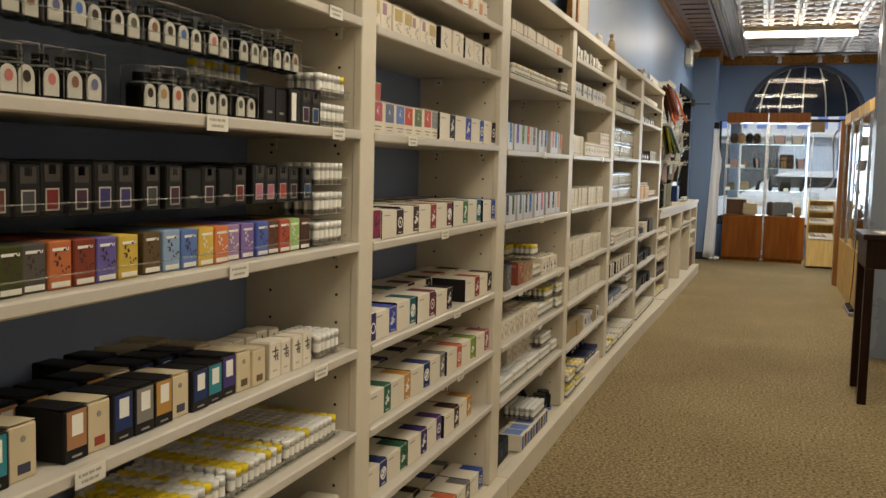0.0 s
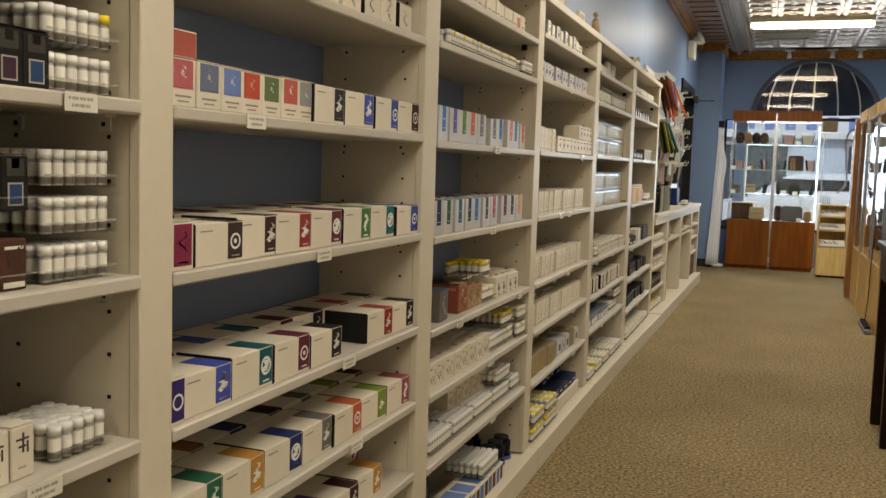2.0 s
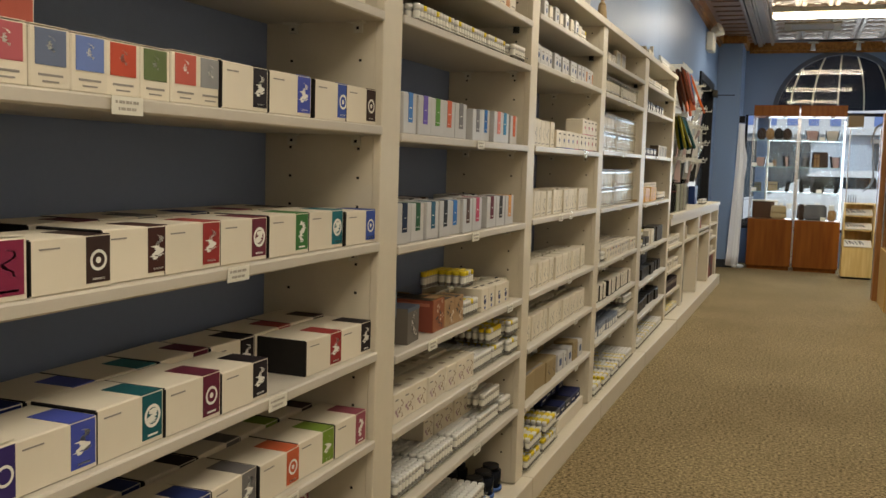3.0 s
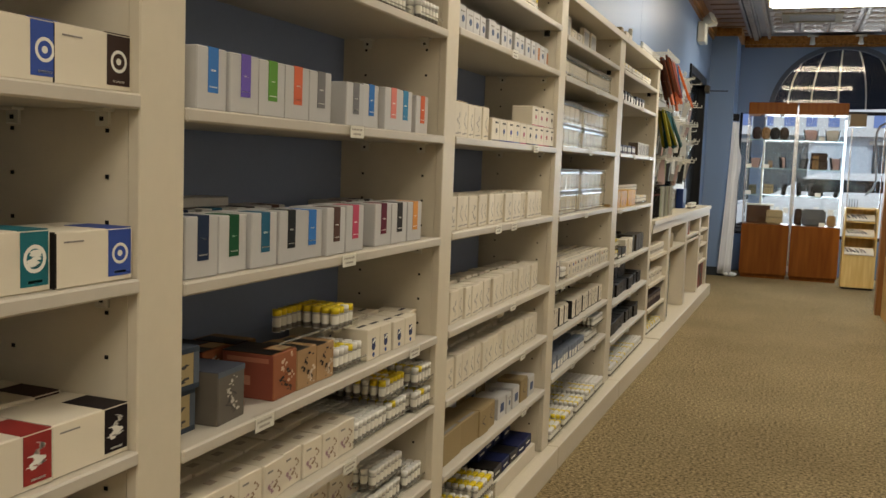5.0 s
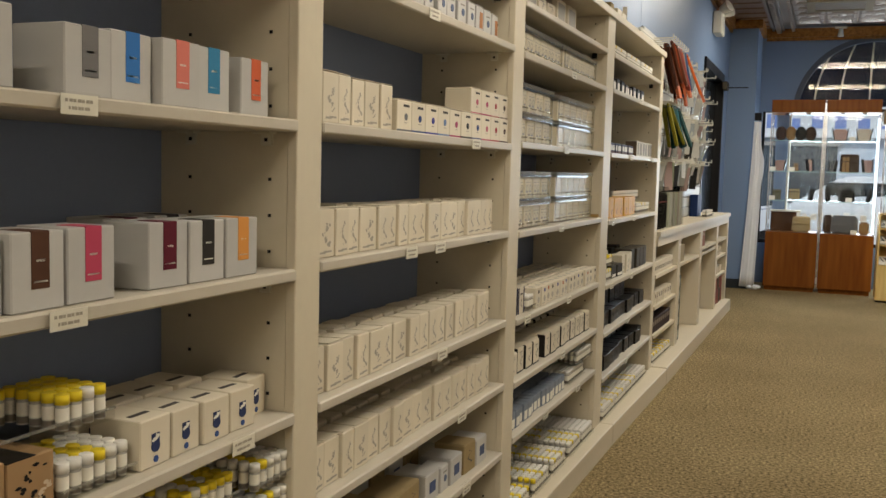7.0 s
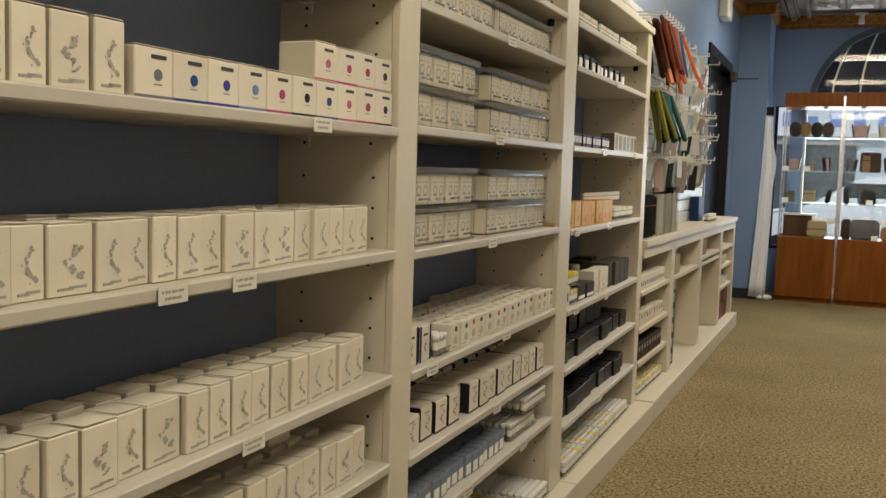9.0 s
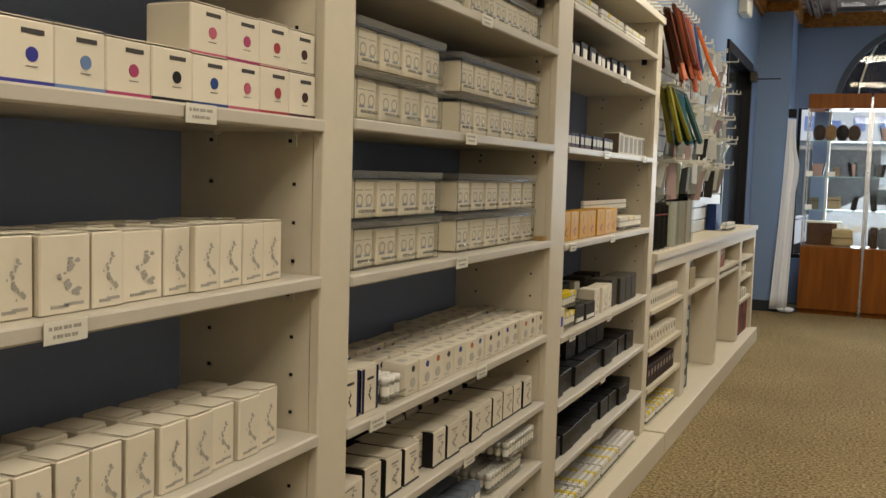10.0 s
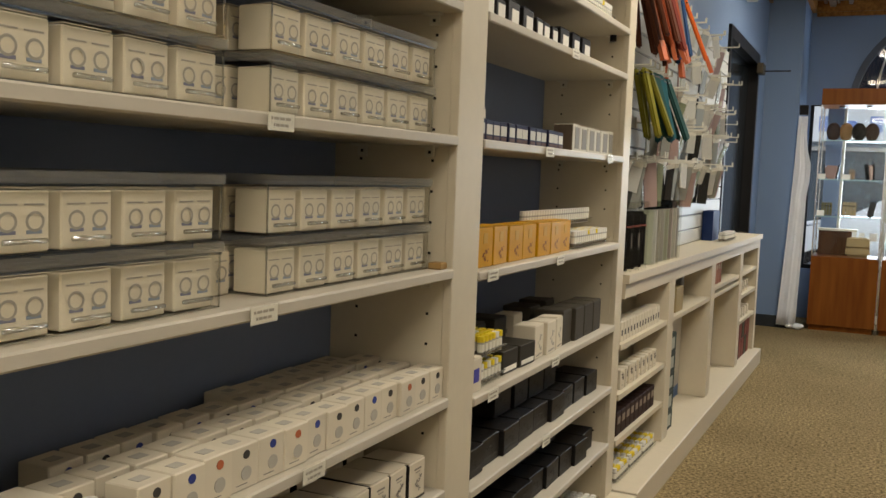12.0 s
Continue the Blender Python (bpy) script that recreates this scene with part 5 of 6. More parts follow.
line(["bluepack"] * 5, 3.78, BASE, x=-1.0, gap=0.004)
vial_rack(4.0, BASE + 0.072, 9, 6, "w", x=-1.03)


def jar_proto():
    ob = empty("ink_jar", pose(0, -1, -50), "dark round ink jar with a blue base", "jar", "round ink jars")
    bm = bmesh.new()
    drum(bm, -0.04, 0, 0.012, 0.075, 0.036, n=20)
    part("jar", bm, tint("1a1c22", 0.15), ob)
    bm = bmesh.new()
    drum(bm, -0.04, 0, 0.0, 0.012, 0.04, n=20)
    part("base", bm, tint("4a6aa8"), ob, "blue plastic base")
    bm = bmesh.new()
    drum(bm, -0.04, 0, 0.075, 0.095, 0.028, n=20)
    part("lid", bm, BLACK_CARD, ob)
    PROTO["jar"] = (ob, 0.08, 0.08, 0.1)


jar_proto()
line(["jar"] * 3, 4.28, BASE, x=-1.06, gap=0.004)
line(["jar"] * 2, 4.3, BASE, x=-1.16, gap=0.006)

# vials in the other bays
Z = SHELVES[4]
vial_rack(5.3, Z[0] + 0.001, 12, 4, "wwwy")
for yy in (4.74, 4.98):
    vial_rack(yy, BASE + 0.001, 9, 7, "yyw", x=-1.02)
    vial_rack(yy + 0.02, BASE + 0.067, 8, 7, "wyyw", x=-1.03)
Z = SHELVES[5]
vial_rack(6.12, Z[4] + 0.001, 3, 3, "w", x=-1.05)
vial_rack(6.72, Z[6] + 0.001, 11, 8, "w")
vial_rack(6.8, Z[6] + 0.067, 10, 7, "w", x=-1.045)
for k_, yy in enumerate((5.97, 6.2, 6.43, 6.66, 6.86)):
    vial_rack(yy, BASE + 0.001, 8, 9, ("wwwy", "ywww", "wyww", "wwyw", "wwww")[k_], x=-1.0)
Z = SHELVES[6]
for yy in (7.25, 7.6, 7.95):
    vial_rack(yy, Z[0] + 0.001, 14, 4, "wwwwy")
vial_rack(7.98, Z[3] + 0.001, 16, 4, "wwyw")
vial_rack(7.7, Z[3] + 0.067, 28, 1, "w", x=-1.12)
vial_rack(7.3, Z[4] + 0.001, 6, 4, "wy")
vial_rack(7.3, Z[4] + 0.067, 6, 4, "y")
carton("mono", "ink_carton", 0.06, 0.07, 0.08, CARD, "white ink carton with a blue violet square", [("front", 0.25, 0.3, 0.75, 0.7, tint("4a4ab0"), "colour_panel")])
put("mono", 7.25, Z[4], -1.055)
for k_, yy in enumerate((7.24, 7.5, 7.76, 8.02)):
    vial_rack(yy, BASE + 0.001, 11, 9, ("wwwyw", "wwyww", "wwwwy", "wwww")[k_], x=-0.99)

# price tags clipped to the shelf fronts
def tag_proto():
    ob = empty("price_tag", pose(0, -1, -50), "clear clip holding a white printed price tag", "price tag", "price tags")
    sheet("clip", [[(0.004, -0.036, -0.034), (0.004, 0.036, -0.034), (0.004, 0.036, 0.0), (0.004, -0.036, 0.0)], [(0.004, -0.036, 0.0), (0.004, 0.036, 0.0), (-0.006, 0.036, 0.001), (-0.006, -0.036, 0.001)]], ACRYLIC, ob)
    bm = bmesh.new()
    cuboid(bm, 0.0024, 0.0032, -0.032, 0.032, -0.03, -0.003)
    part("paper", bm, PAPER, ob)
    for z, half in ((-0.0115, 0.025), (-0.0215, 0.019)):
        bm = bmesh.new()
        for q in range(7):
            a = -half + q * half * 2 / 7
            cuboid(bm, 0.0033, 0.0036, a, a + half * 2 / 7 * (0.62 + 0.24 * (q % 2)), z - 0.0022, z + 0.0022)
        part("text_bar", bm, FADED, ob)
    PROTO["tag"] = (ob, 0.06, 0.003, 0.034)


tag_proto()
for bay, shelf, ys in ((1, 2, (1.55, 2.02)), (1, 3, (1.62,)), (1, 4, (1.23, 1.95)), (1, 1, (2.0,)), (2, 2, (2.5,)), (2, 3, (2.77,)), (2, 4, (2.9,)), (2, 5, (2.95,)), (3, 2, (4.04,)), (3, 3, (4.02,)), (3, 4, (3.7, 4.4)), (3, 5, (4.05,)),
                       (3, 6, (4.1,)), (4, 1, (5.2,)), (4, 2, (5.5,)), (4, 3, (5.1, 5.27)), (4, 4, (5.3,)), (4, 5, (5.45,)), (4, 6, (5.5,)), (5, 1, (6.52,)), (5, 2, (6.45,)), (5, 3, (6.42,)), (5, 4, (6.56, 6.05)), (5, 5, (6.5,)), (5, 6, (6.3, 6.75)), (6, 1, (7.8,)),
                       (6, 2, (7.62, 8.2)), (6, 3, (7.27, 7.75)), (6, 4, (7.3, 7.75)), (6, 5, (7.7,)), (6, 6, (7.7,))):
    for y in ys:
        put("tag", y, SHELVES[bay][shelf] + 0.003, FACE + 0.0052)

# small dark knobs that hold the upper shelves
for k_ in range(2, 7):
    knob = bmesh.new()
    drum(knob, 0, 0, -0.02, 0.0, 0.011, n=12)
    ob = part("shelf_knob", knob, DARKMETAL)
    ob.matrix_basis = pose(FACE - 0.05, UPRIGHTS[k_ + 1][0] - 0.02, LEVELS[k_][0] - THICK)
    tagged(ob, "small black knob under a bookcase shelf", "knob", "shelf knobs")

# things on top of the bookcases
TOPZ = 1.937
carton("gilt", "picture_frame", 0.3, 0.025, 0.34, OAK, "gilt wooden picture frame leaning on the wall", [("front", 0.1, 0.08, 0.9, 0.92, tint("c8bda0"), "picture")])
put("gilt", 5.35, TOPZ, -1.14)
put("gilt", 5.0, TOPZ, -1.12, 8)
bm = bmesh.new()
drum(bm, 0, 0, 0.0, 0.02, 0.03, n=14)
drum(bm, 0, 0, 0.02, 0.09, 0.026, 0.018, n=14)
drum(bm, 0, 0, 0.09, 0.11, 0.018, 0.006, n=14)
bmesh.ops.create_icosphere(bm, subdivisions=2, radius=0.014, matrix=Matrix.Translation((0, 0, 0.122)))
fig = part("figurine", bm, tint("b09468"))
fig.location = (-1.09, 5.88, TOP + 0.001)
tagged(fig, "small carved tan figurine on the bookcase", "figurine")
carton("top_box", "small_box", 0.07, 0.06, 0.06, KRAFT, "small brown box on the bookcase")
put("top_box", 7.3, TOPZ, -1.08)
carton("top_white", "small_box", 0.08, 0.08, 0.055, CARD, "small white box on the bookcase")
line(["top_white", "top_white"], 7.38, TOPZ, x=-1.07, gap=0.02)
put("frame_white", 7.75, TOPZ, -1.11, 12)
vial_rack(7.9, TOPZ + 0.001, 16, 4, "w", x=-1.06)
put("frame_white", 5.85, TOPZ, -1.13)

# ---- counter unit beyond the bookcases ----
C0, LEAN = Vector((-1.03, 8.414, 0)), -1.43
CM = pose(C0.x, C0.y, 0, 0, 0, LEAN)
counter = empty("counter_unit", CM, "cream painted low shelving counter with open compartments", "counter")
CTOP, CLEN = 0.868, 3.35
bm = bmesh.new()
low = [bm.verts.new((x, y, CTOP - 0.03)) for x, y in ((0.012, 0.0), (0.012, CLEN + 0.01), (-0.23, CLEN + 0.01), (-0.148, 0.0))]
top = [bm.verts.new((v.co.x, v.co.y, CTOP)) for v in low]
bm.faces.new(low[::-1])
bm.faces.new(top)
for i in range(4):
    bm.faces.new((low[i], low[(i + 1) % 4], top[(i + 1) % 4], top[i]))
part("worktop", bm, CREAM, counter, "cream painted worktop")
block("face_rail", (-0.018, 0.0, 0.0, CLEN, CTOP - 0.085, CTOP - 0.031), CREAM, counter)
wedge("plinth", -0.14, 0.08, 0.048, 0.003, CLEN, 0.1, counter)
POSTS = (0.70, 1.65, 2.56, CLEN - 0.07)
for i, y in enumerate(POSTS):
    block("post", (-0.14, 0.0, y, y + (0.1 if i < 3 else 0.07), 0.101, CTOP - 0.032), CREAM, counter, bevel=0.002)
edges = [(0.0, 0.70), (0.80, 1.65), (1.75, 2.56), (2.66, 3.28)]
for (a, b), zs in zip(edges, ((0.62, 0.44, 0.275), (0.62,), (0.66, 0.62), (0.66, 0.52, 0.36))):
    for z in zs:
        block("shelf", (-0.14, -0.004, a + 0.001, b - 0.001, z - 0.02, z), CREAM, counter)
structure(block("wall_counter_back", (WALL, WALL + 0.004, 8.42, 11.77, 0.1, 0.82), CREAM), "cream back panel behind the counter shelves", "panel")


def on_counter(key, u, z, v=-0.02, rz=0.0):
    p = CM @ Vector((v, u, z))
    put(key, p.y, p.z, p.x, LEAN + rz)


carton("w_slim", "slim_carton", 0.035, 0.06, 0.07, CARD, "slim white ink carton with a black square mark", [("front", 0.3, 0.3, 0.7, 0.6, INK, "mark")])
for i in range(14):
    on_counter("w_slim", 0.06 + i * 0.042, 0.621)
for i in range(9):
    on_counter("h_white", 0.1 + i * 0.06, 0.441, -0.02, rnd.uniform(-8, 8))
carton("brown_pack", "ink_carton", 0.06, 0.1, 0.085, tint("3a2620"), "dark brown ink carton with a pale label", [("front", 0.2, 0.5, 0.8, 0.8, tint("9a8a78"), "label")])
for i in range(9):
    on_counter("brown_pack", 0.08 + i * 0.062, 0.276)
for i in range(3):
    p = CM @ Vector((-0.01, 0.06 + i * 0.2, 0.101))
    vial_rack(p.y, p.z, 8, 5, "wyyw", x=p.x, rz=LEAN)
carton("kraft_tall", "kraft_carton", 0.14, 0.09, 0.11, tint("b09a68"), "pale kraft box in a counter compartment")
on_counter("kraft_tall", 1.0, 0.621)
carton("green_box", "stacked_box", 0.16, 0.11, 0.085, tint("33423a"), "dark green box with a white printed panel", [("front", 0.25, 0.2, 0.8, 0.8, tint("b8bcae"), "panel")])
for i in range(5):
    on_counter("green_box", 0.90, 0.101 + i * 0.0865)
carton("book_rust", "book", 0.05, 0.1, 0.13, tint("a8623a"), "rust coloured cloth book", [("front", 0.3, 0.6, 0.7, 0.8, tint("d8c8a0"), "title_bar")])
for i in range(5):
    on_counter("book_rust", 1.79 + i * 0.055, 0.661)
carton("book_red", "book", 0.1, 0.11, 0.12, tint("7a3626"), "red brown boxed notebook", [("front", 0.1, 0.1, 0.9, 0.9, tint("8a4030"), "cover")])
carton("book_dark", "book", 0.1, 0.11, 0.12, tint("3a3a2c"), "dark olive boxed notebook", [("front", 0.1, 0.1, 0.9, 0.9, tint("4a4a34"), "cover")])
for i in range(5):
    for j in range(2):
        on_counter("book_red" if (i + j) % 3 else "book_dark", 2.76 + i * 0.104, 0.101 + j * 0.1215)
for i in range(4):
    on_counter("w_slim", 2.76 + i * 0.09, 0.521)
    on_counter("m_small", 2.8 + i * 0.1, 0.361)

# slatwall with hooks and hanging goods
slatwall = empty("slatwall", pose(WALL + 0.002, 8.42, CTOP), "white grooved slatwall panel above the counter", "slatwall")
for i in range(15):
    bm = bmesh.new()
    cuboid(bm, 0.0, 0.018, 0.0, 2.9, 0.004 + i * 0.0765, 0.0765 + i * 0.0765 - 0.004)
    rounded(bm, 0.002)
    part("slat", bm, SLAT, slatwall)
block("backing", (0.0, 0.008, 0.001, 2.899, 0.0, 1.148), GREYPLASTIC, slatwall)
XS = WALL + 0.022


def hook(y, z, length=0.16):
    h = empty("display_hook", pose(XS, y, z), "white plastic display hook on the slatwall", "hook", "display hooks")
    block("plate", (0.0, 0.006, -0.012, 0.012, -0.02, 0.02), PLASTIC_WHITE, h)
    bm = bmesh.new()
    cuboid(bm, 0.006, length, -0.003, 0.003, -0.003, 0.003)
    cuboid(bm, length - 0.006, length, -0.003, 0.003, 0.003, 0.02)
    part("prong", bm, PLASTIC_WHITE, h)


def pouch(y, z, x, w, hgt, mat, label, tassel=None, tilt=0.0):
    """A zipped pen pouch that hangs from a hook by its top."""
    p = empty("pen_pouch", pose(x, y, z, tilt, rnd.uniform(-22, -6), rnd.uniform(-14, 14)), label, "pouch", "hanging pouches")
    bm = bmesh.new()
    cuboid(bm, -0.008, 0.008, -w / 2, w / 2, -hgt, 0)
    rounded(bm, 0.006, 2)
    part("body", bm, mat, p)
    block("zip", (-0.009, 0.009, -w / 2 + 0.004, w / 2 - 0.004, -0.022, -0.016), DARKMETAL, p)
    if tassel:
        block("tag", (-0.004, 0.011, -w * 0.35, w * 0.35, -hgt - 0.05, -hgt + 0.02), tassel, p)


SUEDE = {k: paint("suede_" + k, rgb(c), 0.85, vary=0.12, grain=120, bump=0.25) for k, c in
         {"brown": "5a3424", "rust": "8a4226", "maroon": "6a2c22", "grey": "6a6460", "navy": "2a4468", "orange": "c8622a", "teal": "1f4a50", "olive": "6f6a22", "pine": "23403c", "black": "1c1a18"}.items()}
for i, k_ in enumerate(("brown", "rust", "brown", "maroon", "rust", "grey", "navy", "orange")):
    y = 8.5 + i * 0.088
    hook(y, 1.955, 0.15)
    for q in range(3):
        pouch(y + 0.018 * q, 1.94 - 0.012 * q, XS + 0.135 - 0.032 * q, 0.05 + 0.012 * (q % 2), 0.25 + 0.02 * ((i + q) % 2), SUEDE[k_ if q < 2 else "brown"], "suede pen pouch hanging on the slatwall",
              tint("c8602a") if (i + q) % 3 == 1 else None, 5 + rnd.uniform(-7, 9))
for i, k_ in enumerate(("olive", "olive", "pine", "teal", "teal", "pine")):
    y = 8.48 + i * 0.075
    hook(y, 1.6, 0.16)
    for q in range(2):
        pouch(y + 0.02 * q, 1.59, XS + 0.135 - 0.035 * q, 0.065, 0.25, SUEDE[k_], "canvas pen pouch hanging on the slatwall", None, 4 + rnd.uniform(-7, 8))
SLEEVE = [("c8c6bc", 0.15), ("a4a49c", 0.18), ("e2dfd6", 0.13), ("3a3836", 0.18), ("9aa07c", 0.19), ("c0a09a", 0.19), ("e6e4dc", 0.11), ("b4bcc0", 0.15), ("d8d6cc", 0.1)]
for r, (z, y0, n_) in enumerate(((1.93, 9.3, 9), (1.75, 9.25, 11), (1.58, 9.0, 13), (1.44, 8.95, 14), (1.28, 8.5, 22))):
    for i in range(n_):
        y = y0 + i * (0.1 if r == 4 else 0.14) + rnd.uniform(-0.02, 0.02)
        code, hh = SLEEVE[(i * 4 + r * 5) % len(SLEEVE)]
        zz = z + rnd.uniform(-0.015, 0.015)
        hook(y, zz, rnd.uniform(0.11, 0.19))
        if (i + r) % 4 == 3 and r < 3:
            continue
        for q in range(2 if r > 1 else 1):
            p = empty("hanging_pack", pose(XS + 0.1 - 0.05 * q, y, zz - 0.006, rnd.uniform(-14, 14), rnd.uniform(-4, 22), rnd.uniform(-55, 15)), "clear sleeve with a printed card on a hook", "packet", "hanging packets")
            ww = rnd.uniform(0.017, 0.032)
            block("card", (-0.003, 0.003, -ww, ww, -hh, -0.02), tint(code), p)
            block("header", (-0.0035, 0.0035, -ww, ww, -0.019, 0.0), PAPER, p)
            sheet("sleeve", [[(0.006, -ww - 0.004, -hh - 0.006), (0.006, ww + 0.004, -hh - 0.006), (0.006, ww + 0.004, 0.004), (0.006, -ww - 0.004, 0.004)]], SLEEVE_FILM, p)
# loose display brackets
for y, z in ((11.2, 1.8), (11.22, 1.56)):
    hook(y, z, 0.09)
# zipped cases and sleeves standing on the counter
for i in range(13):
    dark = i < 3
    p = CM @ Vector((-0.045, 0.07 + (i * 0.1 if dark else 0.34 + (i - 3) * 0.05), CTOP))
    c_ = empty("pen_case", pose(p.x, p.y, p.z + 0.001, 0, 0, LEAN + (-66 + rnd.uniform(-8, 8) if dark else -30 + rnd.uniform(-15, 15))), "dark zipped pen case in a clear sleeve" if dark else "pale printed card in a clear sleeve", "pen case", "pen cases on the counter")
    bm = bmesh.new()
    cuboid(bm, -0.012 if dark else -0.003, 0.012 if dark else 0.003, -0.036, 0.036, 0.004, 0.215)
    if dark:
        rounded(bm, 0.011, 2)
    part("case", bm, SUEDE["black"] if dark else tint(("b8a8a4", "c0bcb0", "a8a49c", "a8ac94", "c8c8c0")[i % 5]), c_)
    if dark:
        block("strap", (-0.0135, 0.0135, -0.037, 0.037, 0.16, 0.165), tint("a85a50"), c_)
        block("emblem", (0.0125, 0.0135, -0.006, 0.012, 0.08, 0.13), tint("b8b0a4"), c_)
    sheet("sleeve", open_box(-0.015, 0.015, -0.042, 0.042, 0.001, 0.25, bottom=False), SLEEVE_FILM, c_)
p = CM @ Vector((-0.03, 2.2, CTOP + 0.001))
vial_rack(p.y, p.z, 14, 2, "w", x=p.x, rz=LEAN)
p = CM @ Vector((-0.12, 2.35, CTOP))
carton("blue_bag", "small_bag", 0.2, 0.06, 0.17, tint("1f3566"), "dark blue fabric bag on the counter")
put("blue_bag", p.y, p.z, p.x, LEAN)

# ---- glass display towers before the window ----
TY = 13.57
LEATHER = {k: paint("leather_" + k, rgb(c), 0.45, vary=0.12, grain=140, bump=0.2) for k, c in
           {"tan": "8a6a44", "dark": "3a2a20", "black": "1a1816", "beige": "a8946c", "grey": "5a5a5a", "cream": "b8b0a0", "olive": "6a6440", "rose": "a88a80"}.items()}


def tower(x0, w):
    t = empty("display_tower", pose(x0, TY, 0), "glass display tower with a cherry wood base and top", "display case", "display towers")
    d = 0.46
    block("base", (0, w, 0.004, d, 0.045, 0.622), CHERRY, t, "cherry laminate base", bevel=0.003)
    block("kick", (0.015, w - 0.015, 0.03, d - 0.02, 0.0, 0.045), CHERRY, t)
    block("top", (0, w, 0.0, d, 1.872, 2.004), CHERRY, t, "cherry laminate top", bevel=0.003)
    for x in (0.0, w - 0.01):
        for y in (0.002, d - 0.012):
            block("post", (x, x + 0.01, y, y + 0.01, 0.623, 1.871), ALU, t, "bright aluminium corner post")
    for z in (0.957, 1.263, 1.585):
        sheet("glass_shelf", [[(0.018, 0.02, z), (w - 0.018, 0.02, z), (w - 0.018, d - 0.02, z), (0.018, d - 0.02, z)]], GLASS, t)
        block("shelf_edge", (0.018, w - 0.018, 0.014, 0.0195, z - 0.007, z), GLASSEDGE, t, "pale green glass edge")
    for y in (0.006, d - 0.012):
        sheet("pane", [[(0.017, y, 0.624), (w - 0.017, y, 0.624), (w - 0.017, y, 1.87), (0.017, y, 1.87)]], GLASS, t).visible_shadow = False
    for x in (0.004, w - 0.009):
        sheet("side_pane", [[(x, 0.02, 0.624), (x, d - 0.02, 0.624), (x, d - 0.02, 1.87), (x, 0.02, 1.87)]], GLASS, t).visible_shadow = False
    for x in (w * 0.3, w * 0.7):
        bm = bmesh.new()
        drum(bm, x, 0.12, 1.852, 1.871, 0.025, n=14)
        part("spotlight", bm, ALU, t)
    bm = bmesh.new()
    drum(bm, w - 0.008, -0.008, 0.612, 0.637, 0.008, n=8)
    part("lock", bm, ALU, t)
    return t


tower(-0.728, 0.517)
tower(-0.19, 0.515)
block_gap = block("joining_strip", (-0.209, -0.193, TY + 0.005, TY + 0.02, 0.02, 1.97), ALU)
tagged(block_gap, "bright aluminium strip between the display towers", "strip")


def bag(x, y, z, w, h, d, mat, label, rz=0.0, flap=True):
    b = empty("leather_bag", pose(x, y, z, 0, 0, rz), label, "bag", "goods in the display towers")
    bm = bmesh.new()
    cuboid(bm, -w / 2, w / 2, -d / 2, d / 2, 0, h)
    for v in bm.verts:
        if v.co.z > h / 2:
            v.co.y *= 0.55
            v.co.x *= 0.94
    rounded(bm, min(w, h, d) * 0.22, 2)
    part("body", bm, mat, b)
    if flap:
        bm = bmesh.new()
        cuboid(bm, -w * 0.46, w * 0.46, -d / 2 - 0.004, -d * 0.2, h * 0.5, h * 0.96)
        rounded(bm, 0.004)
        part("flap", bm, mat, b)
    return b


def spectacle_case(x, y, z, r, mat):
    b = empty("round_case", pose(x, y, z, 0, 0, rnd.uniform(-25, 25)), "rounded leather case standing on a glass shelf", "case", "goods in the display towers")
    bm = bmesh.new()
    bmesh.ops.create_uvsphere(bm, u_segments=14, v_segments=8, radius=r, matrix=Matrix.LocRotScale((0, 0, r * 1.12), None, (0.85, 0.4, 1.12)))
    for f in bm.faces:
        f.smooth = True
    part("shell", bm, mat, b)
    block("stand", (-r * 0.4, r * 0.4, -r * 0.2, r * 0.3, 0, 0.008), DARKMETAL, b)


def card(x, y, z, w=0.06, h=0.045):
    c = block("display_card", (-w / 2, w / 2, -0.001, 0.001, 0.0, h), PAPER)
    c.matrix_basis = pose(x, y, z, -15)
    tagged(c, "small white display card on a glass shelf", "card", "display cards")


def pen_sleeve(x, y, z, mat, n=1, w=0.05, h=0.13, lean=0.0, rz=0.0):
    """An upright leather sleeve for n pens, leaning on its short stand."""
    c = empty("pen_sleeve", pose(x, y, z, 0, lean, rz), "upright leather pen sleeve on a glass shelf", "pen sleeve", "goods in the display towers")
    for i in range(n):
        bm = bmesh.new()
        x0 = -w / 2 + w * i / n
        cuboid(bm, x0, x0 + w / n * 0.88, -0.012, 0.012, 0, h)
        rounded(bm, min(0.008, w / n * 0.3), 2)
        part("sleeve", bm, mat, c)
    block("band", (-w / 2, w / 2 * 0.9, -0.0135, -0.0122, h * 0.68, h * 0.74), DARKMETAL, c)


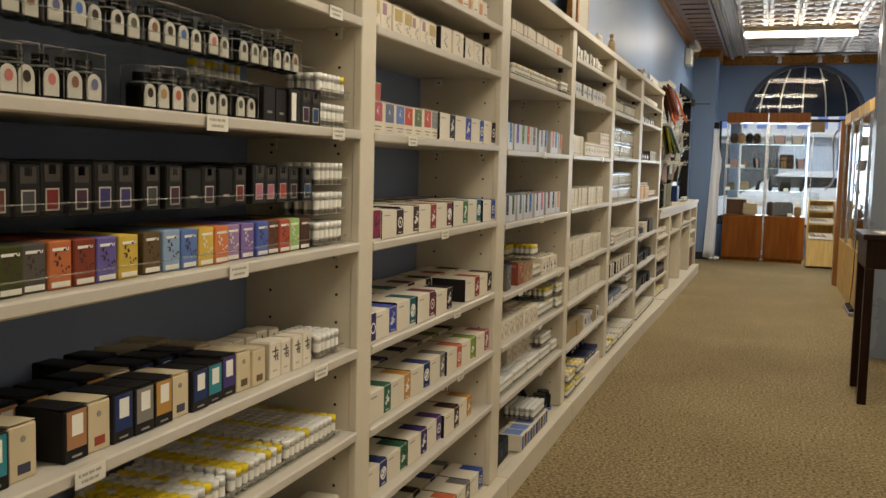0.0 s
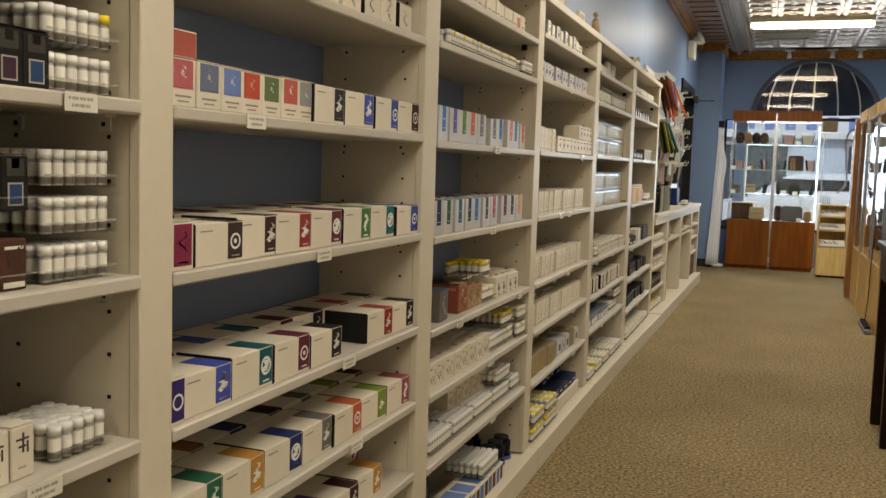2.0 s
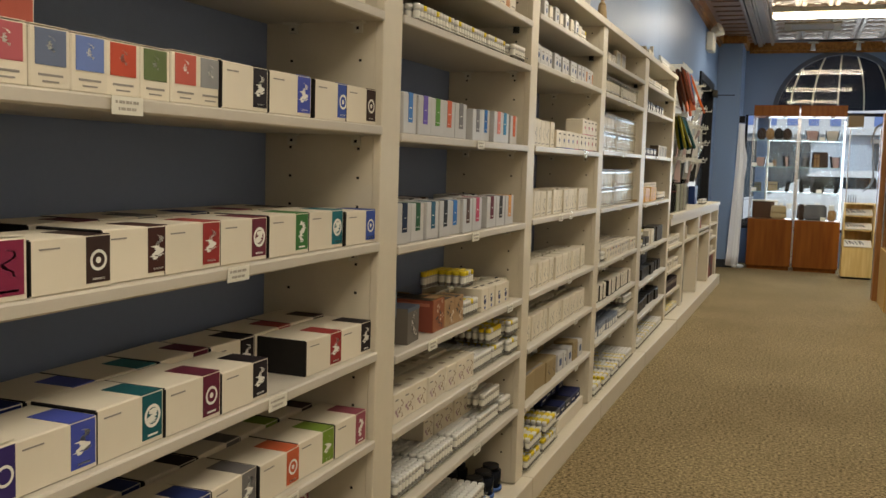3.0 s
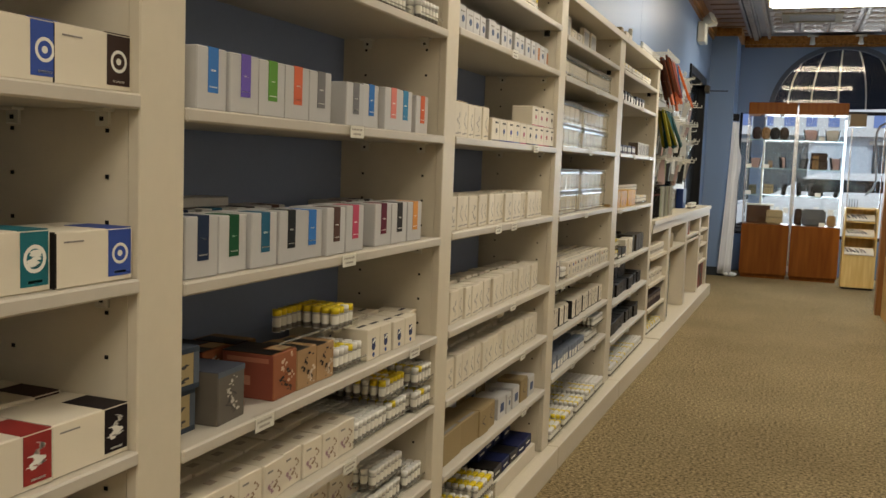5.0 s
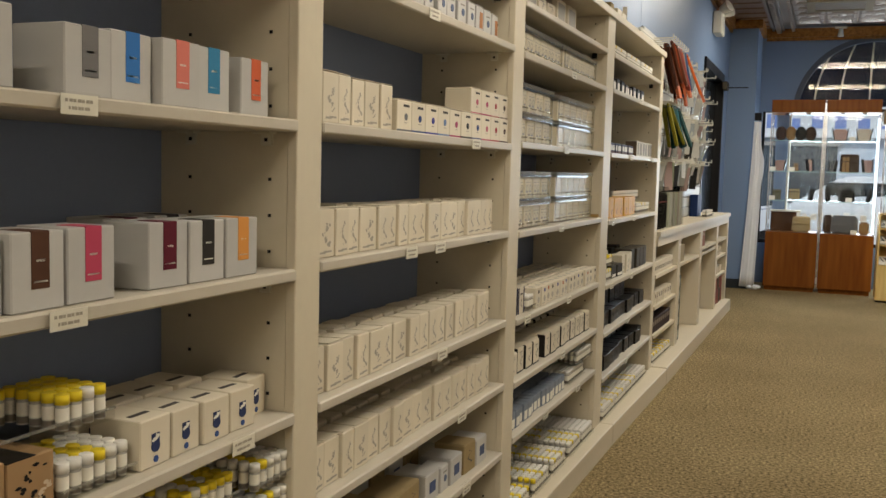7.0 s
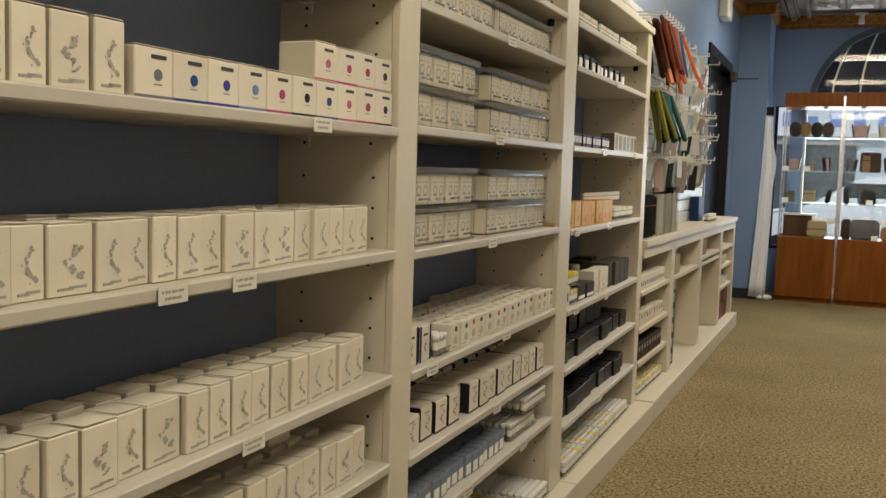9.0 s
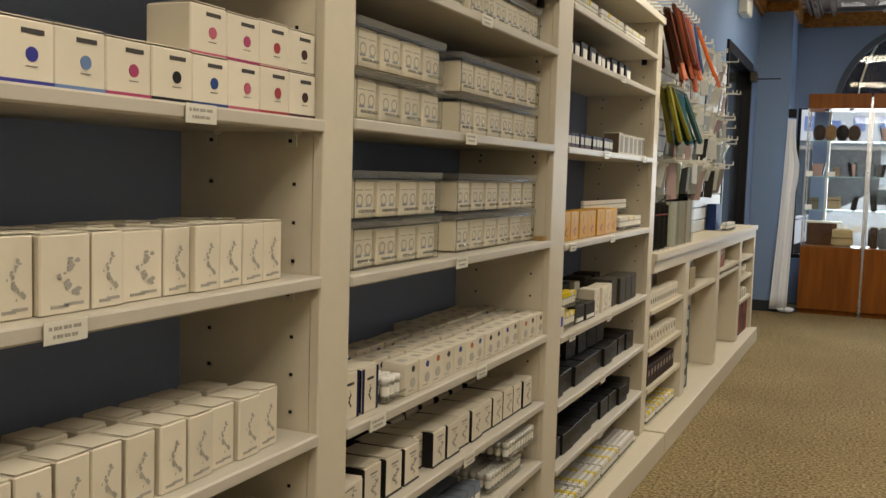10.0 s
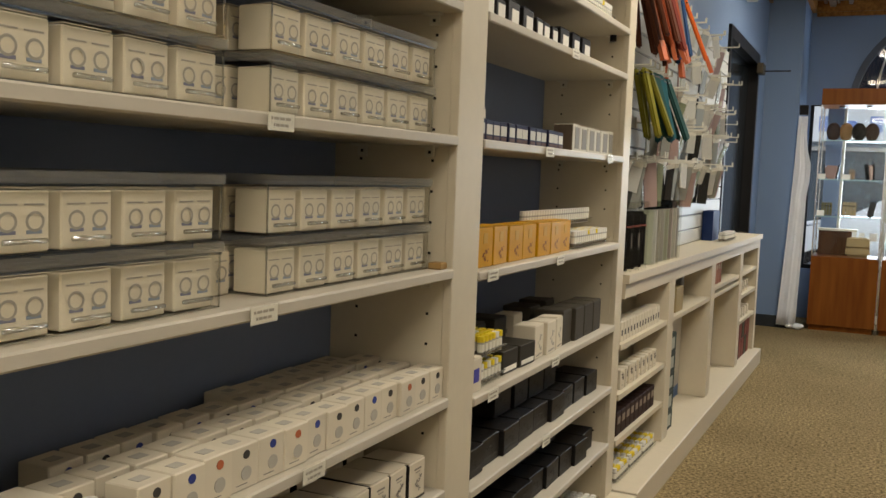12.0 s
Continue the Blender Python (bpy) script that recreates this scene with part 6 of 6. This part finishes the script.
def open_pouch(x, y, z, w, h, d, mat, rz=0.0, foot=0.7):
    """A soft pouch, wider at its mouth, with a dark lining and edge."""
    c = empty("leather_pouch", pose(x, y, z, -8, 0, rz), "soft leather pouch with dark edges on a glass shelf", "pouch", "goods in the display towers")
    bm = bmesh.new()
    cuboid(bm, -w / 2, w / 2, -d / 2, d / 2, 0, h)
    for v in bm.verts:
        if v.co.z < h / 2:
            v.co.x *= foot
    rounded(bm, d * 0.3, 2)
    part("body", bm, mat, c)
    for sx in (-1, 1):
        bm = bmesh.new()
        f = [(sx * w / 2 * (foot if i in (0, 1) else 1) + (0.008 * sx if i in (1, 2) else 0), zz) for i, zz in enumerate((0.004, 0.004, h + 0.008, h + 0.008))]
        lo = [bm.verts.new((px, -d / 2, pz)) for px, pz in f]
        hi = [bm.verts.new((px, d / 2, pz)) for px, pz in f]
        bm.faces.new(lo)
        bm.faces.new(hi[::-1])
        for i in range(4):
            bm.faces.new((lo[i], hi[i], hi[(i + 1) % 4], lo[(i + 1) % 4]))
        bmesh.ops.recalc_face_normals(bm, faces=bm.faces)
        part("edge", bm, LEATHER["black"], c)


TA, TB = -0.714, -0.178
for i in range(4):
    spectacle_case(TA + 0.085 + i * 0.098, TY + 0.17 + 0.02 * (i % 2), 1.5855, 0.068, LEATHER[("dark", "tan", "black", "dark")[i]])
open_pouch(TB + 0.13, TY + 0.2, 1.5855, 0.15, 0.125, 0.05, LEATHER["rose"], 8)
open_pouch(TB + 0.36, TY + 0.2, 1.5855, 0.15, 0.125, 0.05, LEATHER["cream"], -8)
open_pouch(TA + 0.09, TY + 0.16, 1.2635, 0.11, 0.115, 0.045, LEATHER["rose"], -10, 0.75)
pen_sleeve(TA + 0.25, TY + 0.2, 1.2635, LEATHER["tan"], 2, 0.05, 0.09)
open_pouch(TA + 0.39, TY + 0.16, 1.2635, 0.06, 0.125, 0.04, LEATHER["rose"], 40, 0.6)
open_pouch(TB + 0.07, TY + 0.16, 1.2635, 0.075, 0.115, 0.04, LEATHER["grey"], -30, 0.7)
bag(TB + 0.235, TY + 0.2, 1.2635, 0.19, 0.19, 0.05, LEATHER["dark"], "dark brown patterned leather case on a glass shelf", 0)
pen_sleeve(TB + 0.2, TY + 0.13, 1.2635, LEATHER["tan"], 2, 0.07, 0.16)
open_pouch(TB + 0.41, TY + 0.16, 1.2635, 0.1, 0.13, 0.04, LEATHER["rose"], 25, 0.75)
pen_sleeve(TA + 0.075, TY + 0.14, 0.9575, LEATHER["olive"], 4, 0.085, 0.115)
pen_sleeve(TA + 0.25, TY + 0.16, 0.9575, LEATHER["beige"], 4, 0.11, 0.125)
pen_sleeve(TA + 0.41, TY + 0.14, 0.9575, LEATHER["black"], 1, 0.055, 0.13, 10, 15)
pen_sleeve(TB + 0.05, TY + 0.14, 0.9575, LEATHER["black"], 1, 0.06, 0.145, -4)
pen_sleeve(TB + 0.17, TY + 0.3, 0.9575, LEATHER["grey"], 1, 0.05, 0.15)
bag(TB + 0.235, TY + 0.18, 0.9575, 0.14, 0.125, 0.05, LEATHER["black"], "black leather pen case on a glass shelf", 0, flap=False)
pen_sleeve(TB + 0.43, TY + 0.14, 0.9575, LEATHER["black"], 1, 0.055, 0.14, 12, 10)
bag(TA + 0.335, TY + 0.16, 0.6235, 0.19, 0.165, 0.09, LEATHER["beige"], "tan leather satchel with a flap in a display tower", 0)
bag(TB + 0.06, TY + 0.2, 0.6235, 0.1, 0.19, 0.08, LEATHER["dark"], "dark brown leather bag in a display tower", 10, flap=False)
bag(TB + 0.22, TY + 0.18, 0.6235, 0.27, 0.19, 0.09, LEATHER["grey"], "large grey leather bag in a display tower", 0, flap=False)
bag(TB + 0.41, TY + 0.14, 0.6235, 0.1, 0.13, 0.07, LEATHER["tan"], "brown leather box in a display tower", -10, flap=False)
stand = empty("display_box", pose(TA + 0.02, TY + 0.26, 0.6235), "brown wooden display box with a pale top in a tower", "box", "goods in the display towers")
block("body", (0.0, 0.26, 0.0, 0.14, 0.0, 0.205), wood("walnut_box", rgb("3a2417"), rgb("5a3c28"), 0.45, axis=2), stand)
block("lid", (-0.006, 0.3, -0.02, 0.15, 0.2055, 0.222), CARD, stand, "pale top board")
for cx, cy, cz in ((TB + 0.245, 0.09, 1.5855), (TA + 0.21, 0.09, 1.2635), (TB + 0.245, 0.08, 0.9575), (TB + 0.31, 0.08, 0.6235), (TA + 0.03, 0.08, 0.9575), (TA + 0.02, 0.08, 1.2635)):
    card(cx, TY + cy, cz)

# tan case with open pen shelves
tan = empty("pen_case_cabinet", pose(0.34, 13.1, 0), "tan laminate cabinet with stepped pen shelves and a glass top", "cabinet")
block("base", (0, 0.33, 0.0, 0.34, 0.02, 0.36), TANWOOD, tan, bevel=0.004)
block("kick", (0.01, 0.32, 0.02, 0.32, 0.0, 0.02), DARKMETAL, tan)
for x in (0.0, 0.315):
    block("side", (x, x + 0.015, 0.0, 0.34, 0.361, 0.87), TANWOOD, tan)
block("back", (0.016, 0.314, 0.325, 0.34, 0.361, 0.87), TANWOOD, tan)
for z, y in ((0.365, 0.0), (0.56, 0.09), (0.72, 0.15), (0.862, 0.2)):
    block("shelf", (0.016, 0.314, y, 0.324, z - 0.012, z), TANWOOD, tan)
for x in (0.0, 0.318):
    block("post", (x, x + 0.012, 0.0, 0.012, 0.871, 1.72), ALU, tan)
for y in (0.002, 0.33):
    sheet("pane", [[(0.013, y, 0.871), (0.317, y, 0.871), (0.317, y, 1.72), (0.013, y, 1.72)]], GLASS, tan).visible_shadow = False
block("header", (-0.02, 0.14, 0.0, 0.34, 1.73, 1.86), tint("7a6648"), tan)
for z in (0.366, 0.561, 0.721):
    m_tray = pose(0.34, 13.11 + (z - 0.366) * 0.42, z + 0.004, 26, 0, 0)
    tray = block("pen_tray", (0.02, 0.31, 0.0, 0.15, 0.0, 0.008), PAPER)
    tray.matrix_basis = m_tray
    tagged(tray, "white slanted tray of pens on a cabinet shelf", "tray", "pen trays")
    for i in range(6):
        pen = bmesh.new()
        drum(pen, 0, 0, 0, 0.085, 0.0045, 0.0035, n=8)
        ob = part("pen", pen, (DARKMETAL, tint("6a4a30"), tint("2a3a5a"))[i % 3])
        ob.matrix_basis = m_tray @ pose(0.06 + i * 0.034, 0.045, 0.0128, -90, 0, rnd.uniform(15, 40))
        tagged(ob, "dark fountain pen lying on a tray", "pen", "pens")
for i in range(4):
    pen = bmesh.new()
    drum(pen, 0, 0, 0, 0.1, 0.0045, 0.0035, n=8)
    ob = part("pen", pen, DARKMETAL)
    ob.matrix_basis = pose(0.385 + i * 0.026, 13.34, 0.8625)
    tagged(ob, "dark fountain pen standing in a holder", "pen", "pens")

# row of glass cases along the other side
def side_case(y0, y1, x, top):
    c = empty("glass_case", pose(x, y0, 0), "maple glass display case with a lit interior", "display case", "side display cases")
    w, d = y1 - y0, 0.5
    block("base", (0, d, 0, w, 0.0, 0.52), MAPLE, c, "maple laminate base")
    block("header", (-0.01, d, 0, w, top - 0.1, top), MAPLE, c, "maple header")
    for y in (0.0, w - 0.018):
        block("post", (0.0, 0.018, y, y + 0.018, 0.521, top - 0.101), ALU, c, "bright metal post")
        block("rear_post", (d - 0.018, d, y, y + 0.018, 0.521, top - 0.101), ALU, c)
    for z in (0.8, 1.1, 1.4):
        sheet("glass_shelf", [[(0.02, 0.02, z), (d - 0.02, 0.02, z), (d - 0.02, w - 0.02, z), (0.02, w - 0.02, z)]], GLASS, c)
        block("shelf_edge", (0.013, 0.0195, 0.02, w - 0.02, z - 0.007, z), GLASSEDGE, c, "pale green glass edge")
    zt = top - 0.101
    sheet("pane", [[(0.005, 0.019, 0.521), (0.005, w - 0.019, 0.521), (0.005, w - 0.019, zt), (0.005, 0.019, zt)]], GLASS, c).visible_shadow = False
    for y in (0.004, w - 0.009):
        sheet("side_pane", [[(0.02, y, 0.521), (d - 0.02, y, 0.521), (d - 0.02, y, zt), (0.02, y, zt)]], GLASS, c).visible_shadow = False
    return c


for i, (a, b) in enumerate(((8.0, 8.79), (8.81, 9.6), (9.62, 10.41), (10.43, 11.16))):
    side_case(a, b, 0.612 - 0.008 * i, 1.83)
    for j, z in enumerate((0.5205, 0.8005, 1.1005, 1.4005)):
        for q in range(3):
            carton_key = ("steel", "brown_pack", "bw", "k_c")[(i + j + q) % 4]
            put(carton_key, a + 0.16 + q * 0.2, z, 0.85)
panel = block("end_panel", (0.545, 1.045, 11.19, 11.35, 0.0, 1.78), wood("brown_laminate", rgb("8a5e34"), rgb("a8774a"), 0.4), bevel=0.004)
tagged(panel, "brown laminate end panel of the display cases", "panel")
strip = empty("power_strip", pose(0.56, 8.84, 0.0), "grey power strip lying on the carpet", "power strip")
block("body", (-0.025, 0.025, 0, 0.55, 0.001, 0.035), GREYPLASTIC, strip, bevel=0.005)
for i in range(5):
    block("plug", (-0.02, 0.02, 0.05 + i * 0.1, 0.085 + i * 0.1, 0.035, 0.06), DARKMETAL, strip)
cord = bpy.data.curves.new("power_cord", "CURVE")
cord.dimensions, cord.bevel_depth = "3D", 0.004
sp = cord.splines.new("BEZIER")
sp.bezier_points.add(3)
for bp_, co in zip(sp.bezier_points, ((0.56, 9.14, 0.05), (0.587, 9.29, 0.25), (0.587, 9.24, 0.48), (0.59, 9.19, 0.75))):
    bp_.co, bp_.handle_left_type, bp_.handle_right_type = co, "AUTO", "AUTO"
cord.materials.append(DARKMETAL)
ob = new("cord", cord)
ob.parent = strip
ob.matrix_parent_inverse = strip.matrix_basis.inverted()
bm = bmesh.new()
drum(bm, 0, 0, 0.0, 0.03, 0.14, 0.13, n=28)
base_ = part("white_stand", bm, PLASTIC_WHITE)
base_.location = (0.68, 7.62, 0)
tagged(base_, "white round stand base on the carpet", "stand")
handle = bpy.data.curves.new("door_pull", "CURVE")
handle.dimensions, handle.bevel_depth = "3D", 0.012
sp = handle.splines.new("BEZIER")
sp.bezier_points.add(4)
for bp_, co in zip(sp.bezier_points, ((0.72, 13.6, 1.8), (0.64, 13.56, 1.74), (0.63, 13.56, 1.4), (0.63, 13.56, 1.1), (0.55, 13.6, 1.0))):
    bp_.co, bp_.handle_left_type, bp_.handle_right_type = co, "AUTO", "AUTO"
handle.materials.append(GREYPLASTIC)
tagged(new("door_pull", handle), "grey metal pull handle by the window", "handle")

# dark side table
table = empty("side_table", pose(0.328, 5.54, 0), "dark stained wooden side table with square legs", "table")
block("tabletop", (-0.02, 0.6, -0.02, 0.5, 0.87, 0.9), DARKWOOD, table, bevel=0.004)
block("apron", (0.0, 0.58, 0.0, 0.48, 0.72, 0.869), DARKWOOD, table)
for x in (0.0, 0.54):
    for y in (0.0, 0.44):
        block("leg", (x, x + 0.045, y, y + 0.045, 0.0, 0.719), DARKWOOD, table, bevel=0.003)
paper = block("paper_sheet", (0.0, 0.25, 0.0, 0.2, 0.0, 0.004), PAPER)
paper.matrix_basis = pose(0.4, 5.58, 0.9005, 0, 0, 6)
tagged(paper, "white paper lying on the dark table", "paper")

# emergency light, curtain, track heads
em = empty("emergency_light", pose(WALL + 0.001, 11.85, 2.46), "aged white emergency light with two lamp heads", "emergency light")
block("housing", (0.0, 0.08, 0.0, 0.26, 0.0, 0.2), PLASTIC_WHITE, em, bevel=0.01)
for y in (0.02, 0.24):
    bm = bmesh.new()
    bmesh.ops.create_cone(bm, segments=16, radius1=0.035, radius2=0.055, depth=0.09, cap_ends=True, matrix=Matrix.Translation((0.1, y, 0.22)) @ Euler((0, radians(65), radians(-25 if y < 0.1 else 25))).to_matrix().to_4x4())
    part("lamp_head", bm, PLASTIC_WHITE, em)
bm = bmesh.new()
n_ = 40
rows_ = []
for r in range(14):
    z = 0.03 + 1.74 * r / 13
    left = -0.889 - 0.075 * (1 - z / 1.78) ** 1.2
    right = -0.822 + 0.042 * math.exp(-((z - 1.33) / 0.16) ** 2) + 0.03 * min(1, max(0, (1.5 - z) / 0.5)) - 0.02 * max(0, 0.8 - z)
    row = []
    for i in range(n_ + 1):
        u = i / n_
        fold = 0.005 * math.sin(u * 9 + z * 1.3) + 0.0015 * math.sin(u * 26 - z * 2.4)
        row.append(bm.verts.new((left + (right - left) * u + 0.003 * math.sin(u * 17 + z * 2), 13.49 + fold - 0.012 * (1 - z / 1.78), z)))
    rows_.append(row)
for p_, q_ in zip(rows_, rows_[1:]):
    for i in range(n_):
        f = bm.faces.new((p_[i], p_[i + 1], q_[i + 1], q_[i]))
        f.smooth = True
cur = part("curtain", bm, FABRIC)
cur.modifiers.new("thickness", "SOLIDIFY").thickness = 0.002
tagged(cur, "white sheer fabric hanging beside the pillar", "curtain")
bm = bmesh.new()
for k_ in range(5):
    bmesh.ops.create_icosphere(bm, subdivisions=2, radius=0.03 + 0.01 * (k_ % 2), matrix=Matrix.LocRotScale((-0.86 + 0.022 * k_, 13.49 + 0.03 * (k_ % 3), 0.028), None, (1, 1, 0.7)))
heap = part("crumpled_plastic", bm, FABRIC)
tagged(heap, "crumpled white plastic on the carpet by the pillar", "plastic sheet")
brk = block("curtain_bracket", (-0.897, -0.828, 13.6, 13.65, 1.79, 1.87), DARKMETAL)
tagged(brk, "small black bracket on the pillar", "bracket")
for x in (-0.1, 0.42, 0.75):
    tr = empty("track_light", pose(x, END - 0.15, CEIL - 0.012), "small white track light head", "light", "track lights")
    block("mount", (-0.06, 0.06, -0.02, 0.02, -0.02, 0.0), PLASTIC_WHITE, tr)
    bm = bmesh.new()
    drum(bm, 0, 0, -0.11, -0.02, 0.03, 0.02, n=14)
    part("head", bm, PLASTIC_WHITE, tr)

# ---- the street outside ----
structure(block("ground", (-150, 150, END + 0.15, 250, -0.3, -0.15), paint("asphalt", (0.09, 0.09, 0.092), 0.85, vary=0.2, grain=40, bump=0.4, stain=0.6)), "grey asphalt street", "road")
structure(block("pavement", (-30, 30, END + 0.15, 16.2, -0.15, -0.02), paint("concrete", (0.42, 0.41, 0.39), 0.8, vary=0.12, grain=30, bump=0.2, stain=0.8)), "pale concrete pavement before the shop", "pavement")
structure(block("pavement_far", (-30, 30, 25.0, 28.0, -0.15, -0.02), paint("concrete_far", (0.45, 0.44, 0.42), 0.8, vary=0.12)), "pale concrete pavement across the street", "pavement")
house = empty("shop_building", pose(0, 28, 0), "pale shop building across the street with a sign", "building")
block("wall", (-16, 16, 0, 6, -0.05, 8.0), paint("pale_render", (0.36, 0.42, 0.5), 0.8, vary=0.12, grain=8, stain=0.5), house)
block("roof", (-16.3, 16.3, -0.3, 6.3, 8.0, 8.3), tint("8a8a88"), house)
for i in range(8):
    x = -14 + i * 3.9
    wdw = block("window", (x, x + 2.4, -0.06, 0.02, 0.3, 2.0), tint("3a4650", 0.15), house)
    block("frame", (x - 0.1, x + 2.5, -0.1, -0.061, 2.0, 2.1), tint("9a9a98"), wdw)
    block("upper_window", (x + 0.4, x + 1.9, -0.06, 0.02, 4.9, 6.9), tint("4a5660", 0.15), house)
sign = block("sign_board", (-6, 8, -0.2, -0.05, 2.2, 3.5), paint("weathered_sign", (0.5, 0.53, 0.57), 0.6, vary=0.08, stain=0.6), house, "white sign board with blue lettering")
for i in range(16):
    h_ = 0.34 if i % 3 else 0.24
    block("letter_bar", (-2.6 + i * 0.52, -2.34 + i * 0.52, -0.215, -0.2, 2.42, 2.42 + h_), tint("6a86c8"), sign)
post = block("window_post", (-0.7, -0.57, END - 0.16, END - 0.004, 0.0, 1.93), BLUE)
structure(post, "slate blue painted window post", "post")
structure(block("post_trim", (-0.568, -0.547, END - 0.13, END - 0.01, 0.0, 1.93), CREAM), "pale edge trim of the window post", "trim")
for i in range(9):
    bar = block("window_lettering", (-0.47 + i * 0.085, -0.405 + i * 0.085 - 0.02 * (i % 2), END + 0.035, END + 0.037, 0.73, 0.8 + 0.02 * (i % 3 == 0)), PAPER)
    tagged(bar, "white painted letter on the shop window glass", "lettering", "window lettering")


def car(x, y, mat, label):
    c = empty("parked_car", pose(x, y, -0.15), label, "car", "parked cars")
    bm = bmesh.new()
    prof = [(-2.2, 0.3), (-2.25, 0.6), (-2.1, 0.82), (-1.2, 0.92), (-0.55, 1.38), (0.75, 1.42), (1.5, 0.98), (2.15, 0.9), (2.25, 0.6), (2.2, 0.3)]
    a = [bm.verts.new((px, -0.85 + (0.12 if pz > 1.1 else 0), pz)) for px, pz in prof]
    b = [bm.verts.new((px, 0.85 - (0.12 if pz > 1.1 else 0), pz)) for px, pz in prof]
    bm.faces.new(a)
    bm.faces.new(b[::-1])
    for i in range(len(prof)):
        j = (i + 1) % len(prof)
        bm.faces.new((a[i], b[i], b[j], a[j]))
    rounded(bm, 0.05, 2)
    part("body", bm, mat, c)
    block("side_window", (-0.75, 0.95, -0.8, -0.74, 0.98, 1.3), tint("1c2226", 0.1), c)
    for wx in (-1.4, 1.4):
        wheel = bmesh.new()
        bmesh.ops.create_cone(wheel, segments=24, radius1=0.32, radius2=0.32, depth=0.2, cap_ends=True, matrix=Matrix.Translation((wx, -0.78, 0.32)) @ Euler((radians(90), 0, 0)).to_matrix().to_4x4())
        tyre = part("wheel", wheel, DARKMETAL, c)
        rim = bmesh.new()
        bmesh.ops.create_cone(rim, segments=20, radius1=0.2, radius2=0.2, depth=0.02, cap_ends=True, matrix=Matrix.Translation((wx, -0.89, 0.32)) @ Euler((radians(90), 0, 0)).to_matrix().to_4x4())
        part("rim", rim, ALU, tyre)


CARPAINT = paint("white_car_paint", (0.55, 0.58, 0.62), 0.2, vary=0.03, bump=0, coat=0.6)
car(0.6, 17.6, CARPAINT, "white parked car at the kerb")
car(-4.6, 17.6, tint("6a747e", 0.25), "grey parked car at the kerb")
car(5.9, 17.6, tint("8a2a22", 0.25), "red parked car at the kerb")

# domed awning over the arched window
awn = empty("dome_awning", pose(AX, END + 0.152, AZ + 0.12), "dark blue domed fabric awning with pale ribs", "awning")
bm = bmesh.new()
nu, nv, R = 24, 10, AR + 0.08
grid = []
for i in range(nu + 1):
    a = math.pi * i / nu
    row = []
    for j in range(nv + 1):
        t_ = math.pi / 2 * j / nv
        row.append(bm.verts.new((-R * math.cos(a), R * math.sin(a) * math.sin(t_) * 0.95, R * math.sin(a) * math.cos(t_))))
    grid.append(row)
for p_, q_ in zip(grid, grid[1:]):
    for j in range(nv):
        try:
            f = bm.faces.new((p_[j], p_[j + 1], q_[j + 1], q_[j]))
            f.smooth = True
        except ValueError:
            pass
bmesh.ops.remove_doubles(bm, verts=bm.verts, dist=0.0005)
part("canopy", bm, paint("navy_awning_cloth", (0.02, 0.025, 0.04), 0.8, vary=0.1, grain=200), awn)
for k_ in range(1, 8):
    a = math.pi * k_ / 8
    rib = bpy.data.curves.new("rib", "CURVE")
    rib.dimensions, rib.bevel_depth = "3D", 0.009
    sp = rib.splines.new("POLY")
    sp.points.add(12)
    for j, pt in enumerate(sp.points):
        t_ = math.pi / 2 * j / 12
        r_ = R - 0.02
        # ribs fan out from the top of the arch down to the front hem
        pt.co = (-r_ * math.cos(a) * math.sin(t_), 0.95 * r_ * math.sin(a) * math.sin(t_), r_ * math.cos(t_), 1)
    rib.materials.append(PLASTIC_WHITE)
    ob = new("rib", rib)
    ob.parent = awn

# the back rows of cartons and vials, too many to count, as one joined mesh
verts, faces, slots, mats, smooth = [], [], [], [], []
for me, m in BULK:
    base = len(verts)
    verts += [tuple(m @ v.co) for v in me.vertices]
    for p_ in me.polygons:
        mat_ = me.materials[p_.material_index]
        if mat_ not in mats:
            mats.append(mat_)
        faces.append([base + i for i in p_.vertices])
        slots.append(mats.index(mat_))
me = bpy.data.meshes.new("stock_rows")
me.from_pydata(verts, [], faces)
for m in mats:
    me.materials.append(m)
me.polygons.foreach_set("material_index", slots)
tagged(new("stock_rows", me), "rows of ink cartons and vials standing behind the front ones", "stock", kind="stuff")

for key, (ob, *_rest) in PROTO.items():
    if key not in USED:
        for o in (*ob.children_recursive, ob):
            bpy.data.objects.remove(o)
